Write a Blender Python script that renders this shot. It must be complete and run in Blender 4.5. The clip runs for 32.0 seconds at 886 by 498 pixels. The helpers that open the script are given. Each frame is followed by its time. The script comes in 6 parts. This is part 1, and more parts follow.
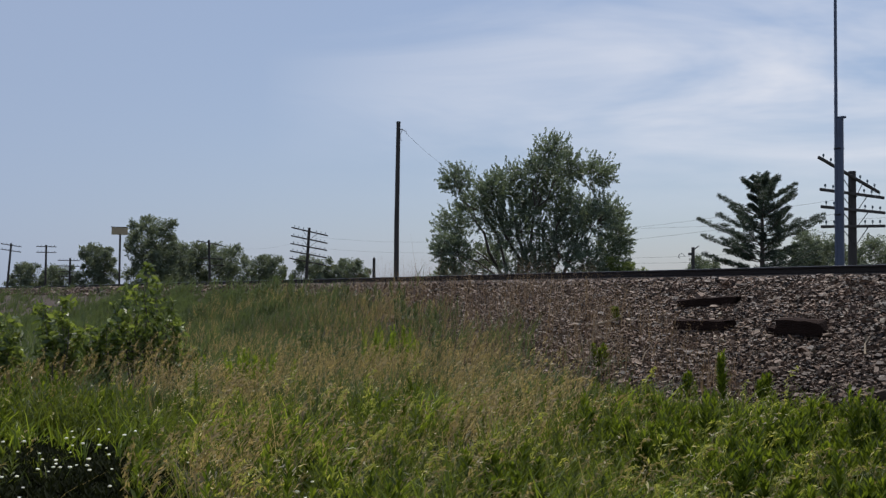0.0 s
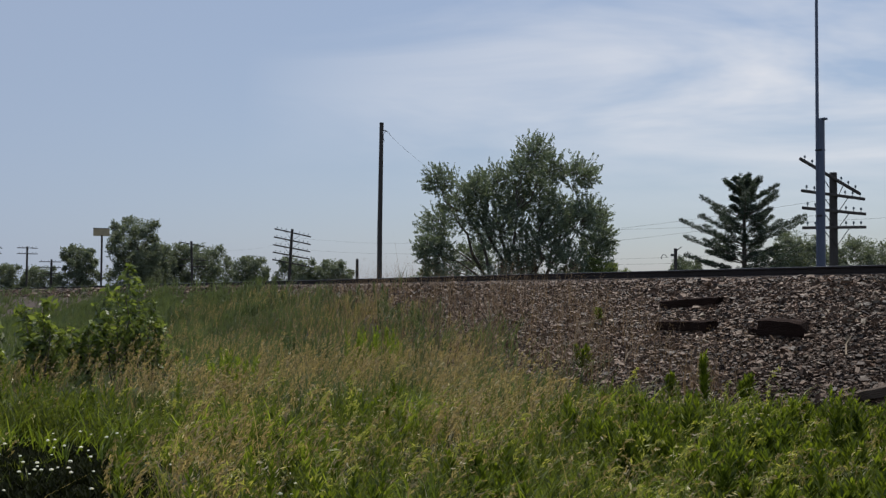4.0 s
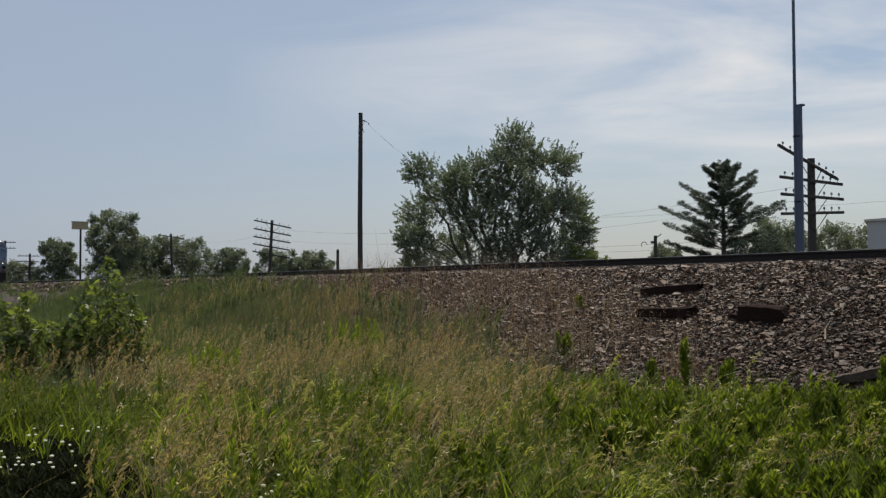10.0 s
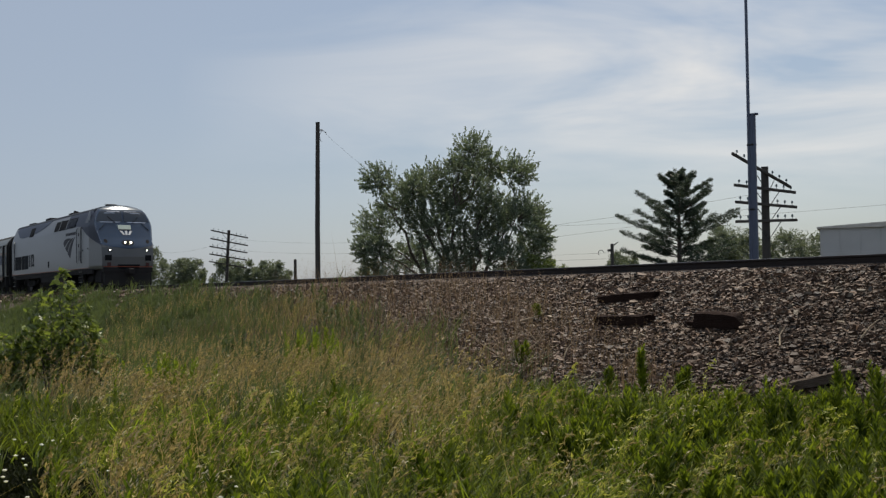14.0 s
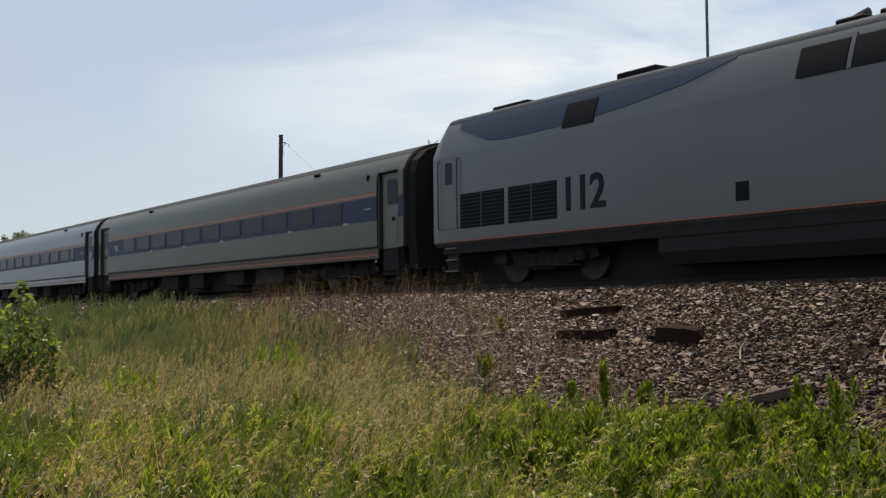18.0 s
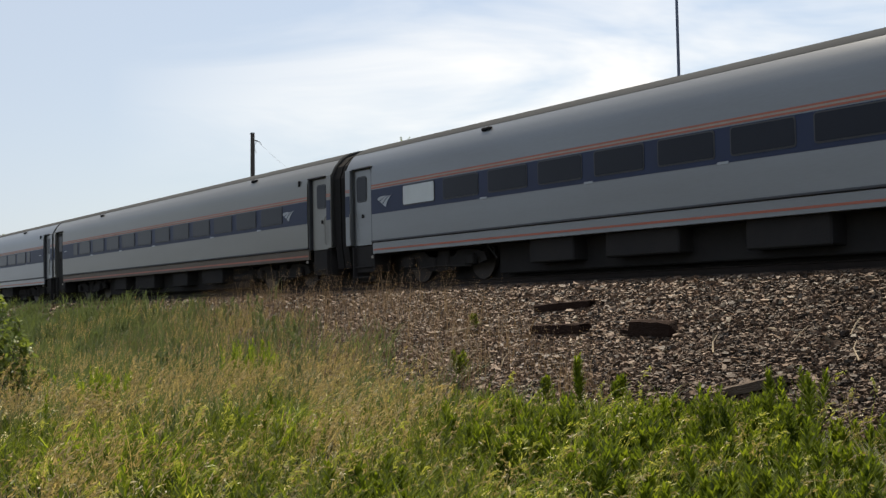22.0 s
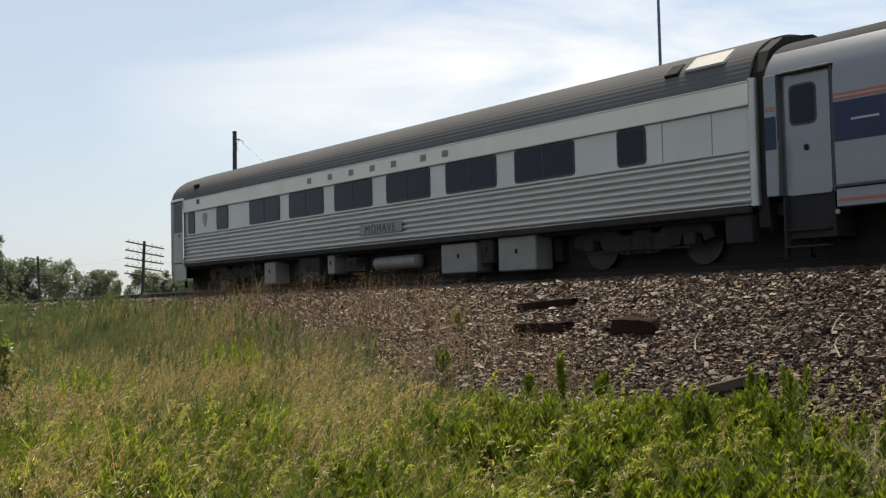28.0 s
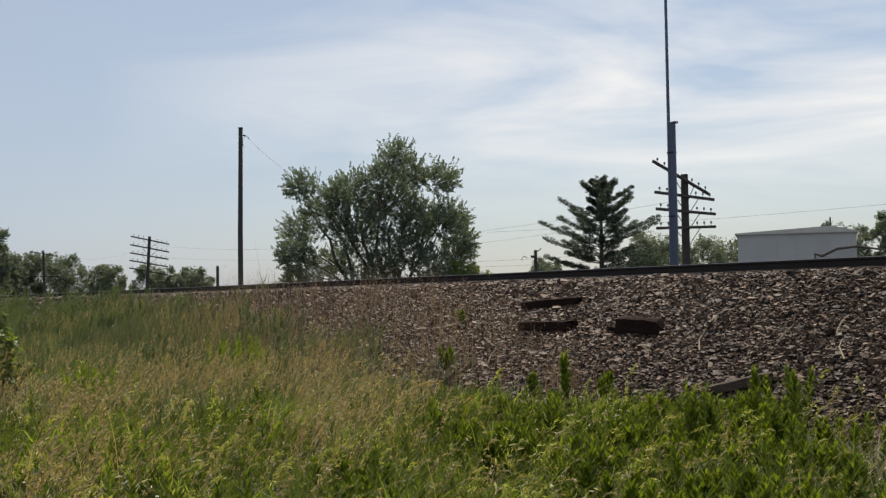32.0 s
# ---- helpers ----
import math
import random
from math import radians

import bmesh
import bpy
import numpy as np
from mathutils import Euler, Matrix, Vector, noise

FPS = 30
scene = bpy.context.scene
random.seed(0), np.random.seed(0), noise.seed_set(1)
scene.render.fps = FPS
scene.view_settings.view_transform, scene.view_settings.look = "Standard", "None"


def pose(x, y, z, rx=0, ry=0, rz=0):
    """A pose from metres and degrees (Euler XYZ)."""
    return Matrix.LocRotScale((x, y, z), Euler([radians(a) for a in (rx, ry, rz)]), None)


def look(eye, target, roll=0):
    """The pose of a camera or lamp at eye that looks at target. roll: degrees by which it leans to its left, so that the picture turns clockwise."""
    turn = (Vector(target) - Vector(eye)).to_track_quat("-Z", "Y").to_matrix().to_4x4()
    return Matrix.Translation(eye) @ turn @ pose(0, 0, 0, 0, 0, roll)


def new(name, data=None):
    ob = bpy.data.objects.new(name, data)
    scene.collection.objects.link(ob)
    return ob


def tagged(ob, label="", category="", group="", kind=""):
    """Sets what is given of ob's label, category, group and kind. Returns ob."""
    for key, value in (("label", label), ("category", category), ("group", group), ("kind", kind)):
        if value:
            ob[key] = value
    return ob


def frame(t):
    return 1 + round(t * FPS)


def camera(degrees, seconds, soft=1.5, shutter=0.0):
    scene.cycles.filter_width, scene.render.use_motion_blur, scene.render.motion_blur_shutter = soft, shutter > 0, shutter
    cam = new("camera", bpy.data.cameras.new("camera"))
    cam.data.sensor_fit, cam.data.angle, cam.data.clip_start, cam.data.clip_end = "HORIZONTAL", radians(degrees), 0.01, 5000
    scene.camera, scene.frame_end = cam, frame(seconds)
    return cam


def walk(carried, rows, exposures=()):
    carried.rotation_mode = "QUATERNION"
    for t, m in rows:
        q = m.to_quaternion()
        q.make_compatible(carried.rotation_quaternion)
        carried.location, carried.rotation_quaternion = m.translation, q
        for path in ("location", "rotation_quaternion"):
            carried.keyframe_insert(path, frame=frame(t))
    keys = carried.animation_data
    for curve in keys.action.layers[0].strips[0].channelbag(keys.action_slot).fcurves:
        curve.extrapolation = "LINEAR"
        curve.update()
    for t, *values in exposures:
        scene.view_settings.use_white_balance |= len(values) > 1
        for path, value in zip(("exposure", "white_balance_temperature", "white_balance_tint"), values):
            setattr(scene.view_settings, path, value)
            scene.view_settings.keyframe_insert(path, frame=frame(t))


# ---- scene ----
cam = camera(42.04, 32.0, soft=1.35)

# seconds, heading, pitch, lean of the hand-held camera, which stands at one spot
EYE = (0.0, 0.0, 1.6)
ROWS = [
    (0.0, 61.9, 2.36, 0.44), (0.5, 61.78, 1.98, 0.25), (1.0, 61.52, 2.12, 0.17), (1.5, 61.12, 2.19, 0.22), (2.0, 60.96, 2.53, 0.2),
    (2.5, 60.91, 2.65, 0.43), (4.5, 61.05, 2.32, 0.32), (5.0, 60.73, 2.22, 0.09), (5.5, 60.43, 1.98, -0.05), (6.0, 60.09, 2.2, -0.01),
    (6.5, 60.02, 2.21, -0.14), (7.0, 60.1, 2.19, -0.1), (7.5, 60.32, 1.86, 0.04), (8.0, 60.29, 1.71, -0.11), (8.5, 60.48, 1.82, -0.12),
    (9.0, 60.29, 2.05, -0.05), (9.5, 60.23, 1.96, -0.12), (10.0, 60.1, 1.91, -0.29), (10.5, 59.63, 2.17, -0.36), (11.0, 59.4, 2.06, -0.43),
    (11.5, 59.14, 2.18, -0.34), (12.0, 58.98, 2.2, -0.52), (12.5, 58.92, 2.24, -0.61), (13.0, 58.64, 2.35, -0.63), (13.5, 58.23, 2.29, -0.66),
    (15.5, 57.74, 2.52, -0.59), (16.0, 57.54, 2.64, -0.56), (16.5, 56.99, 2.79, -0.59), (17.0, 56.82, 2.4, -0.61), (17.5, 56.18, 3.13, -0.63),
    (18.0, 56.17, 3.0, -0.54), (18.5, 55.92, 2.92, -0.58), (19.0, 55.71, 2.91, -0.88), (19.5, 55.6, 2.85, -0.99), (20.0, 55.15, 2.83, -0.92),
    (20.5, 55.15, 2.83, -1.0), (21.0, 55.03, 2.8, -0.9), (21.5, 55.0, 2.73, -1.08), (22.0, 54.85, 2.81, -1.18), (22.5, 54.92, 2.78, -1.22),
    (23.0, 55.08, 2.81, -1.03), (23.5, 55.2, 3.02, -0.93), (24.0, 55.01, 3.08, -1.06), (24.5, 54.94, 3.16, -0.92), (26.5, 54.45, 2.88, -1.15),
    (27.0, 53.95, 2.84, -0.96), (27.5, 54.2, 2.7, -1.04), (28.0, 54.0, 2.71, -1.37), (28.5, 54.04, 2.79, -1.46), (29.0, 53.95, 2.79, -1.36),
    (29.5, 53.96, 2.74, -1.36), (30.0, 53.98, 2.75, -1.05), (30.5, 54.12, 2.76, -1.0), (31.0, 54.16, 2.75, -0.95), (31.5, 54.04, 2.66, -0.86),
    (32.0, 54.24, 2.61, -0.83),
]


def view(yaw, pitch, lean):
    return pose(*EYE, 0, 0, yaw) @ pose(0, 0, 0, 90 + pitch) @ pose(0, 0, 0, 0, 0, lean)


walk(cam, [(t, view(a, b, c)) for t, a, b, c in ROWS],
     exposures=[(0.0, -0.03, 6200, 14.0), (5.0, -0.03, 6450, 12.0), (13.5, 0.0, 6900, 10.6), (17.0, 0.1, 7000, 10.2), (17.5, 0.34, 7100, 10.2), (18.0, 0.46, 7250, 10.2), (19.0, 0.62, 7400, 10.6),
                (24.0, 0.65, 7400, 10.7), (29.5, 0.66, 7400, 10.5), (31.0, 0.53, 7200, 10.2), (32.0, 0.27, 7000, 11.2)])

# ---- world and sun ----
SUN_AZ, SUN_EL = radians(-52.0), radians(65.0)      # clockwise from +y, over the horizon
world = bpy.data.worlds.new("sky")
scene.world = world
world.use_nodes = True
wn, wl = world.node_tree.nodes, world.node_tree.links
wn.clear()
sky = wn.new("ShaderNodeTexSky")
sky.sky_type, sky.sun_disc = "NISHITA", False
sky.sun_elevation, sky.sun_rotation = SUN_EL, SUN_AZ
sky.air_density, sky.dust_density, sky.ozone_density = 1.0, 1.2, 1.2
coord = wn.new("ShaderNodeTexCoord")
stretch = wn.new("ShaderNodeMapping")
stretch.inputs["Rotation"].default_value = (0.0, 0.0, radians(-33))
stretch.inputs["Scale"].default_value = (1.3, 1.3, 6.5)
wisps = wn.new("ShaderNodeTexNoise")
wisps.inputs["Scale"].default_value, wisps.inputs["Detail"].default_value = 2.0, 5.0
wisps.inputs["Roughness"].default_value, wisps.inputs["Distortion"].default_value = 0.56, 0.5
ramp = wn.new("ShaderNodeValToRGB")
ramp.color_ramp.elements[0].position, ramp.color_ramp.elements[0].color = 0.38, (0, 0, 0, 1)
ramp.color_ramp.elements[1].position, ramp.color_ramp.elements[1].color = 0.62, (1, 1, 1, 1)
# a sheet of cirrus at middling height, thinning out towards where the train comes from
split = wn.new("ShaderNodeSeparateXYZ")
lift = wn.new("ShaderNodeMath")
lift.operation = "MULTIPLY_ADD"
lift.inputs[1].default_value = 0.045
height = wn.new("ShaderNodeValToRGB")
for el, (at, v) in zip([height.color_ramp.elements[0], height.color_ramp.elements[1], height.color_ramp.elements.new(0.2), height.color_ramp.elements.new(0.3), height.color_ramp.elements.new(0.6)],
                       ((0.09, 0.0), (1.0, 0.15), (0.185, 1.0), (0.27, 0.6), (0.45, 0.4))):
    el.position, el.color = at, (v, v, v, 1)
spread = wn.new("ShaderNodeMapRange")
spread.inputs["From Min"].default_value, spread.inputs["From Max"].default_value = 0.32, 0.70
spread.inputs["To Min"].default_value, spread.inputs["To Max"].default_value = 0.0, 1.0
m1, m2 = wn.new("ShaderNodeMath"), wn.new("ShaderNodeMath")
m1.operation = m2.operation = "MULTIPLY"
veil = wn.new("ShaderNodeMix")
veil.data_type = "RGBA"
veil.inputs["B"].default_value = (3.48, 4.28, 5.62, 1)
haze = wn.new("ShaderNodeMix")
haze.data_type = "RGBA"
haze.inputs["B"].default_value = (8.0, 8.1, 8.2, 1)
bg = wn.new("ShaderNodeBackground")
bg.inputs["Strength"].default_value = 0.10
wout = wn.new("ShaderNodeOutputWorld")
wl.new(coord.outputs["Generated"], stretch.inputs["Vector"])
wl.new(stretch.outputs["Vector"], wisps.inputs["Vector"])
wl.new(wisps.outputs["Fac"], ramp.inputs["Fac"])
wl.new(coord.outputs["Generated"], split.inputs[0])
wl.new(split.outputs["Y"], lift.inputs[0])
wl.new(split.outputs["Z"], lift.inputs[2])
wl.new(lift.outputs[0], height.inputs["Fac"])
wl.new(split.outputs["Y"], spread.inputs["Value"])
wl.new(ramp.outputs["Color"], m1.inputs[0])
wl.new(height.outputs["Color"], m1.inputs[1])
wl.new(m1.outputs[0], m2.inputs[0])
wl.new(spread.outputs["Result"], m2.inputs[1])
wl.new(m2.outputs[0], haze.inputs["Factor"])
thick = wn.new("ShaderNodeMapRange")
thick.inputs["From Min"].default_value, thick.inputs["From Max"].default_value = 0.05, 0.7
thick.inputs["To Min"].default_value, thick.inputs["To Max"].default_value = 0.85, 0.36
wl.new(split.outputs["Y"], thick.inputs["Value"])
wl.new(thick.outputs["Result"], veil.inputs["Factor"])
wl.new(sky.outputs["Color"], veil.inputs["A"])
wl.new(veil.outputs["Result"], haze.inputs["A"])
wl.new(haze.outputs["Result"], bg.inputs["Color"])
wl.new(bg.outputs["Background"], wout.inputs["Surface"])

sun = new("sun", bpy.data.lights.new("sun", "SUN"))
sun.data.energy, sun.data.angle, sun.data.color = 4.7, radians(0.6), (1.0, 0.95, 0.86)
sun_way = Vector((math.sin(SUN_AZ) * math.cos(SUN_EL), math.cos(SUN_AZ) * math.cos(SUN_EL), math.sin(SUN_EL)))
sun.matrix_world = look(sun_way * 300, (0, 0, 0))

# ---- materials ----


def mat(name, col, rough=0.6, metal=0.0, col2=None, scale=3.0, bump=0.15, fine=60.0, spread=0.0, island=0.0,
        leaf=0.0, stretch=(1, 1, 1), glow=None, spec=0.5):
    """A surface with stains at one scale and grain at another. spread: change from piece to piece; leaf: light let through."""
    m = bpy.data.materials.new(name)
    m.use_nodes = True
    n, l = m.node_tree.nodes, m.node_tree.links
    b = n["Principled BSDF"]
    col2 = col2 or tuple(c * 0.72 for c in col)
    tc, mp = n.new("ShaderNodeTexCoord"), n.new("ShaderNodeMapping")
    mp.inputs["Scale"].default_value = stretch
    l.new(tc.outputs["Object"], mp.inputs["Vector"])
    big, small = n.new("ShaderNodeTexNoise"), n.new("ShaderNodeTexNoise")
    big.inputs["Scale"].default_value, big.inputs["Detail"].default_value = scale, 4.0
    small.inputs["Scale"].default_value, small.inputs["Detail"].default_value = fine, 2.0
    l.new(mp.outputs["Vector"], big.inputs["Vector"])
    l.new(mp.outputs["Vector"], small.inputs["Vector"])
    fac = n.new("ShaderNodeMath")
    fac.operation = "MULTIPLY_ADD"
    l.new(big.outputs["Fac"], fac.inputs[0])
    fac.inputs[1].default_value = 1.3
    sub = n.new("ShaderNodeMath")
    sub.operation = "MULTIPLY_ADD"
    l.new(small.outputs["Fac"], sub.inputs[0])
    sub.inputs[1].default_value, sub.inputs[2].default_value = 0.5, -0.4
    l.new(sub.outputs[0], fac.inputs[2])
    mix = n.new("ShaderNodeMix")
    mix.data_type, mix.clamp_factor = "RGBA", True
    mix.inputs["A"].default_value, mix.inputs["B"].default_value = (*col, 1), (*col2, 1)
    last = fac.outputs[0]
    if spread or island:
        src = n.new("ShaderNodeNewGeometry").outputs["Random Per Island"] if island else n.new("ShaderNodeObjectInfo").outputs["Random"]
        add = n.new("ShaderNodeMath")
        add.operation = "MULTIPLY_ADD"
        l.new(src, add.inputs[0])
        k = max(spread, island)
        add.inputs[1].default_value = k
        off = n.new("ShaderNodeMath")
        off.operation = "MULTIPLY_ADD"
        l.new(last, off.inputs[0])
        off.inputs[1].default_value, off.inputs[2].default_value = 1.0 - 0.5 * min(k, 1), -0.25 * k
        l.new(off.outputs[0], add.inputs[2])
        last = add.outputs[0]
    l.new(last, mix.inputs["Factor"])
    l.new(mix.outputs["Result"], b.inputs["Base Color"])
    b.inputs["Roughness"].default_value, b.inputs["Metallic"].default_value = rough, metal
    b.inputs["Specular IOR Level"].default_value = spec
    if bump:
        bp = n.new("ShaderNodeBump")
        bp.inputs["Strength"].default_value, bp.inputs["Distance"].default_value = bump, 0.02
        l.new(small.outputs["Fac"], bp.inputs["Height"])
        l.new(bp.outputs["Normal"], b.inputs["Normal"])
    if glow:
        b.inputs["Emission Color"].default_value, b.inputs["Emission Strength"].default_value = (*glow[:3], 1), glow[3]
    if leaf:
        tr, ms = n.new("ShaderNodeBsdfTranslucent"), n.new("ShaderNodeMixShader")
        warm = n.new("ShaderNodeMix")
        warm.data_type, warm.blend_type = "RGBA", "MULTIPLY"
        warm.inputs["Factor"].default_value, warm.inputs["B"].default_value = 1.0, (1.2, 1.15, 0.68, 1)
        l.new(mix.outputs["Result"], warm.inputs["A"])
        l.new(warm.outputs["Result"], tr.inputs["Color"])
        ms.inputs["Fac"].default_value = leaf
        l.new(b.outputs[0], ms.inputs[1])
        l.new(tr.outputs[0], ms.inputs[2])
        l.new(ms.outputs[0], n["Material Output"].inputs["Surface"])
    return m


M = dict(
    soil=mat("soil", (0.04, 0.04, 0.016), 0.95, col2=(0.028, 0.03, 0.012), scale=1.2, bump=0.6, fine=25),
    gravel=mat("gravel_bed", (0.062, 0.038, 0.022), 0.9, col2=(0.010, 0.0062, 0.004), scale=24, bump=1.0, fine=80),
    stone=mat("ballast_stone", (0.015, 0.0092, 0.006), 0.55, col2=(0.124, 0.076, 0.047), scale=4, bump=0.4, fine=70, island=1.6, spec=0.25),
    dark_stone=mat("darker_ballast_stone", (0.012, 0.0075, 0.005), 0.6, col2=(0.090, 0.056, 0.036), scale=4, bump=0.4, fine=70, island=1.6, spec=0.2),
    pale=mat("pale_stone", (0.20, 0.155, 0.10), 0.6, col2=(0.05, 0.036, 0.025), scale=5, bump=0.4, fine=70, spread=1.0),
    steel=mat("rail_side", (0.026, 0.017, 0.013), 0.85, 0.2, col2=(0.014, 0.010, 0.009), scale=5),
    railtop=mat("rail_head", (0.36, 0.34, 0.32), 0.25, 1.0, col2=(0.2, 0.17, 0.15), scale=2, bump=0.05),
    tie=mat("creosoted_wood", (0.075, 0.05, 0.035), 0.9, col2=(0.035, 0.024, 0.018), scale=3, bump=0.7, fine=30, stretch=(0.3, 3, 3), spread=0.5),
    oldtie=mat("rotten_wood", (0.028, 0.0155, 0.011), 0.95, col2=(0.012, 0.007, 0.0055), scale=4, bump=0.9, fine=28, stretch=(0.35, 3, 3), spec=0.1),
    plank=mat("grey_split_plank", (0.10, 0.075, 0.055), 0.9, col2=(0.035, 0.026, 0.02), scale=4, bump=0.9, fine=28, stretch=(0.35, 3, 3), spec=0.2),
    dry=mat("dry_stick", (0.42, 0.33, 0.22), 0.8, col2=(0.22, 0.16, 0.10), scale=9),
    pole=mat("weathered_pole", (0.085, 0.076, 0.07), 0.9, col2=(0.04, 0.036, 0.034), scale=2, bump=0.5, fine=25, stretch=(3, 3, 0.2), spec=0.2),
    iron=mat("dark_iron", (0.03, 0.03, 0.032), 0.55, 0.5),
    mast=mat("blue_grey_paint", (0.085, 0.105, 0.155), 0.45, 0.2, col2=(0.06, 0.075, 0.11), scale=1.5),
    wire=mat("wire", (0.05, 0.05, 0.055), 0.6, 0.4),
    glassy=mat("insulator_glass", (0.10, 0.14, 0.15), 0.15),
    board=mat("sign_board", (0.42, 0.34, 0.20), 0.7, col2=(0.30, 0.25, 0.16)),
    shed=mat("white_sheet_metal", (0.47, 0.46, 0.45), 0.5, 0.1, col2=(0.39, 0.38, 0.375), scale=1.0),
    shedroof=mat("shed_roof", (0.60, 0.57, 0.52), 0.5, 0.2, col2=(0.42, 0.37, 0.32)),
    bark=mat("bark", (0.12, 0.10, 0.085), 0.95, col2=(0.06, 0.05, 0.042), scale=4, bump=0.9, fine=14, stretch=(1, 1, 0.3)),
    # willow green lifted and cooled, haze in front of the crown put into it
    leaf=mat("hazed_willow_leaf", (0.195, 0.248, 0.188), 0.45, col2=(0.092, 0.122, 0.092), scale=0.7, bump=0, island=0.9, leaf=0.42),
    young=mat("young_leaf", (0.20, 0.25, 0.10), 0.5, col2=(0.10, 0.14, 0.05), scale=0.8, bump=0, island=0.8, leaf=0.5),
    # foliage greyed and lightened to carry the haze of distance
    leaf2=mat("hazed_far_leaf", (0.165, 0.20, 0.145), 0.6, col2=(0.09, 0.115, 0.085), scale=0.5, bump=0, island=0.8, leaf=0.4),
    needle=mat("pine_needle", (0.05, 0.075, 0.05), 0.6, col2=(0.024, 0.04, 0.026), scale=0.8, bump=0, island=0.8, leaf=0.25),
    bush=mat("shrub_leaf", (0.20, 0.255, 0.065), 0.4, col2=(0.06, 0.09, 0.026), scale=2.5, bump=0, island=0.9, leaf=0.52),
    grass=mat("green_grass", (0.14, 0.175, 0.026), 0.48, col2=(0.028, 0.045, 0.009), scale=1.6, bump=0, island=0.7, leaf=0.55, spec=0.3),
    bankg=mat("bank_grass", (0.125, 0.165, 0.072), 0.6, col2=(0.05, 0.07, 0.032), scale=0.8, bump=0, island=0.6, leaf=0.42, spec=0.3),
    # green kept dark so the gaps between tufts look shaded
    deep=mat("gap_shade_grass", (0.045, 0.056, 0.02), 0.6, col2=(0.018, 0.023, 0.009), scale=0.7, bump=0, island=0.6, leaf=0.25),
    lime=mat("bright_grass", (0.22, 0.28, 0.036), 0.45, col2=(0.08, 0.125, 0.018), scale=1.2, bump=0, island=0.9, leaf=0.6, spec=0.3),
    tan=mat("ripe_grass", (0.44, 0.345, 0.19), 0.55, col2=(0.15, 0.12, 0.06), scale=1.6, bump=0, island=0.9, leaf=0.42, spec=0.35),
    brome=mat("drooping_brome", (0.34, 0.285, 0.14), 0.5, col2=(0.13, 0.112, 0.046), scale=2.0, bump=0, island=0.9, leaf=0.45, spec=0.4),
    weed=mat("weed_leaf", (0.155, 0.205, 0.020), 0.5, col2=(0.026, 0.046, 0.008), scale=2.6, bump=0, island=0.8, leaf=0.58, spec=0.28),
    # near-black leaves, the shade of the hollow painted into them
    creeper=mat("shade_creeper", (0.02, 0.026, 0.010), 0.9, col2=(0.007, 0.009, 0.004), scale=3.0, bump=0, island=0.9, leaf=0.2, spec=0.1),
    head=mat("yellow_green_head", (0.40, 0.40, 0.10), 0.5, col2=(0.22, 0.25, 0.06), scale=2.0, bump=0, island=0.8, leaf=0.5),
    # made paler than the other heads to stand for glints of sun
    husk=mat("glint_husk", (0.66, 0.60, 0.44), 0.4, col2=(0.40, 0.35, 0.22), scale=2.0, bump=0, island=0.9, leaf=0.4),
    straw=mat("dead_stalk", (0.30, 0.215, 0.15), 0.8, col2=(0.14, 0.095, 0.07), scale=1.0, bump=0, island=0.8, leaf=0.3),
    petal=mat("white_petal", (0.8, 0.8, 0.76), 0.6, col2=(0.7, 0.7, 0.62), bump=0, leaf=0.3),
)

# ---- building helpers ----


def finish(bm, name, smooth=False):
    me = bpy.data.meshes.new(name)
    bmesh.ops.recalc_face_normals(bm, faces=bm.faces)
    bm.to_mesh(me)
    bm.free()
    if smooth:
        me.polygons.foreach_set("use_smooth", [True] * len(me.polygons))
        me.set_sharp_from_angle(angle=0.62)
    return me


def part(name, bm, material, parent=None, label="", smooth=False):
    """Links a bmesh as one mesh object under a thing or a part."""
    me = bm if isinstance(bm, bpy.types.Mesh) else finish(bm, name, smooth)
    if not me.materials:
        me.materials.append(material)
    ob = new(name, me)
    if parent:
        ob.parent = parent
    if label:
        ob["label"] = label
    return ob


def thing(name, label, category, at=(0, 0, 0), group="", kind="", rz=0):
    ob = new(name)
    ob.empty_display_size = 0.3
    ob.matrix_basis = pose(*at, 0, 0, rz)
    return tagged(ob, label, category, group, kind)


def box(bm, c, s, bevel=0.0, m=None):
    r = bmesh.ops.create_cube(bm, size=1.0, matrix=(m or Matrix()) @ Matrix.Translation(c) @ Matrix.Diagonal((*s, 1)))
    if bevel:
        edges = {e for v in r["verts"] for e in v.link_edges}
        bmesh.ops.bevel(bm, geom=list(edges), offset=bevel, segments=1, affect="EDGES")
    return bm


def newbox(c, s, bevel=0.0, m=None):
    return box(bmesh.new(), c, s, bevel, m)


def tube(bm, points, radii, seg=8, cap=True):
    """A tapered tube along points."""
    pts = [Vector(p) for p in points]
    if not hasattr(radii, "__len__"):
        radii = [radii] * len(pts)
    rings = []
    side = None
    for i, p in enumerate(pts):
        d = (pts[min(i + 1, len(pts) - 1)] - pts[max(i - 1, 0)]).normalized()
        ref = Vector((0, 0, 1)) if abs(d.z) < 0.9 else Vector((1, 0, 0))
        a = d.cross(ref).normalized()
        b = d.cross(a)
        rings.append([bm.verts.new(p + (a * math.cos(2 * math.pi * k / seg) + b * math.sin(2 * math.pi * k / seg)) * radii[i]) for k in range(seg)])
    for r0, r1 in zip(rings, rings[1:]):
        for k in range(seg):
            bm.faces.new((r0[k], r0[(k + 1) % seg], r1[(k + 1) % seg], r1[k]))
    if cap:
        bm.faces.new(rings[0][::-1])
        bm.faces.new(rings[-1])
    return bm


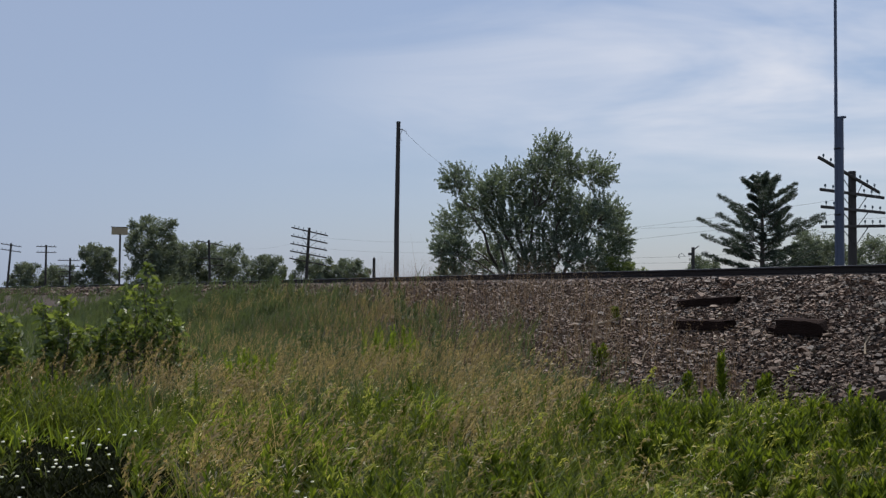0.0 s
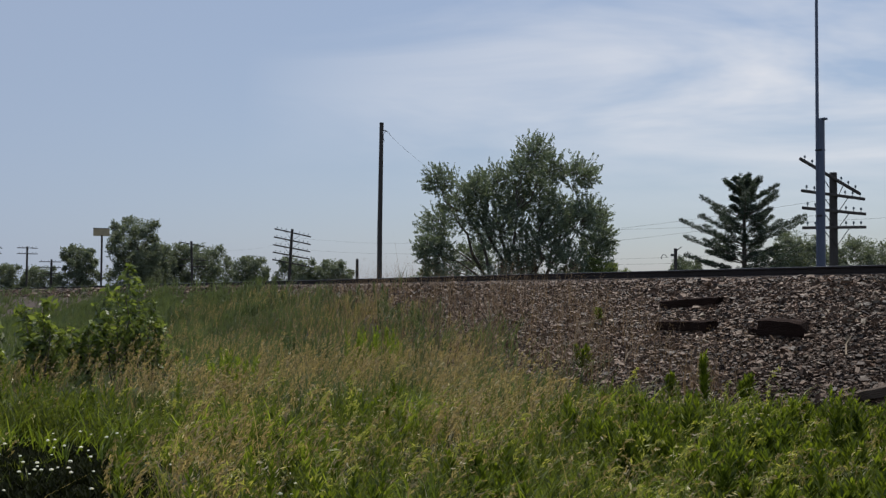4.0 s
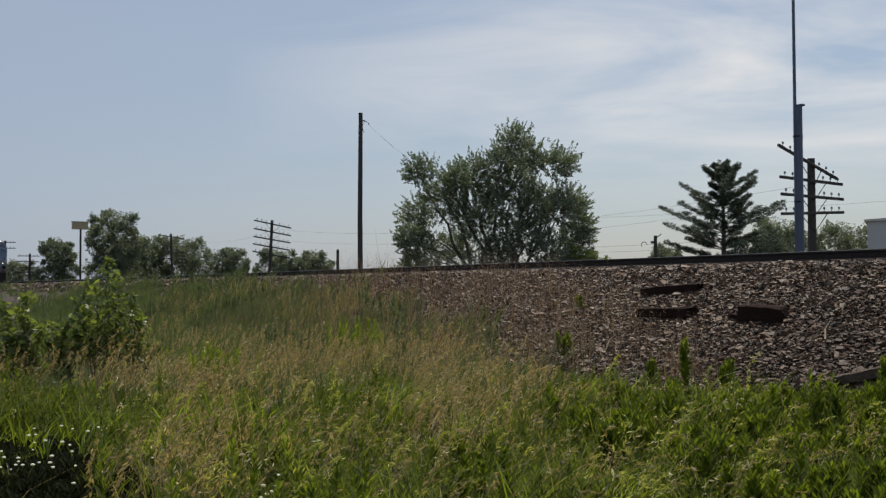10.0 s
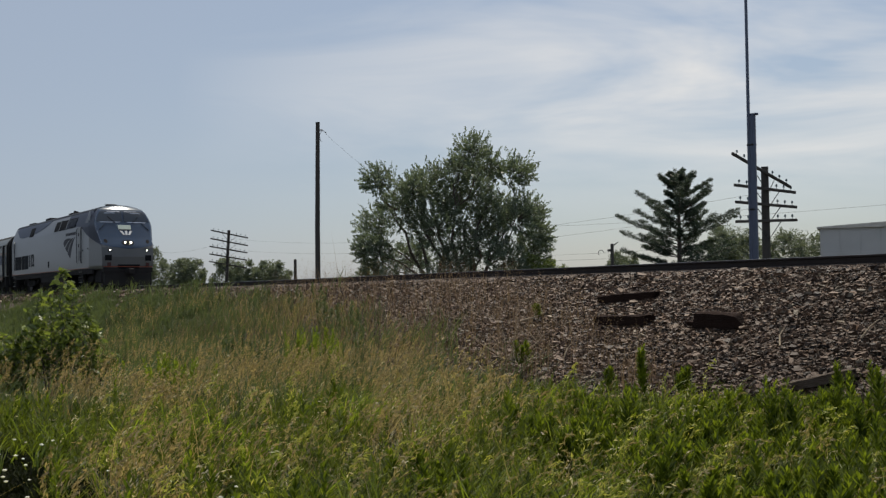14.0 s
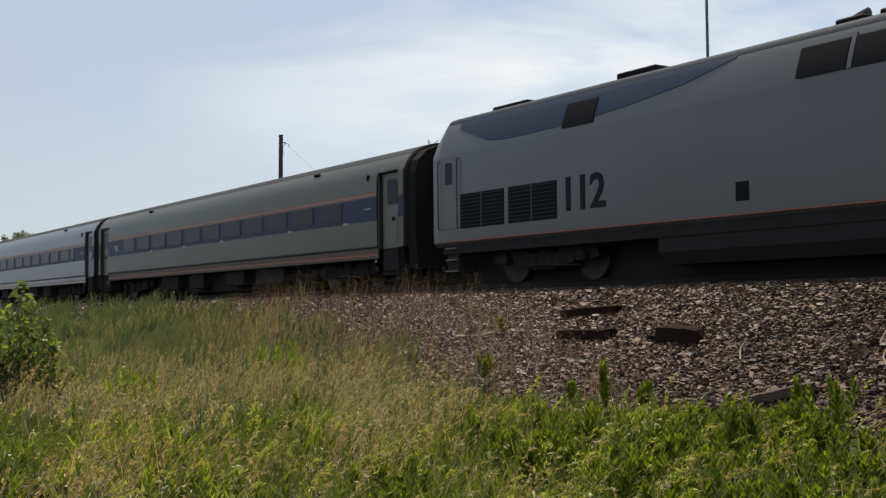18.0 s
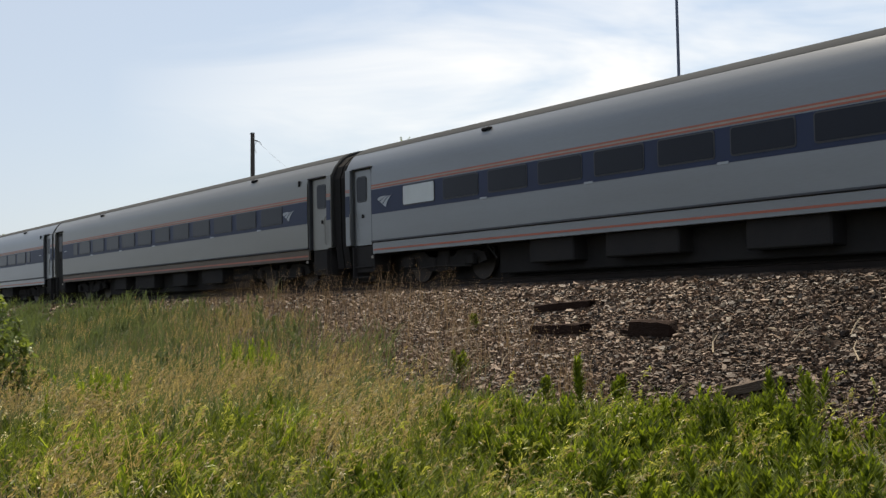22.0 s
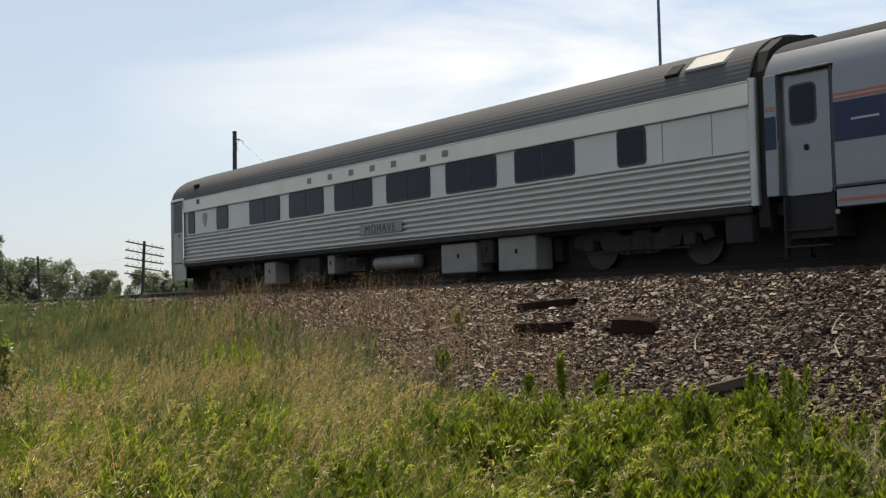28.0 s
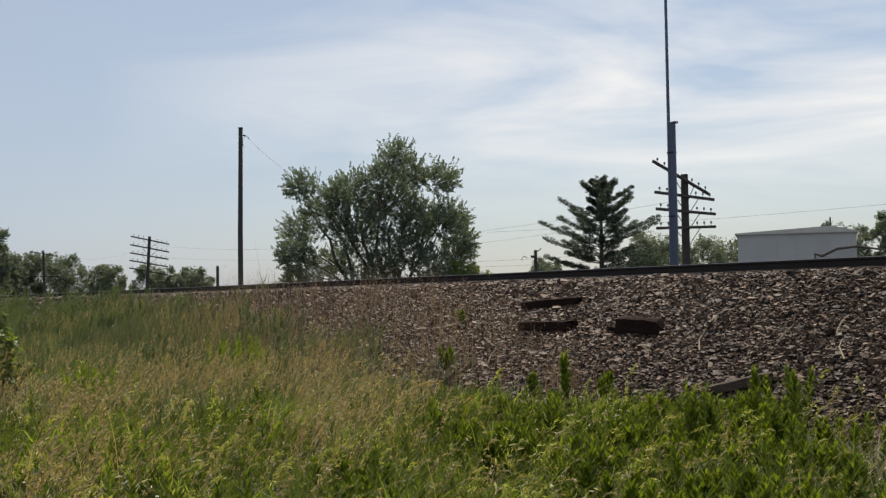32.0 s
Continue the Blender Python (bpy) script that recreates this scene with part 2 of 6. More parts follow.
def newtube(points, radii, seg=8):
    return tube(bmesh.new(), points, radii, seg)


def prism(bm, outline, axis, a, b):
    """Extrudes a closed outline of (u, v) from a to b along axis x, y or z."""
    def at(u, v, w):
        return {"x": (w, u, v), "y": (u, w, v), "z": (u, v, w)}[axis]
    lo = [bm.verts.new(at(u, v, a)) for u, v in outline]
    hi = [bm.verts.new(at(u, v, b)) for u, v in outline]
    n = len(outline)
    for i in range(n):
        bm.faces.new((lo[i], lo[(i + 1) % n], hi[(i + 1) % n], hi[i]))
    bm.faces.new(lo[::-1])
    bm.faces.new(hi)
    return bm


def newprism(outline, axis, a, b):
    return prism(bmesh.new(), outline, axis, a, b)


def mesh_of(name, verts, faces):
    me = bpy.data.meshes.new(name)
    me.from_pydata(np.asarray(verts, float).tolist(), [], np.asarray(faces).tolist())
    me.update()
    return me


rng = np.random.default_rng(7)

# ---- ground, ballast and track ----
YC, ZR, NEAR = 17.53, 2.18, 15.97        # track centre, rail top, side of the cars


def ground_z(x, y):
    """The height of the ground: a flat verge, the bank up to the track, and the land behind."""
    x, y = np.asarray(x, float), np.asarray(y, float)
    bank = np.interp(y, [-60, 4, 9.6, 10.6, 15.0, 15.7, 19.4, 20.1, 24.0, 60, 400], [0.0, 0.0, 0.02, 0.12, 1.93, 2.0, 2.0, 1.93, 0.5, 0.2, 0.0])
    lump = 0.06 * np.sin(x * 0.9 + 1.3 * np.sin(y * 0.7)) * np.sin(y * 0.8 + 0.4 * x) * np.clip((12 - y) / 4, 0, 1)
    return bank + lump


xs = np.unique(np.concatenate([np.linspace(-2500, -700, 14), np.linspace(-700, -130, 40), np.linspace(-130, -40, 60), np.linspace(-40, 10, 100), np.linspace(10, 200, 30), np.linspace(200, 2500, 14)]))
ys = np.unique(np.concatenate([np.linspace(-1500, -20, 16), np.linspace(-20, 9, 50), np.linspace(9, 25, 60), np.linspace(25, 80, 20), np.linspace(80, 2500, 18)]))
gx, gy = np.meshgrid(xs, ys)
gv = np.stack([gx, gy, ground_z(gx, gy) - 0.05 * ((gy > 10.6) & (gy < 24))], -1).reshape(-1, 3)
nx = len(xs)
gi = np.arange(len(ys) - 1)[:, None] * nx + np.arange(nx - 1)[None]
gf = np.stack([gi, gi + 1, gi + nx + 1, gi + nx], -1).reshape(-1, 4)
ground = part("ground", mesh_of("ground", gv, gf), M["soil"])
tagged(ground, "dry brown soil under grass and weeds", "ground", kind="structure")

bx = np.concatenate([np.linspace(-700, -130, 60), np.linspace(-128, -40, 90), np.linspace(-39.7, 6, 150), np.linspace(8, 200, 40)])
by = np.linspace(10.7, 24.0, 46)
qx, qy = np.meshgrid(bx, by)
bumpy = 0.05 * np.sin(qx * 2.1 + np.sin(qy * 3)) * np.sin(qy * 2.7 + qx * 0.6) * ((qy < 15.2) & (qx > -60))
bv = np.stack([qx, qy, ground_z(qx, qy) + bumpy * 0.2 - 0.012], -1).reshape(-1, 3)
nb = len(bx)
bi = np.arange(len(by) - 1)[:, None] * nb + np.arange(nb - 1)[None]
bf = np.stack([bi, bi + 1, bi + nb + 1, bi + nb], -1).reshape(-1, 4)
ballast = part("ballast", mesh_of("ballast", bv, bf), M["gravel"])
tagged(ballast, "brownish grey crushed stone ballast bank under the track", "ballast", kind="structure")

# crushed stones on the bank
cube = np.array([[-1, -1, -1], [1, -1, -1], [1, 1, -1], [-1, 1, -1], [-1, -1, 1], [1, -1, 1], [1, 1, 1], [-1, 1, 1]], float)
cube_f = np.array([[0, 3, 2, 1], [4, 5, 6, 7], [0, 1, 5, 4], [1, 2, 6, 5], [2, 3, 7, 6], [3, 0, 4, 7]])


def stones(n, x0, x1, y0, y1, size, seed):
    g = np.random.default_rng(seed)
    px, py = g.uniform(x0, x1, n), g.uniform(y0, y1, n)
    s = size * np.clip(g.lognormal(0, 0.33, n), 0.5, 1.7)
    v = cube[None] * (1 + g.uniform(-0.45, 0.3, (n, 8, 3)))
    v = v * (s[:, None] * g.uniform(0.55, 1.25, (n, 3)) * np.array([1.15, 1, 0.62]))[:, None]
    a, b = g.uniform(0, 6.28, n), g.uniform(-0.75, 0.75, n)
    ca, sa, cb, sb = np.cos(a), np.sin(a), np.cos(b), np.sin(b)
    x, y, z = v[..., 0], v[..., 1], v[..., 2]
    y, z = y * cb[:, None] - z * sb[:, None], y * sb[:, None] + z * cb[:, None]
    x, y = x * ca[:, None] - y * sa[:, None], x * sa[:, None] + y * ca[:, None]
    pz = ground_z(px, py) + s * 0.25
    v = np.stack([x + px[:, None], y + py[:, None], z + pz[:, None]], -1).reshape(-1, 3)
    f = (cube_f[None] + 8 * np.arange(n)[:, None, None]).reshape(-1, 4)
    return v, f


for n, x0, x1, y0, y1, size, seed in ((68000, -25, -5, 10.6, 15.75, 0.0198, 1), (15000, -45, -24.8, 12.6, 15.75, 0.026, 2), (6000, -130, -45, 13.9, 15.8, 0.05, 3), (2600, -19, -4, 10.4, 15.6, 0.034, 4)):
    v, f = stones(n, x0, x1, y0, y1, size, seed)
    # more of the stones take the darker brown as x grows
    darker = np.random.default_rng(seed + 40).random(n) < np.clip((v.reshape(n, 8, 3)[:, 0, 0] + 14.0) / 4.0, 0, 0.9)
    for chosen, name in ((~darker, "stone"), (darker, "dark_stone")):
        if chosen.any():
            some = v.reshape(n, 8, 3)[chosen].reshape(-1, 3)
            st = part("ballast_stones", mesh_of("ballast_stones", some, f[:6 * int(chosen.sum())]), M[name], ballast)
            st["kind"] = "stuff"

# rails, ties, plates
RAIL = [(-0.069, 0.0), (0.069, 0.0), (0.069, 0.012), (0.012, 0.03), (0.010, 0.125), (0.035, 0.14), (0.035, 0.168), (-0.035, 0.168), (-0.035, 0.14), (-0.010, 0.125), (-0.012, 0.03), (-0.069, 0.012)]
HEAD = [(-0.034, 0.169), (0.034, 0.169), (0.028, 0.176), (-0.028, 0.176)]
track = thing("railway_track", "single railway track of rusty steel rails on wooden ties", "railway track", (0, YC, ZR - 0.116), kind="structure")
for off in (-0.753, 0.753):
    r = part("rail", newprism([(u + off, v) for u, v in RAIL], "x", -700, 200), M["steel"], track)
    part("rail_head", newprism([(u + off, v) for u, v in HEAD], "x", -700, 200), M["railtop"], r, "worn bright running surface")
tie_me = finish(newbox((0, 0, -0.075), (0.23, 2.6, 0.17), 0.012), "tie")
for i in range(150):
    tb = part("tie", tie_me, M["tie"], track)
    tb.matrix_basis = pose(-84 + i * 0.54 + rng.uniform(-0.03, 0.03), rng.uniform(-0.05, 0.05), -0.012, 0, 0, rng.uniform(-1.2, 1.2))
far_ties = bmesh.new()
for i in range(400):
    box(far_ties, (-84.5 - i * 0.54, 0, -0.087), (0.23, 2.6, 0.17))
part("far_ties", far_ties, M["tie"], track)["kind"] = "stuff"

# ---- poles, mast, shed and trees behind the track ----


def leaves(name, centres, radii, n, size, seed, flat=1.0, droop=0.0, thin=0.42):
    """n small leaf blades scattered through clumps at centres."""
    g = np.random.default_rng(seed)
    centres, radii = np.asarray(centres, float), np.asarray(radii, float)
    w = radii ** 2 / (radii ** 2).sum()
    k = g.choice(len(centres), n, p=w)
    d = g.normal(size=(n, 3))
    d /= np.linalg.norm(d, axis=1)[:, None]
    r = radii[k] * g.uniform(0.25, 1.0, n) ** 0.5
    p = centres[k] + d * r[:, None] * np.array([1, 1, flat])
    a = g.normal(size=(n, 3)) * np.array([1, 1, 0.7]) + d * 0.6 - np.array([0, 0, droop])
    a /= np.linalg.norm(a, axis=1)[:, None]
    b = np.cross(a, g.normal(size=(n, 3)))
    b /= np.linalg.norm(b, axis=1)[:, None]
    s = size * g.uniform(0.6, 1.4, n)[:, None]
    v = np.stack([p - a * s, p + b * s * thin, p + a * s, p - b * s * thin], 1).reshape(-1, 3)
    f = (np.arange(4)[None] + 4 * np.arange(n)[:, None])
    return mesh_of(name, v, f)


def limb(bm, start, end, r0, r1, g, wob=0.12, steps=5):
    a, b = Vector(start), Vector(end)
    ln = (b - a).length
    pts = []
    for i in range(steps + 1):
        t = i / steps
        p = a.lerp(b, t)
        if 0 < i < steps:
            p += Vector(g.normal(0, wob * ln * 0.25, 3))
        pts.append(p)
    tube(bm, pts, [r0 + (r1 - r0) * i / steps for i in range(steps + 1)], 7)
    return pts


def broad_tree(label, at, height, width, leafmat, n, size, seed, stems=1, low=0.12, lobes=26, group=""):
    """A leafy tree: forked stems, limbs out to the lobes of an uneven crown, twigs, leaf clumps with gaps."""
    g = np.random.default_rng(seed)
    tree = thing("tree", label, "tree", at, group)
    wood = bmesh.new()
    cs, rs = [], []
    tops = []
    for s in range(stems):
        a = 2 * math.pi * (s + g.uniform(0, 0.6)) / stems
        sp = width * (g.uniform(0.12, 0.3) if stems > 1 else 0.02)
        top = (math.cos(a) * sp, math.sin(a) * sp, height * g.uniform(0.66, 0.85))
        tops.append(limb(wood, (math.cos(a) * 0.9 * (stems > 1), math.sin(a) * 0.9 * (stems > 1), -0.4), top, max(0.10, width * 0.012), 0.05, g, 0.2, 7))
    for i in range(lobes):
        t = (i + 0.5) / lobes
        h = height * (low + (0.93 - low) * t ** 0.9)
        rad = width * 0.5 * math.sqrt(max(0.05, 1 - ((h / height - 0.52) / 0.52) ** 2))
        a = i * 2.39996 + g.uniform(-0.3, 0.3)
        reach = rad * g.uniform(0.55, 0.92)
        c = Vector((math.cos(a) * reach, math.sin(a) * reach, h))
        fat = width * g.uniform(0.11, 0.17)
        stem = min(tops, key=lambda p: (p[-1] - c).length)
        root = stem[min(len(stem) - 1, max(1, int(len(stem) * (h / height) * 0.7)))]
        limb(wood, root, c, 0.03 + width * 0.002, 0.012, g, 0.2, 4)
        cs.append(c)
        rs.append(fat)
        cs.append(Vector((c.x * 0.4, c.y * 0.4, h)))
        rs.append(fat * 1.1)
        # shoots that lean out and up, leafy to their tips
        for k in range(9):
            dd = Vector(g.normal(size=3)).normalized()
            away = Vector((c.x, c.y, 0)) / (width * 0.5)
            dd = (dd * 0.75 + away * 0.45 + Vector((0, 0, 0.55))).normalized()
            ln = fat * g.uniform(0.75, 1.35)
            q = c + dd * ln
            tube(wood, [c, q], [0.014, 0.004], 4)
            for u, k2 in ((0.45, 0.36), (0.72, 0.27), (0.93, 0.17)):
                cs.append(c + dd * ln * u + Vector(g.normal(0, 0.06 * fat, 3)))
                rs.append(fat * k2 * g.uniform(0.8, 1.2))
    part("trunk", wood, M["bark"], tree, smooth=True)
    part("crown", leaves("crown", cs, rs, n, size, seed + 1, 1.05, 0.0, 0.34), leafmat, tree)["kind"] = "stuff"
    return tree


def pine(label, at, height, width, seed):
    """An open white pine: whorls of boughs that sweep up at their tips, tufted with needles, with gaps between."""
    g = np.random.default_rng(seed)
    tree = thing("pine_tree", label, "tree", at)
    wood = bmesh.new()
    tube(wood, [(0, 0, -0.5), (0.05, 0, height * 0.5), (0, 0.05, height * 0.97)], [0.2, 0.12, 0.03], 8)
    cs, rs = [], []
    for i in range(14):
        t = i / 13
        for k in range(6):
            a = k * 1.05 + i * 0.85 + g.uniform(-0.4, 0.4)
            z = height * (0.07 + 0.85 * t) + g.uniform(-0.2, 0.2)
            ln = width * 0.5 * np.interp(t, [0, 0.2, 0.35, 0.6, 0.8, 0.92, 1], [1.0, 1.06, 0.98, 0.86, 0.62, 0.40, 0.2]) * g.choice([g.uniform(0.3, 0.7), g.uniform(0.75, 1.15)])
            rise = 0.04 + 0.55 * t + g.uniform(-0.05, 0.14)
            sweep = [Vector((math.cos(a) * ln * u, math.sin(a) * ln * u, z + ln * (rise * u - 0.16 * u * (1 - u)))) for u in np.linspace(0, 1, 6)]
            tube(wood, sweep, [0.042, 0.036, 0.028, 0.02, 0.014, 0.006], 6)
            aside = Vector((-math.sin(a), math.cos(a), 0))
            for j in range(11):
                u = 0.3 + 0.7 * j / 10
                p = sweep[int(u * 4.999)].lerp(sweep[min(5, int(u * 4.999) + 1)], u * 5 - int(u * 4.999))
                for s2 in (-1, 0, 1):
                    cs.append(p + aside * s2 * g.uniform(0.05, 0.2) * ln * (1.2 - u) + Vector((0, 0, 0.04 + g.uniform(0, 0.12))))
                    rs.append(0.12 + 0.13 * g.random() ** 2)
    for k in range(7):
        cs.append(Vector((g.normal(0, 0.08), g.normal(0, 0.08), height * (0.93 + 0.012 * k))))
        rs.append(0.14)
    part("trunk", wood, M["bark"], tree, smooth=True)
    part("needles", leaves("needles", cs, rs, 72000, 0.11, seed + 1, 0.6, -0.35, 0.13), M["needle"], tree)["kind"] = "stuff"
    return tree


def willow(label, at, lobes, seed):
    """A many-stemmed willow: limbs to each lobe of the crown, and everywhere leafy shoots that point out and up."""
    g = np.random.default_rng(seed)
    tree = thing("tree", label, "tree", at)
    wood = bmesh.new()
    stems = []
    for k in range(9):
        u = -4.4 + 1.1 * k + g.uniform(-0.3, 0.3)
        d = g.uniform(-1.6, 1.6)
        foot = (0.54 * u * 0.16, 0.84 * u * 0.16, -0.4)
        stems.append(limb(wood, foot, (0.54 * u - 0.84 * d, 0.84 * u + 0.54 * d, g.uniform(6.0, 9.0)), 0.16, 0.05, g, 0.16, 7))
    bases, ways, lens = [], [], []
    for u, h, fat in lobes:
        d = g.uniform(-2.3, 2.3)
        u, h, fat = u * 0.88, h * 0.96, fat * 0.74
        c = Vector((0.54 * u - 0.84 * d, 0.84 * u + 0.54 * d, h))
        stem = min(stems, key=lambda q: (q[-1] - c).length)
        limb(wood, stem[min(7, max(1, int(h / 1.5)))], c, 0.06, 0.02, g, 0.2, 4)
        for k in range(int(52 * fat ** 2) + 50):
            out = Vector(g.normal(size=3)).normalized()
            b = c + out * fat * 0.86 * g.random() ** 0.4
            w = (out * 0.55 + Vector((c.x, c.y, 0)) * 0.06 + Vector((0, 0, 0.45)) + Vector(g.normal(size=3)) * 0.28).normalized()
            bases.append(b), ways.append(w), lens.append(g.uniform(0.4, 0.95))
            if k % 3 == 0:
                limb(wood, c.lerp(b, 0.35), b + w * 0.3, 0.022, 0.007, g, 0.12, 2)
    part("trunk", wood, M["bark"], tree, smooth=True)
    base, way, ln = np.array(bases), np.array(ways), np.array(lens)
    n, each = len(base), 25
    t = np.linspace(0.0, 1.0, each)[None] + g.uniform(-0.05, 0.05, (n, each))
    p = base[:, None] + way[:, None] * (t * ln[:, None])[..., None] + g.normal(0, 1, (n, each, 3)) * (0.075 * (1.25 - t))[..., None]
    p = p.reshape(-1, 3)
    m = len(p)
    ax = np.repeat(way, each, 0) * 0.9 + g.normal(size=(m, 3)) * 0.55
    ax /= np.linalg.norm(ax, axis=1)[:, None]
    b = np.cross(ax, g.normal(size=(m, 3)))
    b /= np.linalg.norm(b, axis=1)[:, None]
    sz = 0.094 * g.uniform(0.6, 1.35, m)[:, None]
    v = np.stack([p - ax * sz, p + b * sz * 0.36, p + ax * sz, p - b * sz * 0.36], 1).reshape(-1, 3)
    part("crown", mesh_of("crown", v, np.arange(4)[None] + 4 * np.arange(m)[:, None]), M["leaf"], tree)["kind"] = "stuff"
    return tree


# sideways, height and radius of the willow's crown lobes
WILLOW = [(-5.52, 8.84, 1.47), (-5.89, 6.08, 1.77), (-5.52, 3.87, 1.84), (-3.75, 7.19, 2.28), (-1.66, 9.03, 1.77), (-1.29, 5.9, 2.76), (1.29, 10.76, 1.55), (1.47, 8.47, 2.36), (1.84, 4.98, 2.43), (4.5, 9.4, 1.8), (4.42, 6.27, 2.21), (5.7, 6.93, 1.32), (5.81, 4.24, 1.77), (-3.13, 3.87, 1.91), (0.0, 3.32, 2.02), (3.68, 3.51, 1.91), (-0.37, 7.92, 1.84), (2.94, 7.0, 2.02), (-2.94, 8.47, 1.47), (0.37, 9.95, 1.4), (6.26, 5.35, 1.1), (-6.44, 4.61, 1.1), (2.58, 9.95, 1.4), (-4.6, 2.0, 1.7), (-1.6, 1.8, 1.8), (1.5, 1.7, 1.8), (4.5, 2.0, 1.7), (6.2, 2.7, 1.3), (-6.3, 2.6, 1.3)]
willow("large spreading grey-green willow with several stems, behind the track", (-63.15, 40.35, 0.35), WILLOW, 11)
broad_tree("low yellow-green bush beside the foot of the willow", (-59.2, 44.6, 0.35), 3.7, 3.4, M["young"], 5000, 0.11, 61, 3, 0.04, 16)
pine("dark green white pine with level boughs and open gaps", (-49.3, 46.9, 0.25), 8.5, 7.7, 5)
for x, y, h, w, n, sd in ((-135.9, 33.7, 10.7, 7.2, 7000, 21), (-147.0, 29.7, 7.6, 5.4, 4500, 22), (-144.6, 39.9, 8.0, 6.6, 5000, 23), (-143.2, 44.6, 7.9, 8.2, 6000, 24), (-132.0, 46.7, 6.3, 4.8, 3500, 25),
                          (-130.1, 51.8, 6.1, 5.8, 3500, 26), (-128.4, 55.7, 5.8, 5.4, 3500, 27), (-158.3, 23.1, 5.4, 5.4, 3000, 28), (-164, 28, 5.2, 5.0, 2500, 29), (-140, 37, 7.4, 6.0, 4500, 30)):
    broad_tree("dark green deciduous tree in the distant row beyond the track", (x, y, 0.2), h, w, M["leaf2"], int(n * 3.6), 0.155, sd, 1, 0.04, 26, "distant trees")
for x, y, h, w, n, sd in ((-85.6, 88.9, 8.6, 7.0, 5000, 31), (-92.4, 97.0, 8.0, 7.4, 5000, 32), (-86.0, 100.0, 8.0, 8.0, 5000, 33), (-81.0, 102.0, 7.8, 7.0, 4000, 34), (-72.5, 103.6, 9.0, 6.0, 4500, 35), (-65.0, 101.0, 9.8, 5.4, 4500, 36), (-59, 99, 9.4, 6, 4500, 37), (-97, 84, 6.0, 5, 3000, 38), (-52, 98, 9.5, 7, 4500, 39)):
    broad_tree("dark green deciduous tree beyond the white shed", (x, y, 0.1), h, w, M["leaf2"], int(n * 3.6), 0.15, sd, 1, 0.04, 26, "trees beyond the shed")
hedge = np.random.default_rng(3)
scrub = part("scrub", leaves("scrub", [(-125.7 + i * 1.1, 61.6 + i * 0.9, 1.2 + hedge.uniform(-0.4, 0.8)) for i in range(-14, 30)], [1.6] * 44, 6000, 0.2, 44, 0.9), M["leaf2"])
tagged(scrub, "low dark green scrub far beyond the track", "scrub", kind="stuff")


def wires(name, label, runs, r=0.012):
    for a, b, sag in runs:
        bm = bmesh.new()
        a, b = Vector(a), Vector(b)
        tube(bm, [a.lerp(b, i / 12) - Vector((0, 0, sag * 4 * (i / 12) * (1 - i / 12))) for i in range(13)], r, 5)
        tagged(part(name, bm, M["wire"]), label, "wire", label.split(" from")[0])


pole = thing("utility_pole", "tall bare weathered wooden utility pole", "pole", (-55.82, 26.98, 0.3))
part("shaft", newtube([(0, 0, -0.8), (-0.03, 0, 5), (0.04, 0.02, 10.68)], [0.15, 0.132, 0.108], 12), M["pole"], pole, smooth=True)
part("cap", newtube([(0.04, 0.02, 10.66), (0.04, 0.02, 10.72)], [0.13, 0.11], 12), M["iron"], pole)
part("bracket", newbox((0.1, 0.16, 10.3), (0.05, 0.22, 0.06), 0.01), M["iron"], pole)
loop = [(0.12 + 0.1 * math.sin(a), 0.3 + 0.16 * math.sin(a), 9.95 + 0.32 * math.cos(a)) for a in np.linspace(-2.6, 1.2, 12)]
part("wire_loop", newtube(loop, 0.014, 5), M["wire"], pole)
wires("span_wire", "thin drooping wire from the utility pole to the willow", [((-55.7, 27.2, 10.6), (-60.8, 34.2, 8.6), 0.25)], 0.005)

mast = thing("signal_mast", "tall thin blue-grey tubular mast with a thick lower post", "mast", (-22.52, 24.13, 0.5))
part("thin_pole", newtube([(0, 0, -0.3), (0, 0, 7), (0.0, 0.0, 13.5)], [0.06, 0.045, 0.035], 10), M["mast"], mast, smooth=True)
part("thick_post", newtube([(0.075, 0.07, -0.3), (0.075, 0.07, 6.02)], [0.098, 0.092], 14), M["mast"], mast, smooth=True)
part("cap", newbox((0.10, 0.10, 6.05), (0.24, 0.14, 0.06), 0.012), M["mast"], mast)
for z in (1.5, 3.4, 5.2):
    part("clamp", newbox((0.05, 0.05, z), (0.2, 0.2, 0.05), 0.01), M["iron"], mast)


def insulator(bm, p, s=1.0, down=False):
    k = -1 if down else 1
    x, y, z = p
    tube(bm, [(x, y, z), (x, y, z + k * 0.08 * s), (x, y, z + k * 0.085 * s), (x, y, z + k * 0.17 * s), (x, y, z + k * 0.19 * s)], [0.012 * s, 0.012 * s, 0.045 * s, 0.04 * s, 0.015 * s], 7)


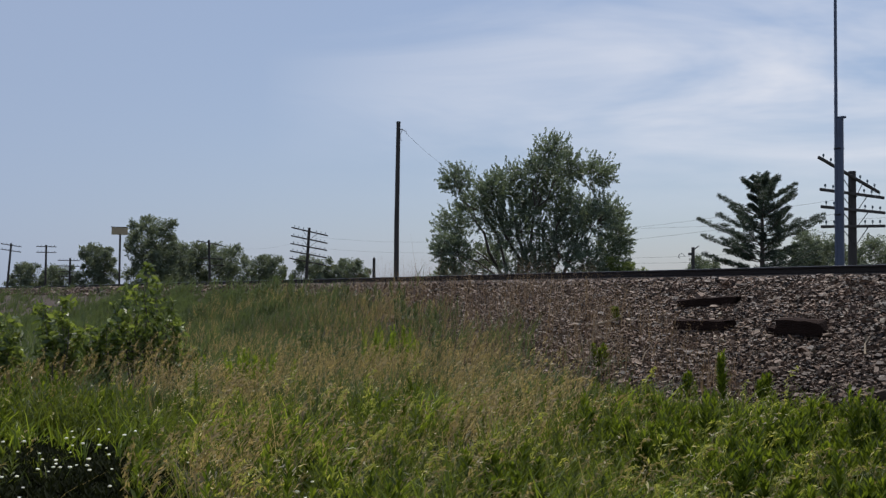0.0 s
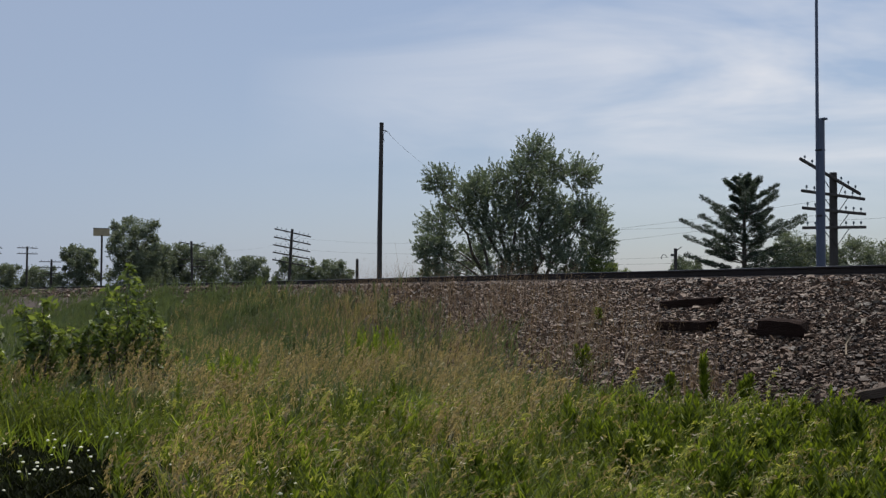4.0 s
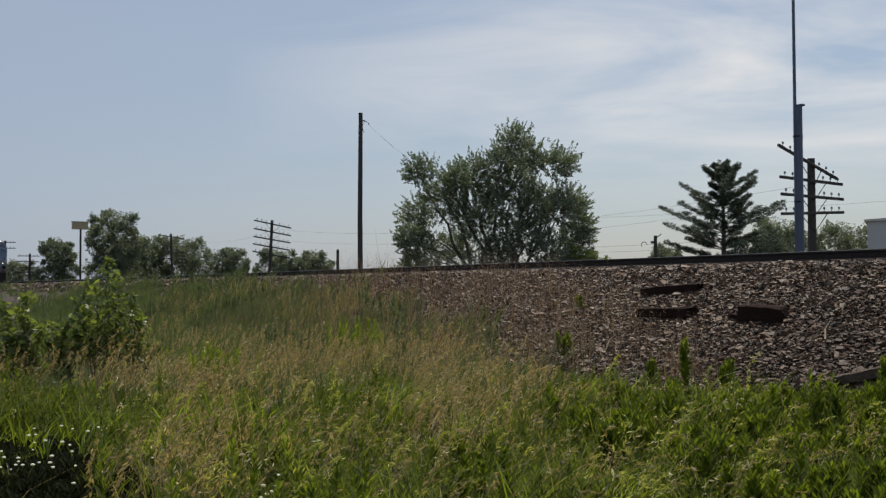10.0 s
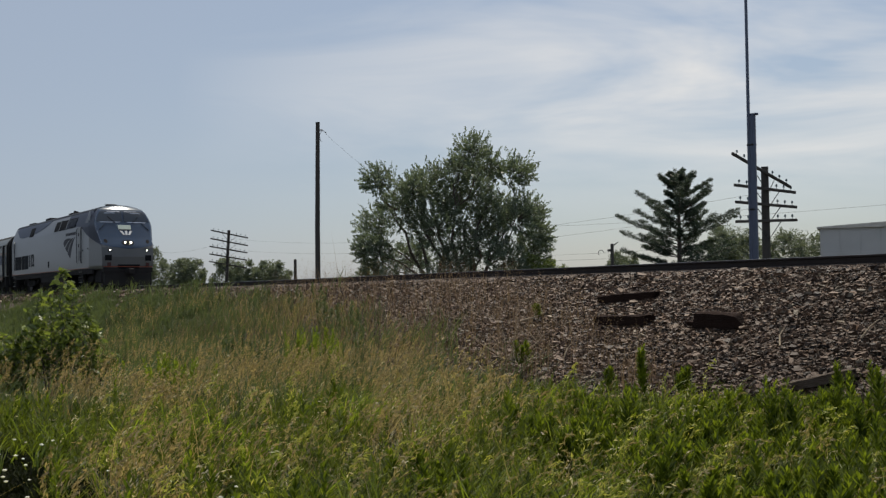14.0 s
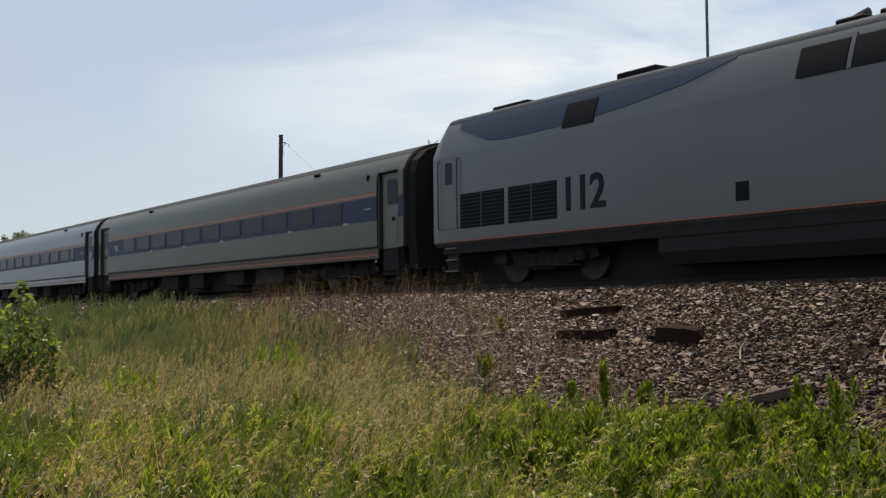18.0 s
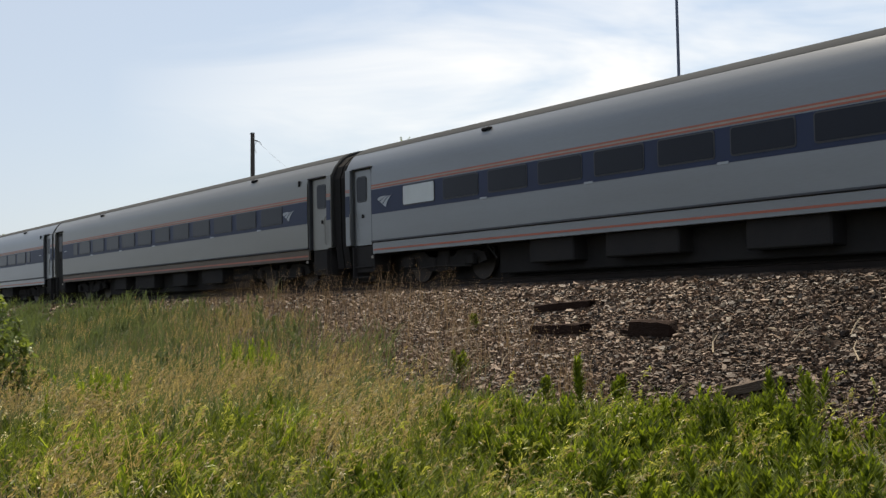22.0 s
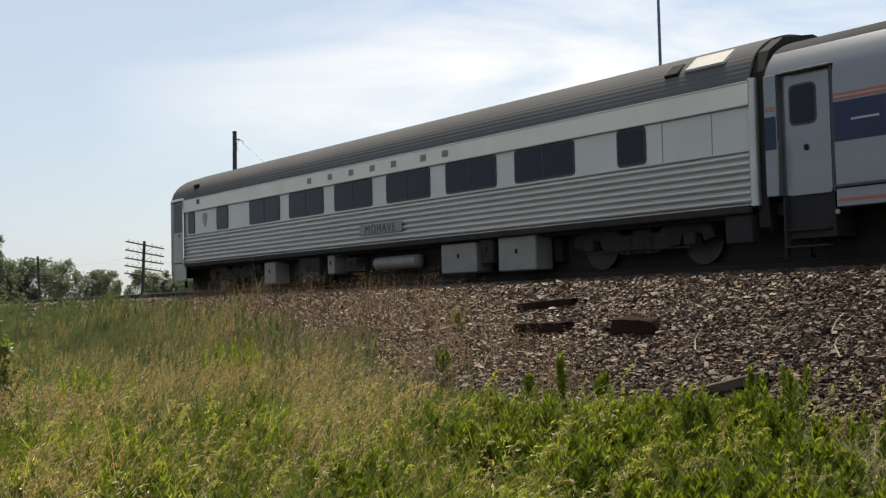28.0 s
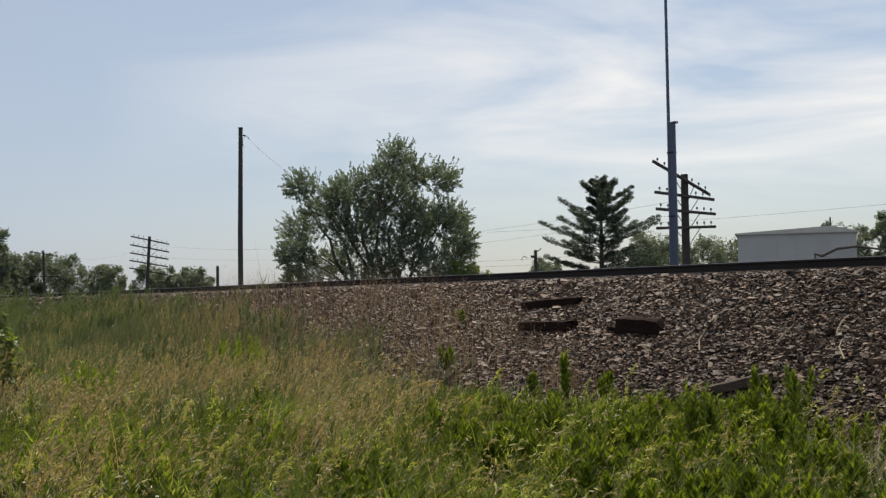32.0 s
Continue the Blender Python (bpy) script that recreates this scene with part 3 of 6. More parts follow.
def telegraph_pole(label, at, height, arms, lean=(0, 0), r=0.14, pins=8, brace=True, arm=3.0):
    """A pole with crossarms square to the track. arms: height, tilt in degrees, shift along the arm."""
    t = thing("telegraph_pole", label, "pole", at, "old telegraph line")
    t.matrix_basis = pose(*at, lean[0], lean[1], 0)
    part("shaft", newtube([(0, 0, -0.6), (0, 0, height * 0.5), (0, 0, height)], [r, r * 0.94, r * 0.82], 12), M["pole"], t, smooth=True)
    for h, tilt, shift in arms:
        m = Matrix.Translation((r * 0.9 + 0.045, 0, h)) @ pose(0, 0, 0, tilt, 0, 0)
        c = part("crossarm", newbox((0, shift, 0), (0.08, arm, 0.095), 0.012, m), M["pole"], t)
        for k in range(pins):
            if k in (pins // 2 - 1, pins // 2) and pins > 6:
                continue
            y = shift + (k + 0.5 - pins / 2) * (arm / pins) * 0.97
            ins = bmesh.new()
            q = m @ Vector((0, y, 0.05))
            insulator(ins, q, 0.8)
            part("insulator", ins, M["glassy"], c)
        if brace:
            for s in (-1, 1):
                tube_end = m @ Vector((0.05, shift + s * 0.62, -0.03))
                part("brace", newtube([tube_end, (r * 0.9, 0, h - 0.62)], 0.014, 5), M["iron"], c)
    return t


telegraph_pole("old telegraph pole with four sagging crossarms beside the mast", (-26.93, 29.57, 0.35), 5.46,
               [(5.18, -20, -0.36), (4.69, -2.7, -0.18), (4.17, -1.6, -0.14), (3.64, 2.5, -0.14)], r=0.15, arm=2.9)
telegraph_pole("leaning telegraph pole with five full crossarms", (-81.98, 31.9, 0.3), 6.45,
               [(6.15, -7.2, 0.0), (5.55, -6.4, 0), (4.98, -5.6, 0), (4.42, -5.6, 0), (3.85, -6.2, 0)], lean=(-3, 0), r=0.13)
telegraph_pole("distant telegraph pole with one tilted crossarm", (-124.5, 37.4, 0.2), 7.45, [(7.1, -11, 0.0), (5.4, -4, 0.1), (4.7, -4, 0.1)], lean=(2, 0), r=0.15, pins=6)
telegraph_pole("distant telegraph pole with four crossarms", (-147.6, 26.5, 0.2), 5.8, [(5.5, 0, -0.2), (4.8, 0, -0.2), (4.1, 0, -0.2), (3.5, 0, -0.2)], r=0.15, pins=6, brace=False, arm=2.6)
telegraph_pole("distant telegraph pole with two crossarms", (-148.1, 23.7, 0.2), 7.35, [(7.15, 0, 0.0), (6.45, 0, 0.0)], r=0.14, pins=6, brace=False, arm=2.4)
telegraph_pole("distant telegraph pole with two crossarms", (-148.75, 19.2, 0.2), 7.5, [(7.25, -4, 0.0), (6.6, -4, 0.0)], lean=(-4, 0), r=0.14, pins=6, brace=False, arm=2.4)
wires("telegraph_wire", "slack old wire along the telegraph line", [((-27, 29.9, 5.0), (-82, 32.6, 6.1), 0.9), ((-27, 29.0, 4.4), (-82, 31.2, 5.4), 0.9), ((-82, 32.6, 6.1), (-124, 38, 7.3), 0.8)], 0.004)
wires("power_line", "thin power line far beyond the shed", [((-130, 78, 10.5), (-10, 88, 10.5), 1.6), ((-130, 79, 6.5), (-10, 89, 9.2), 1.4), ((-130, 79.6, 6.0), (-10, 89.5, 8.2), 1.4)], 0.010)

post = thing("fence_post", "short weathered wooden post beyond the track", "post", (-72.7, 33.4, 0.3))
part("shaft", newtube([(0, 0, -0.4), (0.02, 0, 3.9)], [0.12, 0.10], 10), M["pole"], post, smooth=True)
part("cap", newtube([(0.02, 0, 3.88), (0.02, 0, 3.98)], [0.11, 0.03], 10), M["pole"], post)
stub = thing("meter_pole", "short pole with a service head and a loose wire loop", "pole", (-45.73, 38.85, 0.3))
part("shaft", newtube([(0, 0, -0.4), (0, 0, 3.9)], [0.09, 0.085], 10), M["pole"], stub, smooth=True)
part("service_head", newbox((0.1, -0.28, 3.55), (0.10, 0.2, 0.13), 0.02), M["iron"], stub)
part("wire_loop", newtube([(0.06 * math.sin(a), -0.75 + 0.13 * math.sin(a), 3.42 + 0.14 * math.cos(a)) for a in np.linspace(-2.4, 1.6, 14)], 0.016, 5), M["wire"], stub)
part("arm", newtube([(0, 0, 3.75), (0.1, 0.3, 3.98)], 0.025, 6), M["iron"], stub)

sign = thing("trackside_sign", "tan rectangular board on a dark post beside the track", "sign", (-95.7, 21.1, 1.2))
part("post", newtube([(0, 0, -0.4), (0, 0, 5.3)], [0.09, 0.08], 8), M["pole"], sign)
part("board", newbox((0.0, -0.05, 5.55), (0.07, 1.3, 0.6), 0.015), M["board"], sign)
part("board_edge", newbox((0.0, -0.05, 5.88), (0.1, 1.36, 0.05), 0.01), M["pole"], sign)

shed = thing("shed", "white ribbed sheet-metal shed with a shallow gable roof", "shed", (-38.4, 50.6, 0.2), rz=38)
SW, SD, SH = 5.8, 3.6, 4.62
for nm, c, s in (("wall", (0, -SD / 2, SH / 2), (SW, 0.12, SH)), ("wall", (0, SD / 2, SH / 2), (SW, 0.12, SH)), ("wall", (-SW / 2 + 0.05, 0, SH / 2), (0.12, SD - 0.14, SH)), ("wall", (SW / 2 - 0.05, 0, SH / 2), (0.12, SD - 0.14, SH))):
    w = part(nm, newbox(c, s, 0.01), M["shed"], shed)
    if s[0] > 1:
        for k in range(1, 6):
            part("rib", newbox((-SW / 2 + k * SW / 6, c[1] + math.copysign(0.07, c[1]), SH / 2), (0.05, 0.03, SH - 0.1), 0.008), M["shed"], w)
part("roof", newprism([(-SW / 2 - 0.15, SH), (SW / 2 + 0.15, SH), (SW / 2 + 0.15, SH + 0.06), (SW * 0.28, SH + 0.34), (-SW / 2 - 0.15, SH + 0.08)], "y", -SD / 2 - 0.2, SD / 2 + 0.2), M["shedroof"], shed)
part("corner_post", newbox((SW * 0.22, -SD / 2 - 0.09, SH / 2), (0.12, 0.06, SH)), M["shed"], shed)
part("door_frame", newbox((SW * 0.36, -SD / 2 - 0.085, SH / 2 - 0.1), (0.9, 0.05, SH - 0.5), 0.01), M["shed"], shed)
part("vent_pipe", newtube([(SW * 0.3, 0, SH), (SW * 0.3, 0, SH + 0.9)], 0.04, 8), M["iron"], shed)
boom = thing("dead_branch", "dark bent bare branch beside the white shed", "branch", (-35.7, 48.35, 0.2))
part("stem", newtube([(0, 0, -0.3), (0.05, 0.1, 2.2), (0.0, 0.2, 3.2), (-0.05, 0.2, 3.5), (0.15, 0.5, 3.4), (0.6, 1.1, 3.75), (1.2, 1.9, 3.85), (2.2, 3.4, 3.6)], [0.06, 0.06, 0.07, 0.05, 0.09, 0.08, 0.07, 0.04], 7), M["bark"], boom, smooth=True)

# ---- the train ----
T = dict(
    silver=mat("brushed_steel", (0.185, 0.196, 0.204), 0.3, 0.55, col2=(0.148, 0.152, 0.155), scale=0.8, bump=0.04, fine=30, stretch=(0.25, 1, 1.6)),
    # grimy steel, with an olive tint painted in for the grass it mirrors
    olive=mat("grimy_grass_tinted_steel", (0.106, 0.105, 0.082), 0.36, 0.5, col2=(0.08, 0.077, 0.057), scale=0.8, bump=0.04, fine=30, stretch=(0.25, 1, 1.6)),
    dull=mat("dull_grey_steel", (0.178, 0.175, 0.163), 0.34, 0.5, col2=(0.146, 0.141, 0.127), scale=0.8, bump=0.04, fine=30, stretch=(0.25, 1, 1.6)),
    white=mat("loco_grey_white", (0.118, 0.121, 0.124), 0.33, 0.1, col2=(0.088, 0.087, 0.083), scale=0.7, bump=0.03, fine=30, stretch=(0.4, 1, 1.4), spec=0.5),
    blue=mat("band_blue", (0.013, 0.024, 0.066), 0.5, col2=(0.009, 0.017, 0.045), scale=1.2, bump=0.02, spec=0.3),
    locoblue=mat("loco_blue", (0.02, 0.033, 0.062), 0.5, col2=(0.015, 0.025, 0.056), scale=1.0, bump=0.02, spec=0.3),
    noseblue=mat("nose_blue", (0.03, 0.05, 0.085), 0.14, 0.0, col2=(0.025, 0.041, 0.07), scale=1.0, bump=0.02, spec=0.62),
    orange=mat("stripe_red", (0.36, 0.095, 0.055), 0.5, col2=(0.27, 0.07, 0.04), bump=0),
    cream=mat("stripe_pale", (0.30, 0.26, 0.22), 0.5, bump=0),
    glass=mat("tinted_window", (0.012, 0.015, 0.024), 0.3, col2=(0.008, 0.010, 0.016), scale=0.8, bump=0, spec=0.16),
    shield=mat("windshield_glass", (0.02, 0.027, 0.036), 0.06, 0.0, col2=(0.016, 0.022, 0.03), scale=1.0, bump=0, spec=0.9),
    blind=mat("drawn_blind", (0.48, 0.51, 0.51), 0.4, col2=(0.40, 0.43, 0.43), bump=0),
    gasket=mat("gasket", (0.035, 0.037, 0.043), 0.6, bump=0),
    # black raised slightly, veiling glare over the underbody put into the colour
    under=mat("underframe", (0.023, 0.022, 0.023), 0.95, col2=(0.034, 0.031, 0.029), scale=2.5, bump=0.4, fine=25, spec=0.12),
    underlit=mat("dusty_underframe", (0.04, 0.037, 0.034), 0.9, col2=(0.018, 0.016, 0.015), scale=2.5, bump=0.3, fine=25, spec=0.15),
    wheel=mat("wheel_steel", (0.06, 0.048, 0.042), 0.6, 0.5, col2=(0.03, 0.025, 0.022), scale=4),
    rubber=mat("diaphragm_rubber", (0.022, 0.022, 0.022), 0.9, col2=(0.034, 0.032, 0.03), scale=2, spec=0.15),
    lamp=mat("headlight_glass", (0.9, 0.88, 0.8), 0.2, glow=(1.0, 0.95, 0.82, 6.0), bump=0),
    grey=mat("grey_emblem", (0.05, 0.05, 0.062), 0.6, bump=0, spec=0.15),
    dark=mat("dark_louvre", (0.013, 0.013, 0.015), 0.8, bump=0, spec=0.1),
    steelp=mat("polished_fluted_steel", (0.44, 0.44, 0.42), 0.32, 0.5, col2=(0.29, 0.287, 0.268), scale=0.9, bump=0.03, fine=30, stretch=(0.2, 1, 1.5)),
    roofp=mat("ribbed_roof_steel", (0.125, 0.126, 0.128), 0.8, 0.0, col2=(0.085, 0.085, 0.085), scale=0.8, bump=0.05, stretch=(0.2, 1, 1), spec=0.0),
    vest=mat("grimy_vestibule_steel", (0.30, 0.30, 0.27), 0.45, 0.35, col2=(0.19, 0.19, 0.165), scale=1.4, bump=0.04),
    panel=mat("silver_window_panel", (0.47, 0.475, 0.44), 0.38, 0.3, col2=(0.35, 0.35, 0.322), scale=0.8, bump=0.03),
    letter=mat("cream_letterboard", (0.66, 0.65, 0.57), 0.45, 0.1, col2=(0.50, 0.49, 0.42), scale=0.9, bump=0.02),
    ink=mat("black_letters", (0.03, 0.03, 0.03), 0.5, bump=0),
    navy=mat("dark_blue_figures", (0.014, 0.016, 0.024), 0.7, bump=0, spec=0.15),
    box=mat("grey_equipment_box", (0.21, 0.205, 0.185), 0.6, col2=(0.12, 0.115, 0.10), scale=2.0, bump=0.1),
    # coach roof colour darkened to offset the sun's brightness along the top
    roofskin=mat("sun_dimmed_roof", (0.072, 0.075, 0.078), 0.9, 0.0, col2=(0.052, 0.054, 0.056), scale=0.7, bump=0.05, stretch=(0.3, 1, 1), spec=0.0),
    rusty=mat("brown_grimy_skirt", (0.105, 0.08, 0.06), 0.6, 0.1, col2=(0.075, 0.055, 0.04), scale=1.5, bump=0.05),
    flank=mat("dark_navy_paint", (0.018, 0.026, 0.052), 0.5, col2=(0.013, 0.02, 0.042), scale=1.0, bump=0.02, spec=0.25),
    trim2=mat("bright_hatch", (0.22, 0.22, 0.215), 0.5, 0.4, bump=0.05),
    fold=mat("dusty_folds", (0.022, 0.021, 0.021), 0.95, col2=(0.015, 0.0145, 0.0145), scale=2, spec=0.05),
    black=mat("black_rubber", (0.016, 0.015, 0.015), 0.9, col2=(0.03, 0.027, 0.025), scale=2, spec=0.2),
    trim=mat("bright_trim", (0.75, 0.76, 0.78), 0.12, 1.0, bump=0),
    pale=mat("white_emblem", (0.62, 0.63, 0.64), 0.4, bump=0),
    red=mat("dull_red_box", (0.07, 0.02, 0.018), 0.6, bump=0),
    loup=mat("loco_roof", (0.04, 0.047, 0.06), 0.7, 0.0, col2=(0.03, 0.036, 0.045), scale=0.8, bump=0.04, spec=0.05),
    # lighter than the nose below, the sun's highlight put into the colour
    crown=mat("sunlit_nose_roof", (0.085, 0.11, 0.135), 0.16, 0.1, col2=(0.07, 0.09, 0.11), scale=1.0, bump=0.02),
    board=mat("lit_number_board", (0.46, 0.52, 0.45), 0.3, col2=(0.40, 0.46, 0.40), bump=0),
    mark=mat("pale_emblem", (0.34, 0.37, 0.40), 0.4, bump=0),
)
TRAIN = []


def full(half):
    """A closed outline (y, z) from the half outline, bottom to top."""
    return half + [(-y, z) for y, z in half[::-1] if y > 1e-6]


def half_y(half, z):
    return float(np.interp(z, [p[1] for p in half], [p[0] for p in half]))


def rrect(x0, x1, z0, z1, r, n=4):
    pts = []
    for cx, cz, a0 in ((x1 - r, z0 + r, -90), (x1 - r, z1 - r, 0), (x0 + r, z1 - r, 90), (x0 + r, z0 + r, 180)):
        pts += [(cx + r * math.cos(radians(a0 + 90 * i / n)), cz + r * math.sin(radians(a0 + 90 * i / n))) for i in range(n + 1)]
    return pts


def plate(outline, side, y, thick=0.012):
    """A thin upright plate on the side of a car: side -1 faces the verge, 1 the far side."""
    bm = bmesh.new()
    return prism(bm, outline, "y", side * (y - 0.02), side * (y + thick))


def wrap(half, side, x0, x1, zlo, zhi, off=0.012, nx=24, nz=18):
    """A skin that follows the car's outline between the heights zlo(x) and zhi(x)."""
    bm = bmesh.new()
    rows = []
    for i in range(nx + 1):
        x = x0 + (x1 - x0) * i / nx
        a, b = (zlo(x) if callable(zlo) else zlo), (zhi(x) if callable(zhi) else zhi)
        rows.append([bm.verts.new((x, side * (half_y(half, a + (b - a) * k / nz) + off), a + (b - a) * k / nz)) for k in range(nz + 1)])
    for r0, r1 in zip(rows, rows[1:]):
        for k in range(nz):
            bm.faces.new((r0[k], r1[k], r1[k + 1], r0[k + 1]))
    inner = [[bm.verts.new((v.co.x, v.co.y - side * (off + 0.02), v.co.z)) for v in r] for r in rows]
    for r0, r1 in zip(inner, inner[1:]):
        for k in range(nz):
            bm.faces.new((r0[k + 1], r1[k + 1], r1[k], r0[k]))
    for k in range(nz):
        bm.faces.new((rows[0][k], rows[0][k + 1], inner[0][k + 1], inner[0][k]))
        bm.faces.new((rows[-1][k + 1], rows[-1][k], inner[-1][k], inner[-1][k + 1]))
    for i in range(nx):
        bm.faces.new((rows[i + 1][0], rows[i][0], inner[i][0], inner[i + 1][0]))
        bm.faces.new((rows[i][nz], rows[i + 1][nz], inner[i + 1][nz], inner[i][nz]))
    return bm


def wheel_mesh(r):
    bm = bmesh.new()
    tube(bm, [(0, -0.07, 0), (0, -0.05, 0), (0, -0.048, 0), (0, 0.045, 0), (0, 0.047, 0), (0, 0.075, 0)], [r * 0.55, r * 0.8, r * 0.985, r, r * 1.04, r * 1.04], 28)
    tube(bm, [(0, -0.16, 0), (0, 0.1, 0)], [r * 0.24, r * 0.24], 14)
    return finish(bm, "wheel", True)


WHEELS = {r: wheel_mesh(r) for r in (0.46, 0.51)}


def bogie(car, x, base=2.6, r=0.46, frame_mat=None, heavy=False):
    """A four-wheel truck: bolster with side frames, springs, axles and wheels under it."""
    fm = frame_mat or T["under"]
    b = part("bogie", newbox((0, 0, 0.62), (0.5, 2.2, 0.22), 0.03), fm, car)
    b.location = (x, 0, 0.06)
    h = base / 2
    for s in (-1, 1):
        out = [(-h - 0.55, 0.42), (-h - 0.45, 0.62), (-h + 0.1, 0.70), (-0.75, 0.72), (-0.5, 0.56), (0.5, 0.56), (0.75, 0.72), (h - 0.1, 0.70), (h + 0.45, 0.62), (h + 0.55, 0.42),
               (h + 0.28, 0.36), (h + 0.24, 0.5), (h - 0.26, 0.5), (h - 0.32, 0.33), (0.7, 0.30), (0.5, 0.22), (-0.5, 0.22), (-0.7, 0.30), (-h + 0.32, 0.33), (-h + 0.26, 0.5), (-h - 0.24, 0.5), (-h - 0.28, 0.36)]
        k = 1.12 if heavy else 1.0
        part("side_frame", newprism([(u, v * k) for u, v in out], "y", s * 1.02, s * 1.14), fm, b)
        for u in (-h, h):
            part("journal_box", newbox((u, s * 1.17, r), (0.3, 0.16, 0.26), 0.03), fm, b)
        for u in (-0.28, 0.28):
            part("spring", newtube([(u, s * 1.1, 0.24), (u, s * 1.1, 0.56)], 0.1, 10), T["under"], b)
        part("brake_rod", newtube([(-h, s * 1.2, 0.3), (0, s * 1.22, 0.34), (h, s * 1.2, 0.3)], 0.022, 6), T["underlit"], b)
    for u in (-h, h):
        part("axle", newtube([(u, -0.95, r), (u, 0.95, r)], 0.085, 10), T["wheel"], b)
        for s in (-1, 1):
            w = part("wheel", WHEELS[r], T["wheel"], b)
            w.matrix_basis = pose(u, s * 0.753, r, 0, 0, 0 if s > 0 else 180)
    return b


BLADES = [[(-0.55, 0.11), (-0.43, 0.03), (-0.24, 0.11), (-0.03, 0.17), (0.17, 0.19), (-0.03, 0.21), (-0.28, 0.21), (-0.45, 0.175)],
          [(-0.37, -0.01), (-0.19, -0.10), (-0.075, 0.0), (0.05, 0.09), (0.24, 0.18), (0.34, 0.21), (0.05, 0.167), (-0.18, 0.092)],
          [(-0.16, -0.14), (0.075, -0.24), (0.12, -0.12), (0.22, 0.0), (0.34, 0.117), (0.53, 0.23), (0.2, 0.125), (0.01, 0.0)]]


def emblem(parent, x, z, side, y, s=1.0, material=None):
    """Three swept blades that fan out from a point: the operator's plain mark."""
    for quad in BLADES:
        part("emblem_blade", plate([(x + u * s, z + v * s) for u, v in quad], side, y, 0.008), material or T["mark"], parent)


def rounded(half, z0, n=5):
    """Rounds the part of a half outline above z0 by a smooth curve through its corners."""
    k = next(i for i, q in enumerate(half) if q[1] >= z0)
    low, q = half[:k], [Vector(v) for v in half[k:]]
    mirror = Vector((-q[-2].x, q[-2].y))
    out = []
    for i in range(len(q) - 1):
        a, b, c, d = q[max(i - 1, 0)], q[i], q[i + 1], q[i + 2] if i + 2 < len(q) else mirror
        for j in range(n):
            t = j / n
            v = 0.5 * (2 * b + (c - a) * t + (2 * a - 5 * b + 4 * c - d) * t * t + (3 * b - a - 3 * c + d) * t ** 3)
            out.append((v.x, v.y))
    return low + out + [half[-1]]


COACH_SHELL = [(1.50, 1.10), (1.58, 1.14), (1.588, 1.6), (1.588, 2.92), (1.565, 3.08), (1.50, 3.26), (1.38, 3.45), (1.16, 3.66), (0.82, 3.81), (0.42, 3.90), (0.0, 3.93)]
COACH_SHELL = rounded(COACH_SHELL, 2.92)


COACH = [(-10.05 + 1.775 * i, -8.63 + 1.775 * i) for i in range(11)] + [(9.36, 9.95)]
TURNED = [(-b, -a) for a, b in COACH[::-1]]
GRIMY = [(-9.5 + 1.775 * i, -8.08 + 1.775 * i) for i in range(11)]
CAFE = [(-8.61, -8.05), (-7.82, -6.4), (-6.12, -4.68), (-4.42, -2.9), (-2.56, -2.0), (2.95, 3.5), (3.72, 5.15), (5.4, 6.85), (7.1, 8.6), (8.9, 9.42)]


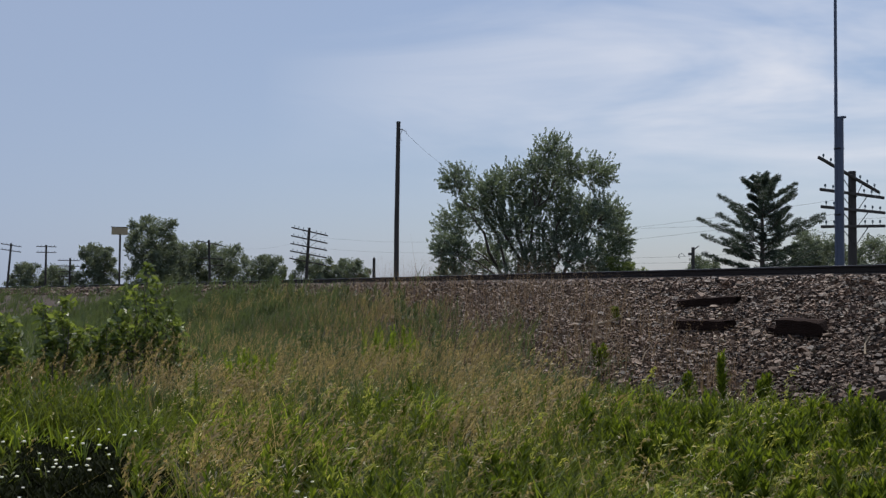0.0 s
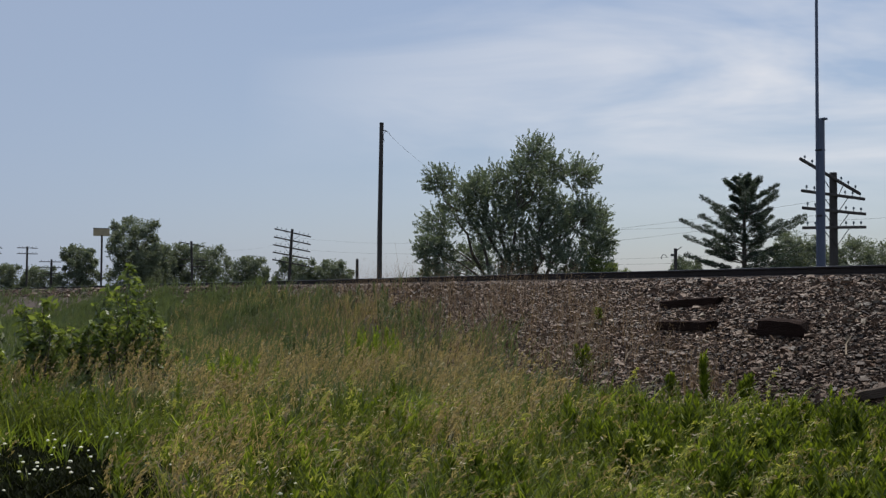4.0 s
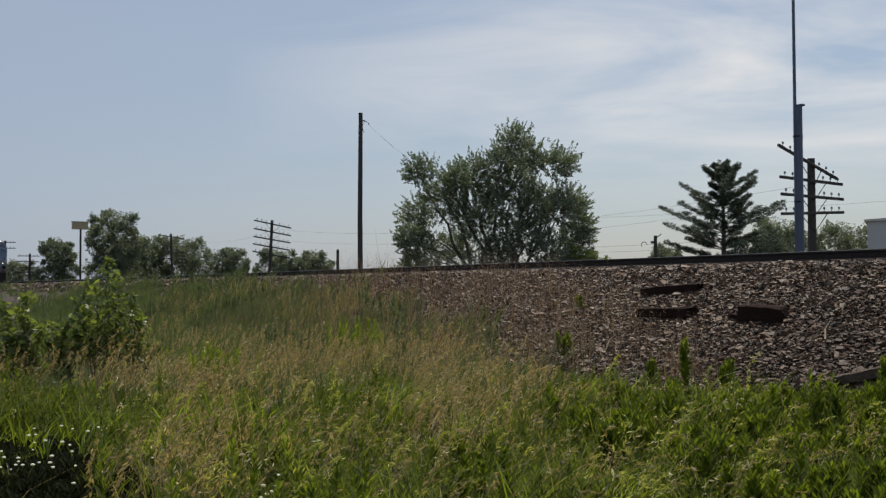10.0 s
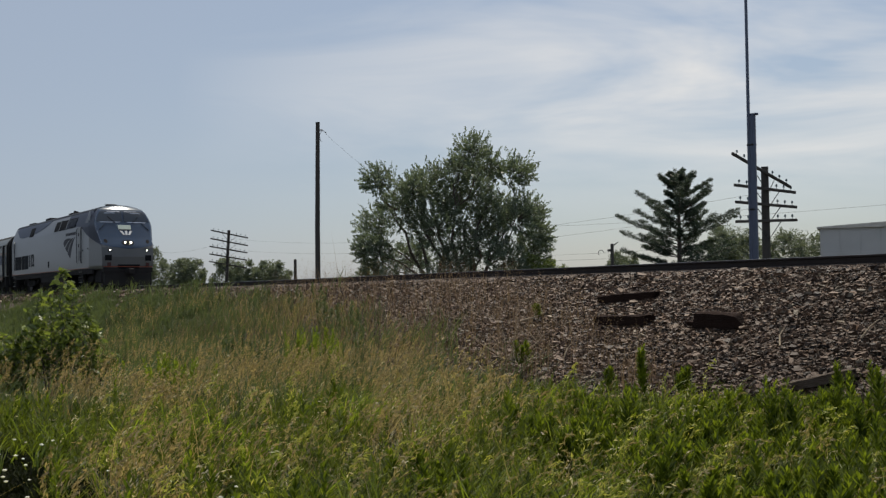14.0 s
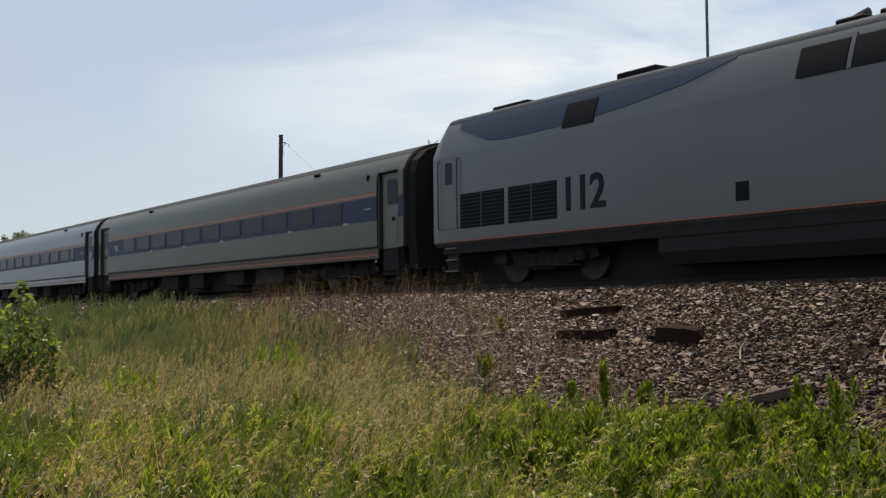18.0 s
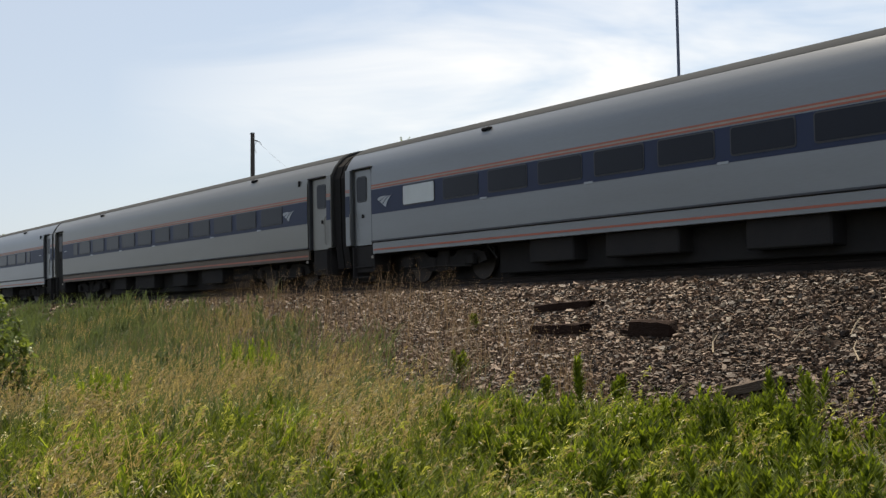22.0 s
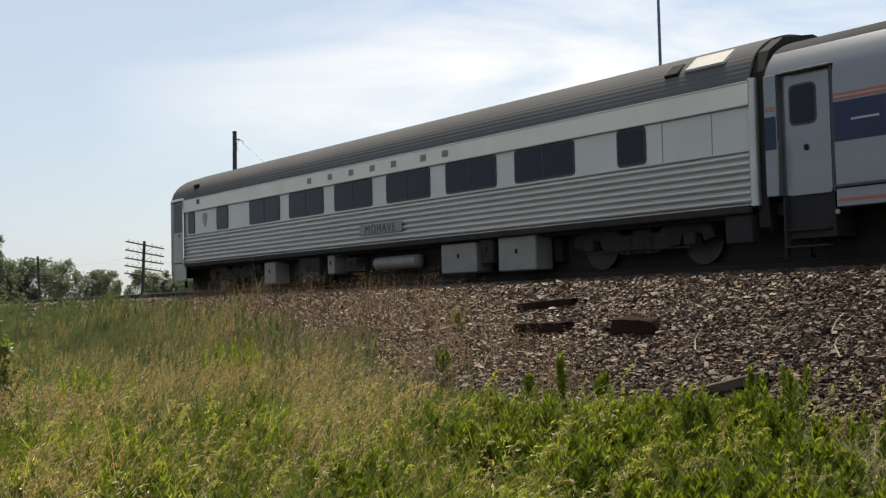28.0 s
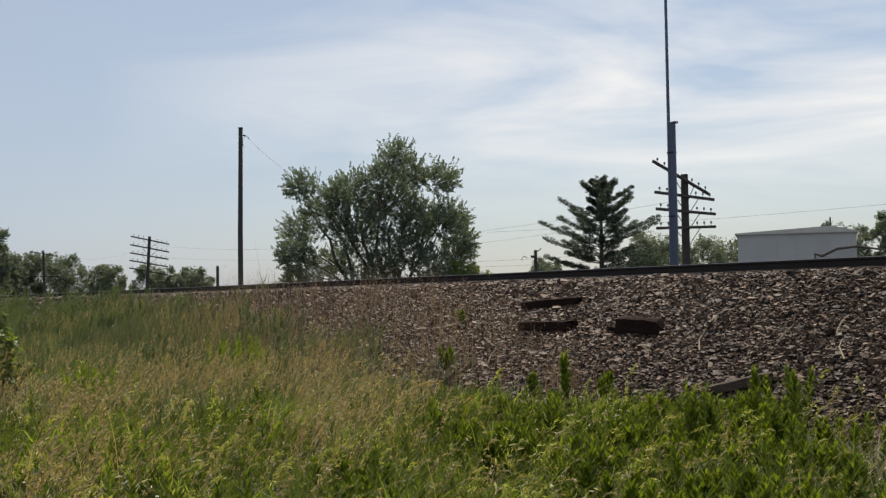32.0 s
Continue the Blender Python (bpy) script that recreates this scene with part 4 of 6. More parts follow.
def passenger_car(label, at, skin, windows, mark_at, blind=False, skirt=None, dark_door=False, ends=(13.3, 13.3), seed=1):
    g = np.random.default_rng(seed)
    car = thing("passenger_car", label, "train car", (at - 348, YC, ZR), "passenger cars of the train")
    part("body", newprism(full(COACH_SHELL), "x", -11.58, 11.58), skin, car, smooth=True)
    vest = [(1.44, 1.10), (1.44, 3.12)] + [q for q in COACH_SHELL if q[1] > 3.125]
    for e in (-1, 1):
        v = part("vestibule", newprism(full(vest), "x", min(e * 11.58, e * 12.94), max(e * 11.58, e * 12.94)), skin, car, smooth=True)
        part("end_wall", newprism([(y * 0.985, z * 0.995) for y, z in full(COACH_SHELL)], "x", min(e * 12.945, e * 13.0), max(e * 12.945, e * 13.0)), T["rubber"], car, "dark end wall")
        far = ends[0] if e < 0 else ends[1]
        part("diaphragm", newprism([(-1.4, 0.5), (1.4, 0.5), (1.48, 1.2), (1.5, 3.0), (1.38, 3.35), (1.1, 3.62), (0.6, 3.8), (-0.6, 3.8), (-1.1, 3.62), (-1.38, 3.35), (-1.5, 3.0), (-1.48, 1.2)], "x", min(e * 13.0, e * far), max(e * 13.0, e * far)), T["fold"], car, "dusty grey rubber diaphragm")
        # coupler box enlarged to close the bright gap between the cars
        part("coupler", newbox((e * 12.9, 0, 0.5), (0.9, 1.2, 0.8), 0.04), T["under"], car)
        for s in (-1, 1):
            part("corner_post", newbox((e * 12.82, s * 1.52, 2.12), (0.25, 0.14, 2.06), 0.01), skin, v)
            part("corner_band", newbox((e * 12.82, s * 1.594, 2.16), (0.22, 0.01, 0.56)), T["blue"], v)
            for z in (2.60, 2.55):
                part("corner_stripe", newbox((e * 12.82, s * 1.594, z), (0.23, 0.01, 0.025)), T["orange"], v)
            d = part("door", plate(rrect(min(e * 11.72, e * 12.6), max(e * 11.72, e * 12.6), 1.08, 3.08, 0.06), s, 1.45, 0.03), T["rubber"] if (dark_door and e < 0) else skin, car)
            xm = e * 12.24
            part("door_gasket", plate(rrect(xm - 0.27, xm + 0.27, 2.24, 2.94, 0.11), s, 1.475, 0.012), T["gasket"], d)
            part("door_window", plate(rrect(xm - 0.235, xm + 0.235, 2.275, 2.905, 0.09), s, 1.48, 0.012), T["glass"], d)
            part("door_latch", newbox((xm + 0.05, s * 1.50, 1.86), (0.07, 0.04, 0.10), 0.012), T["under"], d)
            part("door_jamb", newbox((e * 11.63, s * 1.50, 2.1), (0.05, 0.12, 2.04), 0.008), T["gasket"], v)
            part("drip_rail", newbox((e * 12.1, s * 1.57, 3.14), (0.95, 0.06, 0.04), 0.008), T["gasket"], v)
            part("grab_iron", newtube([(e * 12.66, s * 1.56, 1.2), (e * 12.66, s * 1.62, 1.25), (e * 12.66, s * 1.62, 1.95), (e * 12.66, s * 1.56, 2.0)], 0.014, 6), T["box"], v)
            w = part("stairwell", newbox((e * 12.2, s * 1.2, 0.72), (1.0, 0.5, 0.72)), T["under"], car)
            for k in range(3):
                part("step", newbox((e * 12.2, s * (1.52 - 0.08 * k), 0.22 + 0.28 * k), (0.86, 0.14, 0.035), 0.006), T["under"], w)
            part("riser_plate", newbox((e * 12.62, s * 1.5, 0.55), (0.05, 0.12, 1.0), 0.008), T["under"], w)
            part("step_light", newtube([(e * 11.56, s * 1.58, 0.74), (e * 11.56, s * 1.61, 0.74)], 0.04, 8), T["cream"], car)
    for s in (-1, 1):
        part("blue_band", newbox((0, s * 1.592, 2.18), (23.14, 0.012, 0.64)), T["blue"], car)
        for z in (2.615, 2.545):
            part("red_stripe", newbox((0, s * 1.592, z), (23.14, 0.010, 0.034)), T["orange"], car)
        part("pale_stripe", newbox((0, s * 1.592, 2.58), (23.14, 0.008, 0.036)), T["cream"], car)
        # dark strip drawn for the shadow gap between body and skirt
        part("shadow_gap_line", newbox((0, s * 1.585, 1.145), (23.2, 0.05, 0.05), 0.01), T["gasket"], car)
        k = part("skirt", newbox((0, s * 1.53, 0.965), (23.2, 0.06, 0.30), 0.01), skirt or skin, car)
        part("skirt_stripe", newbox((0, s * 1.564, 0.925), (23.1, 0.010, 0.045)), T["orange"], k)
        for i, (x0, x1) in enumerate(windows):
            wf = part("window_frame", plate(rrect(x0, x1, 1.955, 2.485, 0.07), s, 1.602, 0.006), T["gasket"], car)
            part("pane", plate(rrect(x0 + 0.03, x1 - 0.03, 1.985, 2.455, 0.05), s, 1.606, 0.008), T["blind"] if (blind and i == 0) else T["glass"], wf, "pale drawn blind" if (blind and i == 0) else "")
            if i in (1, 3, 5, 8, 10):
                part("release_tab", newbox((x1 + 0.17, s * 1.6, 1.865), (0.26, 0.012, 0.045)), T["mark"], car)
        emblem(car, mark_at, 2.16, s, 1.6, 0.64, T["mark"])
        part("lettering_bar", newbox((-math.copysign(11.1, mark_at), s * 1.602, 2.2), (0.36, 0.006, 0.03)), T["mark"], car)
        if windows is CAFE:
            part("lettering_bar", newbox((-11.0, s * 1.602, 2.19), (0.5, 0.006, 0.035)), T["mark"], car)
            part("number_bars", newbox((0.48, s * 1.592, 1.45), (0.46, 0.006, 0.12)), T["gasket"], car)
        for x in (-6.8, 7.7):
            part("roof_vent", newbox((x, s * 1.36, 3.49), (0.34, 0.10, 0.08), 0.02), T["dark"], car)
        part("marker_light", newbox((11.1, s * 1.575, 3.06), (0.08, 0.07, 0.17), 0.015), T["dark"], car)
        for x in (-4.6, -1.9, 1.6, 4.4):
            ln = g.uniform(1.2, 2.2)
            part("equipment_box", newbox((x, s * 1.05, 0.58), (ln, 0.7, g.uniform(0.5, 0.62)), 0.03), T["under"], car)
        part("air_tank", newtube([(5.4, s * 0.9, 0.52), (5.45, s * 0.9, 0.52), (6.9, s * 0.9, 0.52), (6.95, s * 0.9, 0.52)], [0.1, 0.2, 0.2, 0.1], 14), T["under"], car)
        for x in (-7.0, 7.2):
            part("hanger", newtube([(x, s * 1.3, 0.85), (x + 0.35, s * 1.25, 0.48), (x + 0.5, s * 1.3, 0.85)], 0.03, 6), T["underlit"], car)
    part("underframe", newbox((0, 0, 0.93), (25.4, 2.6, 0.24)), T["under"], car)
    # sill deepened and a dark block added to shut out the sky below
    for x0, x1, z0 in ((-12.7, 6.5, -0.05), (6.5, 7.1, 0.34), (7.1, 12.7, -0.05)):
        part("sill_fill", newbox(((x0 + x1) / 2, 0, (z0 + 0.93) / 2), (x1 - x0, 1.3, 0.93 - z0)), T["under"], car)
    part("underbody_fill", newbox((-0.2, 0, 0.5), (13.4, 2.0, 0.74), 0.03), T["under"], car)
    part("roof", newprism([(y * 1.002 + 0.002, z + 0.0025) for y, z in COACH_SHELL if z > 3.56] + [(y * -1.002 - 0.002, z + 0.0025) for y, z in COACH_SHELL[::-1] if z > 3.56 and y > 1e-6], "x", -12.935, 12.935), T["roofskin"], car, "roof sheet coloured dark to hold down the sun on it", smooth=True)
    part("roof_seam", newbox((0, 0, 3.932), (25.6, 0.05, 0.02)), skin, car)
    for x in (-9.05, 9.05):
        bogie(car, x)
    TRAIN.append((car, at))
    return car


LOCO = [(1.42, 0.98), (1.52, 1.08), (1.53, 1.3), (1.53, 3.22), (1.40, 3.62), (1.22, 4.05), (1.05, 4.21), (0.6, 4.33), (0.0, 4.37)]
LOCO = rounded(LOCO, 3.22, 4)


def locomotive(at):
    car = thing("locomotive", "grey-white diesel locomotive with a blue nose and lit headlights", "locomotive", (at - 348, YC, ZR))
    W = T["white"]
    part("body", newprism(full(LOCO), "x", -10.25, 8.30), W, car, smooth=True)
    cap = bmesh.new()
    o = full(LOCO)
    r0 = [cap.verts.new((-10.25, y, z)) for y, z in o]
    r1 = [cap.verts.new((-10.55, y * 0.97, z if z < 3.3 else 3.3 + (z - 3.3) * 0.72)) for y, z in o]
    for i in range(len(o)):
        cap.faces.new((r0[i], r0[(i + 1) % len(o)], r1[(i + 1) % len(o)], r1[i]))
    cap.faces.new(r1)
    part("rear_cab_end", cap, W, car)
    part("rear_diaphragm", newbox((-10.62, 0, 2.2), (0.2, 2.2, 2.6), 0.05), T["rubber"], car)

    # the raked nose: rings in plan from the sill up to the roof
    lev = [(0.98, 10.05, 10.335, 1.44), (1.12, 10.1, 10.44, 1.53), (1.6, 10.12, 10.49, 1.53), (2.1, 10.05, 10.445, 1.53), (2.22, 9.98, 10.36, 1.53), (2.6, 9.68, 10.076, 1.53), (3.0, 9.38, 9.748, 1.528), (3.22, 9.23, 9.571, 1.52), (3.45, 9.07, 9.361, 1.455), (3.7, 8.94, 9.16, 1.37), (3.95, 8.8, 8.995, 1.25), (4.15, 8.62, 8.755, 1.08), (4.27, 8.46, 8.55, 0.8), (4.34, 8.32, 8.365, 0.4)]

    zz = [l[0] for l in lev]

    def level(z):
        xc, xf, w = [float(np.interp(z, zz, [l[k] for l in lev])) for k in (1, 2, 3)]
        xc -= float(np.interp(z, [2.6, 3.5, 4.1], [0.13, 0.06, 0.0]))
        return [xc, xc + float(np.interp(z, [3.9, 4.2], [0.16, 0.1])), w]

    def narrow(z):
        """How far the nose draws in towards its front."""
        return float(np.interp(z, [1.0, 2.35, 3.5], [0.86, 0.87, 1.0]))

    def nose_at(a, z, lift=0.0):
        """A point of the nose: a from -90 to 90 degrees runs round its front."""
        xc, xf, w = level(z)
        w *= narrow(z)
        s, c = math.sin(radians(a)), math.cos(radians(a))
        return (xc + (xf - xc) * max(c, 0.0) ** 1.5 + lift * c, w * s + lift * s, z)

    def nose_point(u, z, lift=0.012):
        return nose_at(math.degrees(math.asin(max(-1.0, min(1.0, u)))), z, lift)

    def sheet(grid, thick=0.014):
        """A closed thin skin over a grid of points."""
        bm = bmesh.new()
        f = [[bm.verts.new(q) for q in row] for row in grid]
        k = [[bm.verts.new((q[0] - thick * 0.8, q[1] * (1 - thick * 0.5), q[2] - thick * 0.2)) for q in row] for row in grid]
        n, m = len(f), len(f[0])
        for i in range(n - 1):
            for j in range(m - 1):
                bm.faces.new((f[i][j], f[i + 1][j], f[i + 1][j + 1], f[i][j + 1]))
                bm.faces.new((k[i][j + 1], k[i + 1][j + 1], k[i + 1][j], k[i][j]))
        for i in range(n - 1):
            bm.faces.new((f[i + 1][0], f[i][0], k[i][0], k[i + 1][0]))
            bm.faces.new((f[i][-1], f[i + 1][-1], k[i + 1][-1], k[i][-1]))
        for j in range(m - 1):
            bm.faces.new((f[0][j], f[0][j + 1], k[0][j + 1], k[0][j]))
            bm.faces.new((f[-1][j + 1], f[-1][j], k[-1][j], k[-1][j + 1]))
        return bm

    shell = bmesh.new()
    rings = []
    for z in np.unique(np.concatenate([zz, np.linspace(1.2, 4.3, 32)])):
        xc, xf, w = level(z)
        pts = [(8.301, -w, z)] + [nose_at(a, z) for a in np.linspace(-90, 90, 33)] + [(8.301, w, z)]
        rings.append([shell.verts.new(q) for q in pts])
    for q0, q1 in zip(rings, rings[1:]):
        for k in range(len(q0) - 1):
            shell.faces.new((q0[k], q0[k + 1], q1[k + 1], q1[k]))
    shell.faces.new(rings[-1])
    part("nose", shell, W, car, smooth=True)

    def belt(a):
        return 2.02 + 0.27 * (abs(a) / 90) ** 1.2

    part("nose_mask", sheet([[nose_at(a, belt(a) + (4.08 - belt(a)) * k / 30, 0.012) for k in range(31)] for a in np.linspace(-89, 89, 41)]), T["noseblue"], car, "glossy blue-grey upper nose", smooth=True)
    part("nose_roof", sheet([[nose_at(a, 4.083 + 0.252 * k / 8, 0.012) for k in range(9)] for a in np.linspace(-89, 89, 41)]), T["crown"], car, "cap over the windshield, coloured lighter for the sun on it", smooth=True)

    def nose_patch(name, material, u0, u1, z0, z1, lift=0.014, n=6, parent=None, lean=0.0):
        return part(name, sheet([[nose_point(u0 + (u1 - u0) * i / n + lean * (z1 - z0) * j / n, z0 + (z1 - z0) * j / n, lift + 0.012) for j in range(n + 1)] for i in range(n + 1)]), material, parent or car, smooth=True)

    def nose_oval(name, material, uc, zc, ru, rz, lift=0.016):
        grid = [[nose_point(uc + ru * u, zc + rz * math.sqrt(1 - u * u) * v, lift + 0.012) for v in np.linspace(-1, 1, 7)] for u in np.linspace(-0.995, 0.995, 13)]
        return part(name, sheet(grid), material, car, smooth=True)

    hb = nose_oval("headlight_housing", T["dark"], 0.01, 2.34, 0.24, 0.13, 0.018)
    for s in (-1, 1):
        ws = nose_patch("windshield", T["shield"], s * 0.03, s * 0.91, 3.46, 4.02, 0.016, 10)
        part("wiper", newtube([nose_point(s * 0.3, 3.40, 0.05), nose_point(s * 0.55, 3.72, 0.06)], 0.014, 5), T["dark"], ws)
        part("wiper_arm", newtube([nose_point(s * 0.62, 3.36, 0.05), nose_point(s * 0.86, 3.02, 0.05)], 0.014, 5), T["dark"], car)
        nose_patch("windshield_trim", T["trim"], s * 0.10, s * 0.62, 3.985, 4.01, 0.02)
        nose_patch("wiper_rail", T["trim"], s * 0.12, s * 0.8, 3.41, 3.445, 0.022)
        nose_oval("class_light", T["dark"], s * 0.79, 2.42, 0.065, 0.10)
        # polished strip laid over the glass in place of a real glint
        nose_patch("windshield_glint", T["trim"], s * 0.30, s * 0.72, 3.90, 3.925, 0.022)
        p = nose_point(s * 0.70, 1.95, 0.03)
        dl = part("ditch_light_bezel", newtube([(p[0] - 0.08, p[1], p[2]), (p[0] + 0.03, p[1], p[2])], [0.10, 0.09], 18), T["gasket"], car)
        part("ditch_light", newtube([(p[0], p[1], p[2]), (p[0] + 0.045, p[1], p[2])], [0.04, 0.034], 12), T["lamp"], dl)
        nose_patch("coupling_pocket", T["dark"], s * 0.64, s * 0.88, 1.42, 1.70, 0.016)
        nose_patch("jack_box", T["red"], s * 0.66, s * 0.80, 1.12, 1.32, 0.02)
        q = nose_point(s * 0.105 + 0.01, 2.345, 0.045)
        part("headlight", newtube([(q[0], q[1], q[2]), (q[0] + 0.045, q[1], q[2])], [0.05, 0.042], 14), T["lamp"], hb)
        nose_patch("corner_seam", T["trim"], s * 0.955, s * 0.962, 2.32, 4.0, 0.016, 12)
    nose_patch("number_board", T["board"], -0.22, 0.22, 3.05, 3.28, 0.018)
    nose_patch("number_board_edge", T["dark"], -0.21, 0.24, 3.0, 3.035, 0.018)
    for k in (-1, 0, 1):
        nose_patch("emblem_blade", T["pale"], 0.02 + k * 0.09 - 0.03, 0.02 + k * 0.09 + 0.05, 2.76, 2.97, 0.016, 4, lean=0.42 * k)
    nose_patch("red_sill_stripe", T["orange"], -0.95, 0.95, 1.09, 1.125, 0.018, 10)
    nose_patch("coupler_door", T["dark"], -0.42, 0.42, 0.99, 1.22, 0.016)
    plow = [(9.2, 0.98), (10.05, 0.98), (10.12, 0.5), (10.16, 0.16), (9.95, 0.16), (9.4, 0.3)]
    part("snow_plow", newprism(plow, "y", -1.18, 1.18), T["under"], car)
    part("pilot_bracket", newbox((9.0, 0, 0.6), (1.2, 2.5, 0.6), 0.05), T["under"], car)
    part("coupler", newbox((10.35, 0, 0.86), (0.6, 0.3, 0.3), 0.04), T["under"], car)
    part("uncoupling_lever", newtube([(10.15, -1.15, 0.8), (10.42, -0.8, 0.72), (10.42, 0.8, 0.72), (10.15, 1.15, 0.8)], 0.014, 6), T["underlit"], car)

    for s in (-1, 1):
        # blue roof sweep along the side and the dark blue flank of the cab
        part("roof_sweep", wrap(LOCO, s, -9.6, -0.7, lambda x: float(np.interp(x, [-9.6, -8.2, -7.3, -5.2, -3.5, -1.9, -0.7], [3.88, 3.42, 3.36, 3.40, 3.52, 3.72, 4.02])), 4.06, 0.014, 28), T["locoblue"], car)
        part("cab_flank", wrap(LOCO, s, 3.55, 8.30, lambda x: float(np.interp(x, [3.55, 5.55, 5.7, 6.8, 7.8, 8.3], [3.34, 3.34, 3.36, 3.27, 2.86, 2.70])), 4.06, 0.014, 40), T["flank"], car)
        rows = []
        for k in range(25):
            z = 2.17 + (4.26 - 2.17) * k / 24
            xlo = float(np.interp(z, [2.17, 2.19, 2.49, 2.70, 2.71], [9.97, 9.9, 8.9, 8.3, 8.28]))
            xc, xf, w = level(z)
            xs = [xlo + (max(xc, xlo + 0.02) + 0.01 - xlo) * i / 8 for i in range(9)]
            rows.append([(x, s * (w * float(np.interp(x, [8.3, xc], [1.0, narrow(z)])) + 0.014), z) for x in xs])
        part("nose_flank", sheet(rows), T["flank"], car, smooth=True)
        part("cab_window", wrap(LOCO, s, 7.35, 8.0, 3.45, 3.95, 0.024, 3), T["glass"], car)
        part("mirror", newbox((8.12, s * 1.44, 3.78), (0.12, 0.06, 0.46), 0.02), T["mark"], car)
        for x0, x1 in ((0.85, 1.86), (2.0, 3.46)):
            part("louvre", wrap(LOCO, s, x0, x1, 3.33, 3.88, 0.03, 4), T["dark"], car)
        part("louvre", wrap(LOCO, s, -5.42, -4.42, 3.33, 3.87, 0.03, 4), T["dark"], car)
        lv = part("louvre", wrap(LOCO, s, 3.62, 5.46, 3.36, 3.88, 0.026, 4), T["dark"], car)
        for k in range(7):
            z = 3.40 + 0.066 * k
            part("slat", wrap(LOCO, s, 3.66, 5.42, z, z + 0.022, 0.036, 2, 1), T["flank"], lv)
        part("louvre_post", wrap(LOCO, s, 3.485, 3.60, 3.32, 3.95, 0.03, 2), W, car)
        part("louvre_post", wrap(LOCO, s, 1.885, 1.975, 3.32, 3.95, 0.03, 2), W, car)
        for x, z in ((7.15, 2.03), (8.15, 2.09)):
            part("port_cover", newtube([(x, s * 1.52, z), (x, s * 1.545, z)], 0.05, 10), T["dark"], car)
        part("roof_edge", wrap(LOCO, s, -10.2, 8.28, 4.062, 4.32, 0.006, 2, 8), T["loup"], car, "dark weathered edge of the roof")
        for x0, x1 in ((-9.29, -7.52), (-7.35, -5.6)):
            gr = part("grille", plate(rrect(x0, x1, 1.38, 2.22, 0.03), s, 1.532, 0.010), T["dark"], car)
            for k in range(9):
                part("slat", newbox(((x0 + x1) / 2, s * 1.545, 1.45 + 0.09 * k), (x1 - x0 - 0.06, 0.012, 0.02)), T["loup"], gr)
            part("grille_post", newbox(((x0 + x1) / 2, s * 1.548, 1.8), (0.04, 0.012, 0.82)), T["gasket"], gr)
        part("fuel_port", newbox((-0.37, s * 1.532, 1.5), (0.31, 0.02, 0.35), 0.004), T["dark"], car)
        # rear crew door and cab door with handrails
        for x0, x1, z0, z1, wz in ((-10.1, -9.45, 1.4, 3.2, 2.5), (6.2, 6.85, 1.38, 3.3, 1.5)):
            d = part("crew_door", plate(rrect(x0, x1, z0, z1, 0.04), s, 1.532, 0.014), W, car)
            part("door_window", plate(rrect(x0 + 0.17, x1 - 0.17, wz, wz + 0.55, 0.06), s, 1.546, 0.006), T["glass"], d)
            for x in (x0 - 0.09, x1 + 0.09):
                part("handrail", newtube([(x, s * 1.54, z0), (x, s * 1.59, z0 + 0.04), (x, s * 1.59, z1 - 0.1), (x, s * 1.54, z1 - 0.05)], 0.018, 6), T["gasket"], d)
        for z in (2.9, 2.32):
            part("door_vent", newbox((6.33, s * 1.55, z), (0.14, 0.012, 0.16)), T["dark"], car)
        for x in (-9.75, 6.5):
            w = part("ladder", newbox((x, s * 1.36, 0.66), (0.5, 0.16, 0.68)), T["under"], car)
            for k in range(3):
                part("rung", newbox((x, s * 1.48, 0.36 + 0.28 * k), (0.44, 0.10, 0.03), 0.005), T["box"], w)
        part("red_sill", newbox((-0.98, s * 1.528, 1.085), (18.5, 0.012, 0.022)), T["orange"], car)
        part("sill_skirt", newbox((-0.7, s * 1.42, 0.9), (18.9, 0.1, 0.24), 0.01), T["under"], car)
        part("fuel_tank", newprism([(s * 0.3, 0.25), (s * 1.28, 0.25), (s * 1.45, 0.5), (s * 1.45, 0.95), (s * 0.3, 0.95)], "x", -2.6, 3.2), T["under"], car)
        # emblem and bars in place of the operator's name
        emblem(car, 4.38, 2.3, s, 1.532, 2.4, T["grey"])
        for k in range(6):
            part("lettering_bar", newbox((3.72 + 0.36 * k, s * 1.536, 3.02), (0.26, 0.010, 0.14)), T["grey"], car)
        num = bpy.data.curves.new("road_number", "FONT")
        num.body, num.size, num.extrude, num.align_x = "112", 1.02, 0.006, "CENTER"
        num.space_character = 0.93
        num.offset = 0.02
        tob = new("road_number", num)
        tob.data.materials.append(T["navy"])
        tob.parent = car
        tob.matrix_basis = pose(-4.74, s * 1.541, 1.53, 90, 0, 0 if s < 0 else 180)
    for x0, x1, z in ((-9.0, -7.6, 4.28), (-4.5, -3.3, 4.33), (1.1, 1.7, 4.29), (2.0, 2.5, 4.29)):
        part("roof_hatch", newbox(((x0 + x1) / 2, 0, z), (x1 - x0, 1.5, 0.22), 0.03), T["dark"], car)
    for k in range(3):
        part("horn", newtube([(0.9 + 0.2 * k, -0.3 - 0.12 * k, 4.42), (1.25 + 0.2 * k, -0.3 - 0.12 * k, 4.45)], [0.03, 0.09], 8), M["iron"], car)
    ant = part("antenna", newbox((7.9, -0.3, 4.42), (0.5, 0.5, 0.03), 0.01), M["iron"], car)
    for u in (-0.2, 0.2):
        part("antenna_leg", newbox((7.9 + u, -0.3, 4.37), (0.03, 0.4, 0.09)), M["iron"], ant)
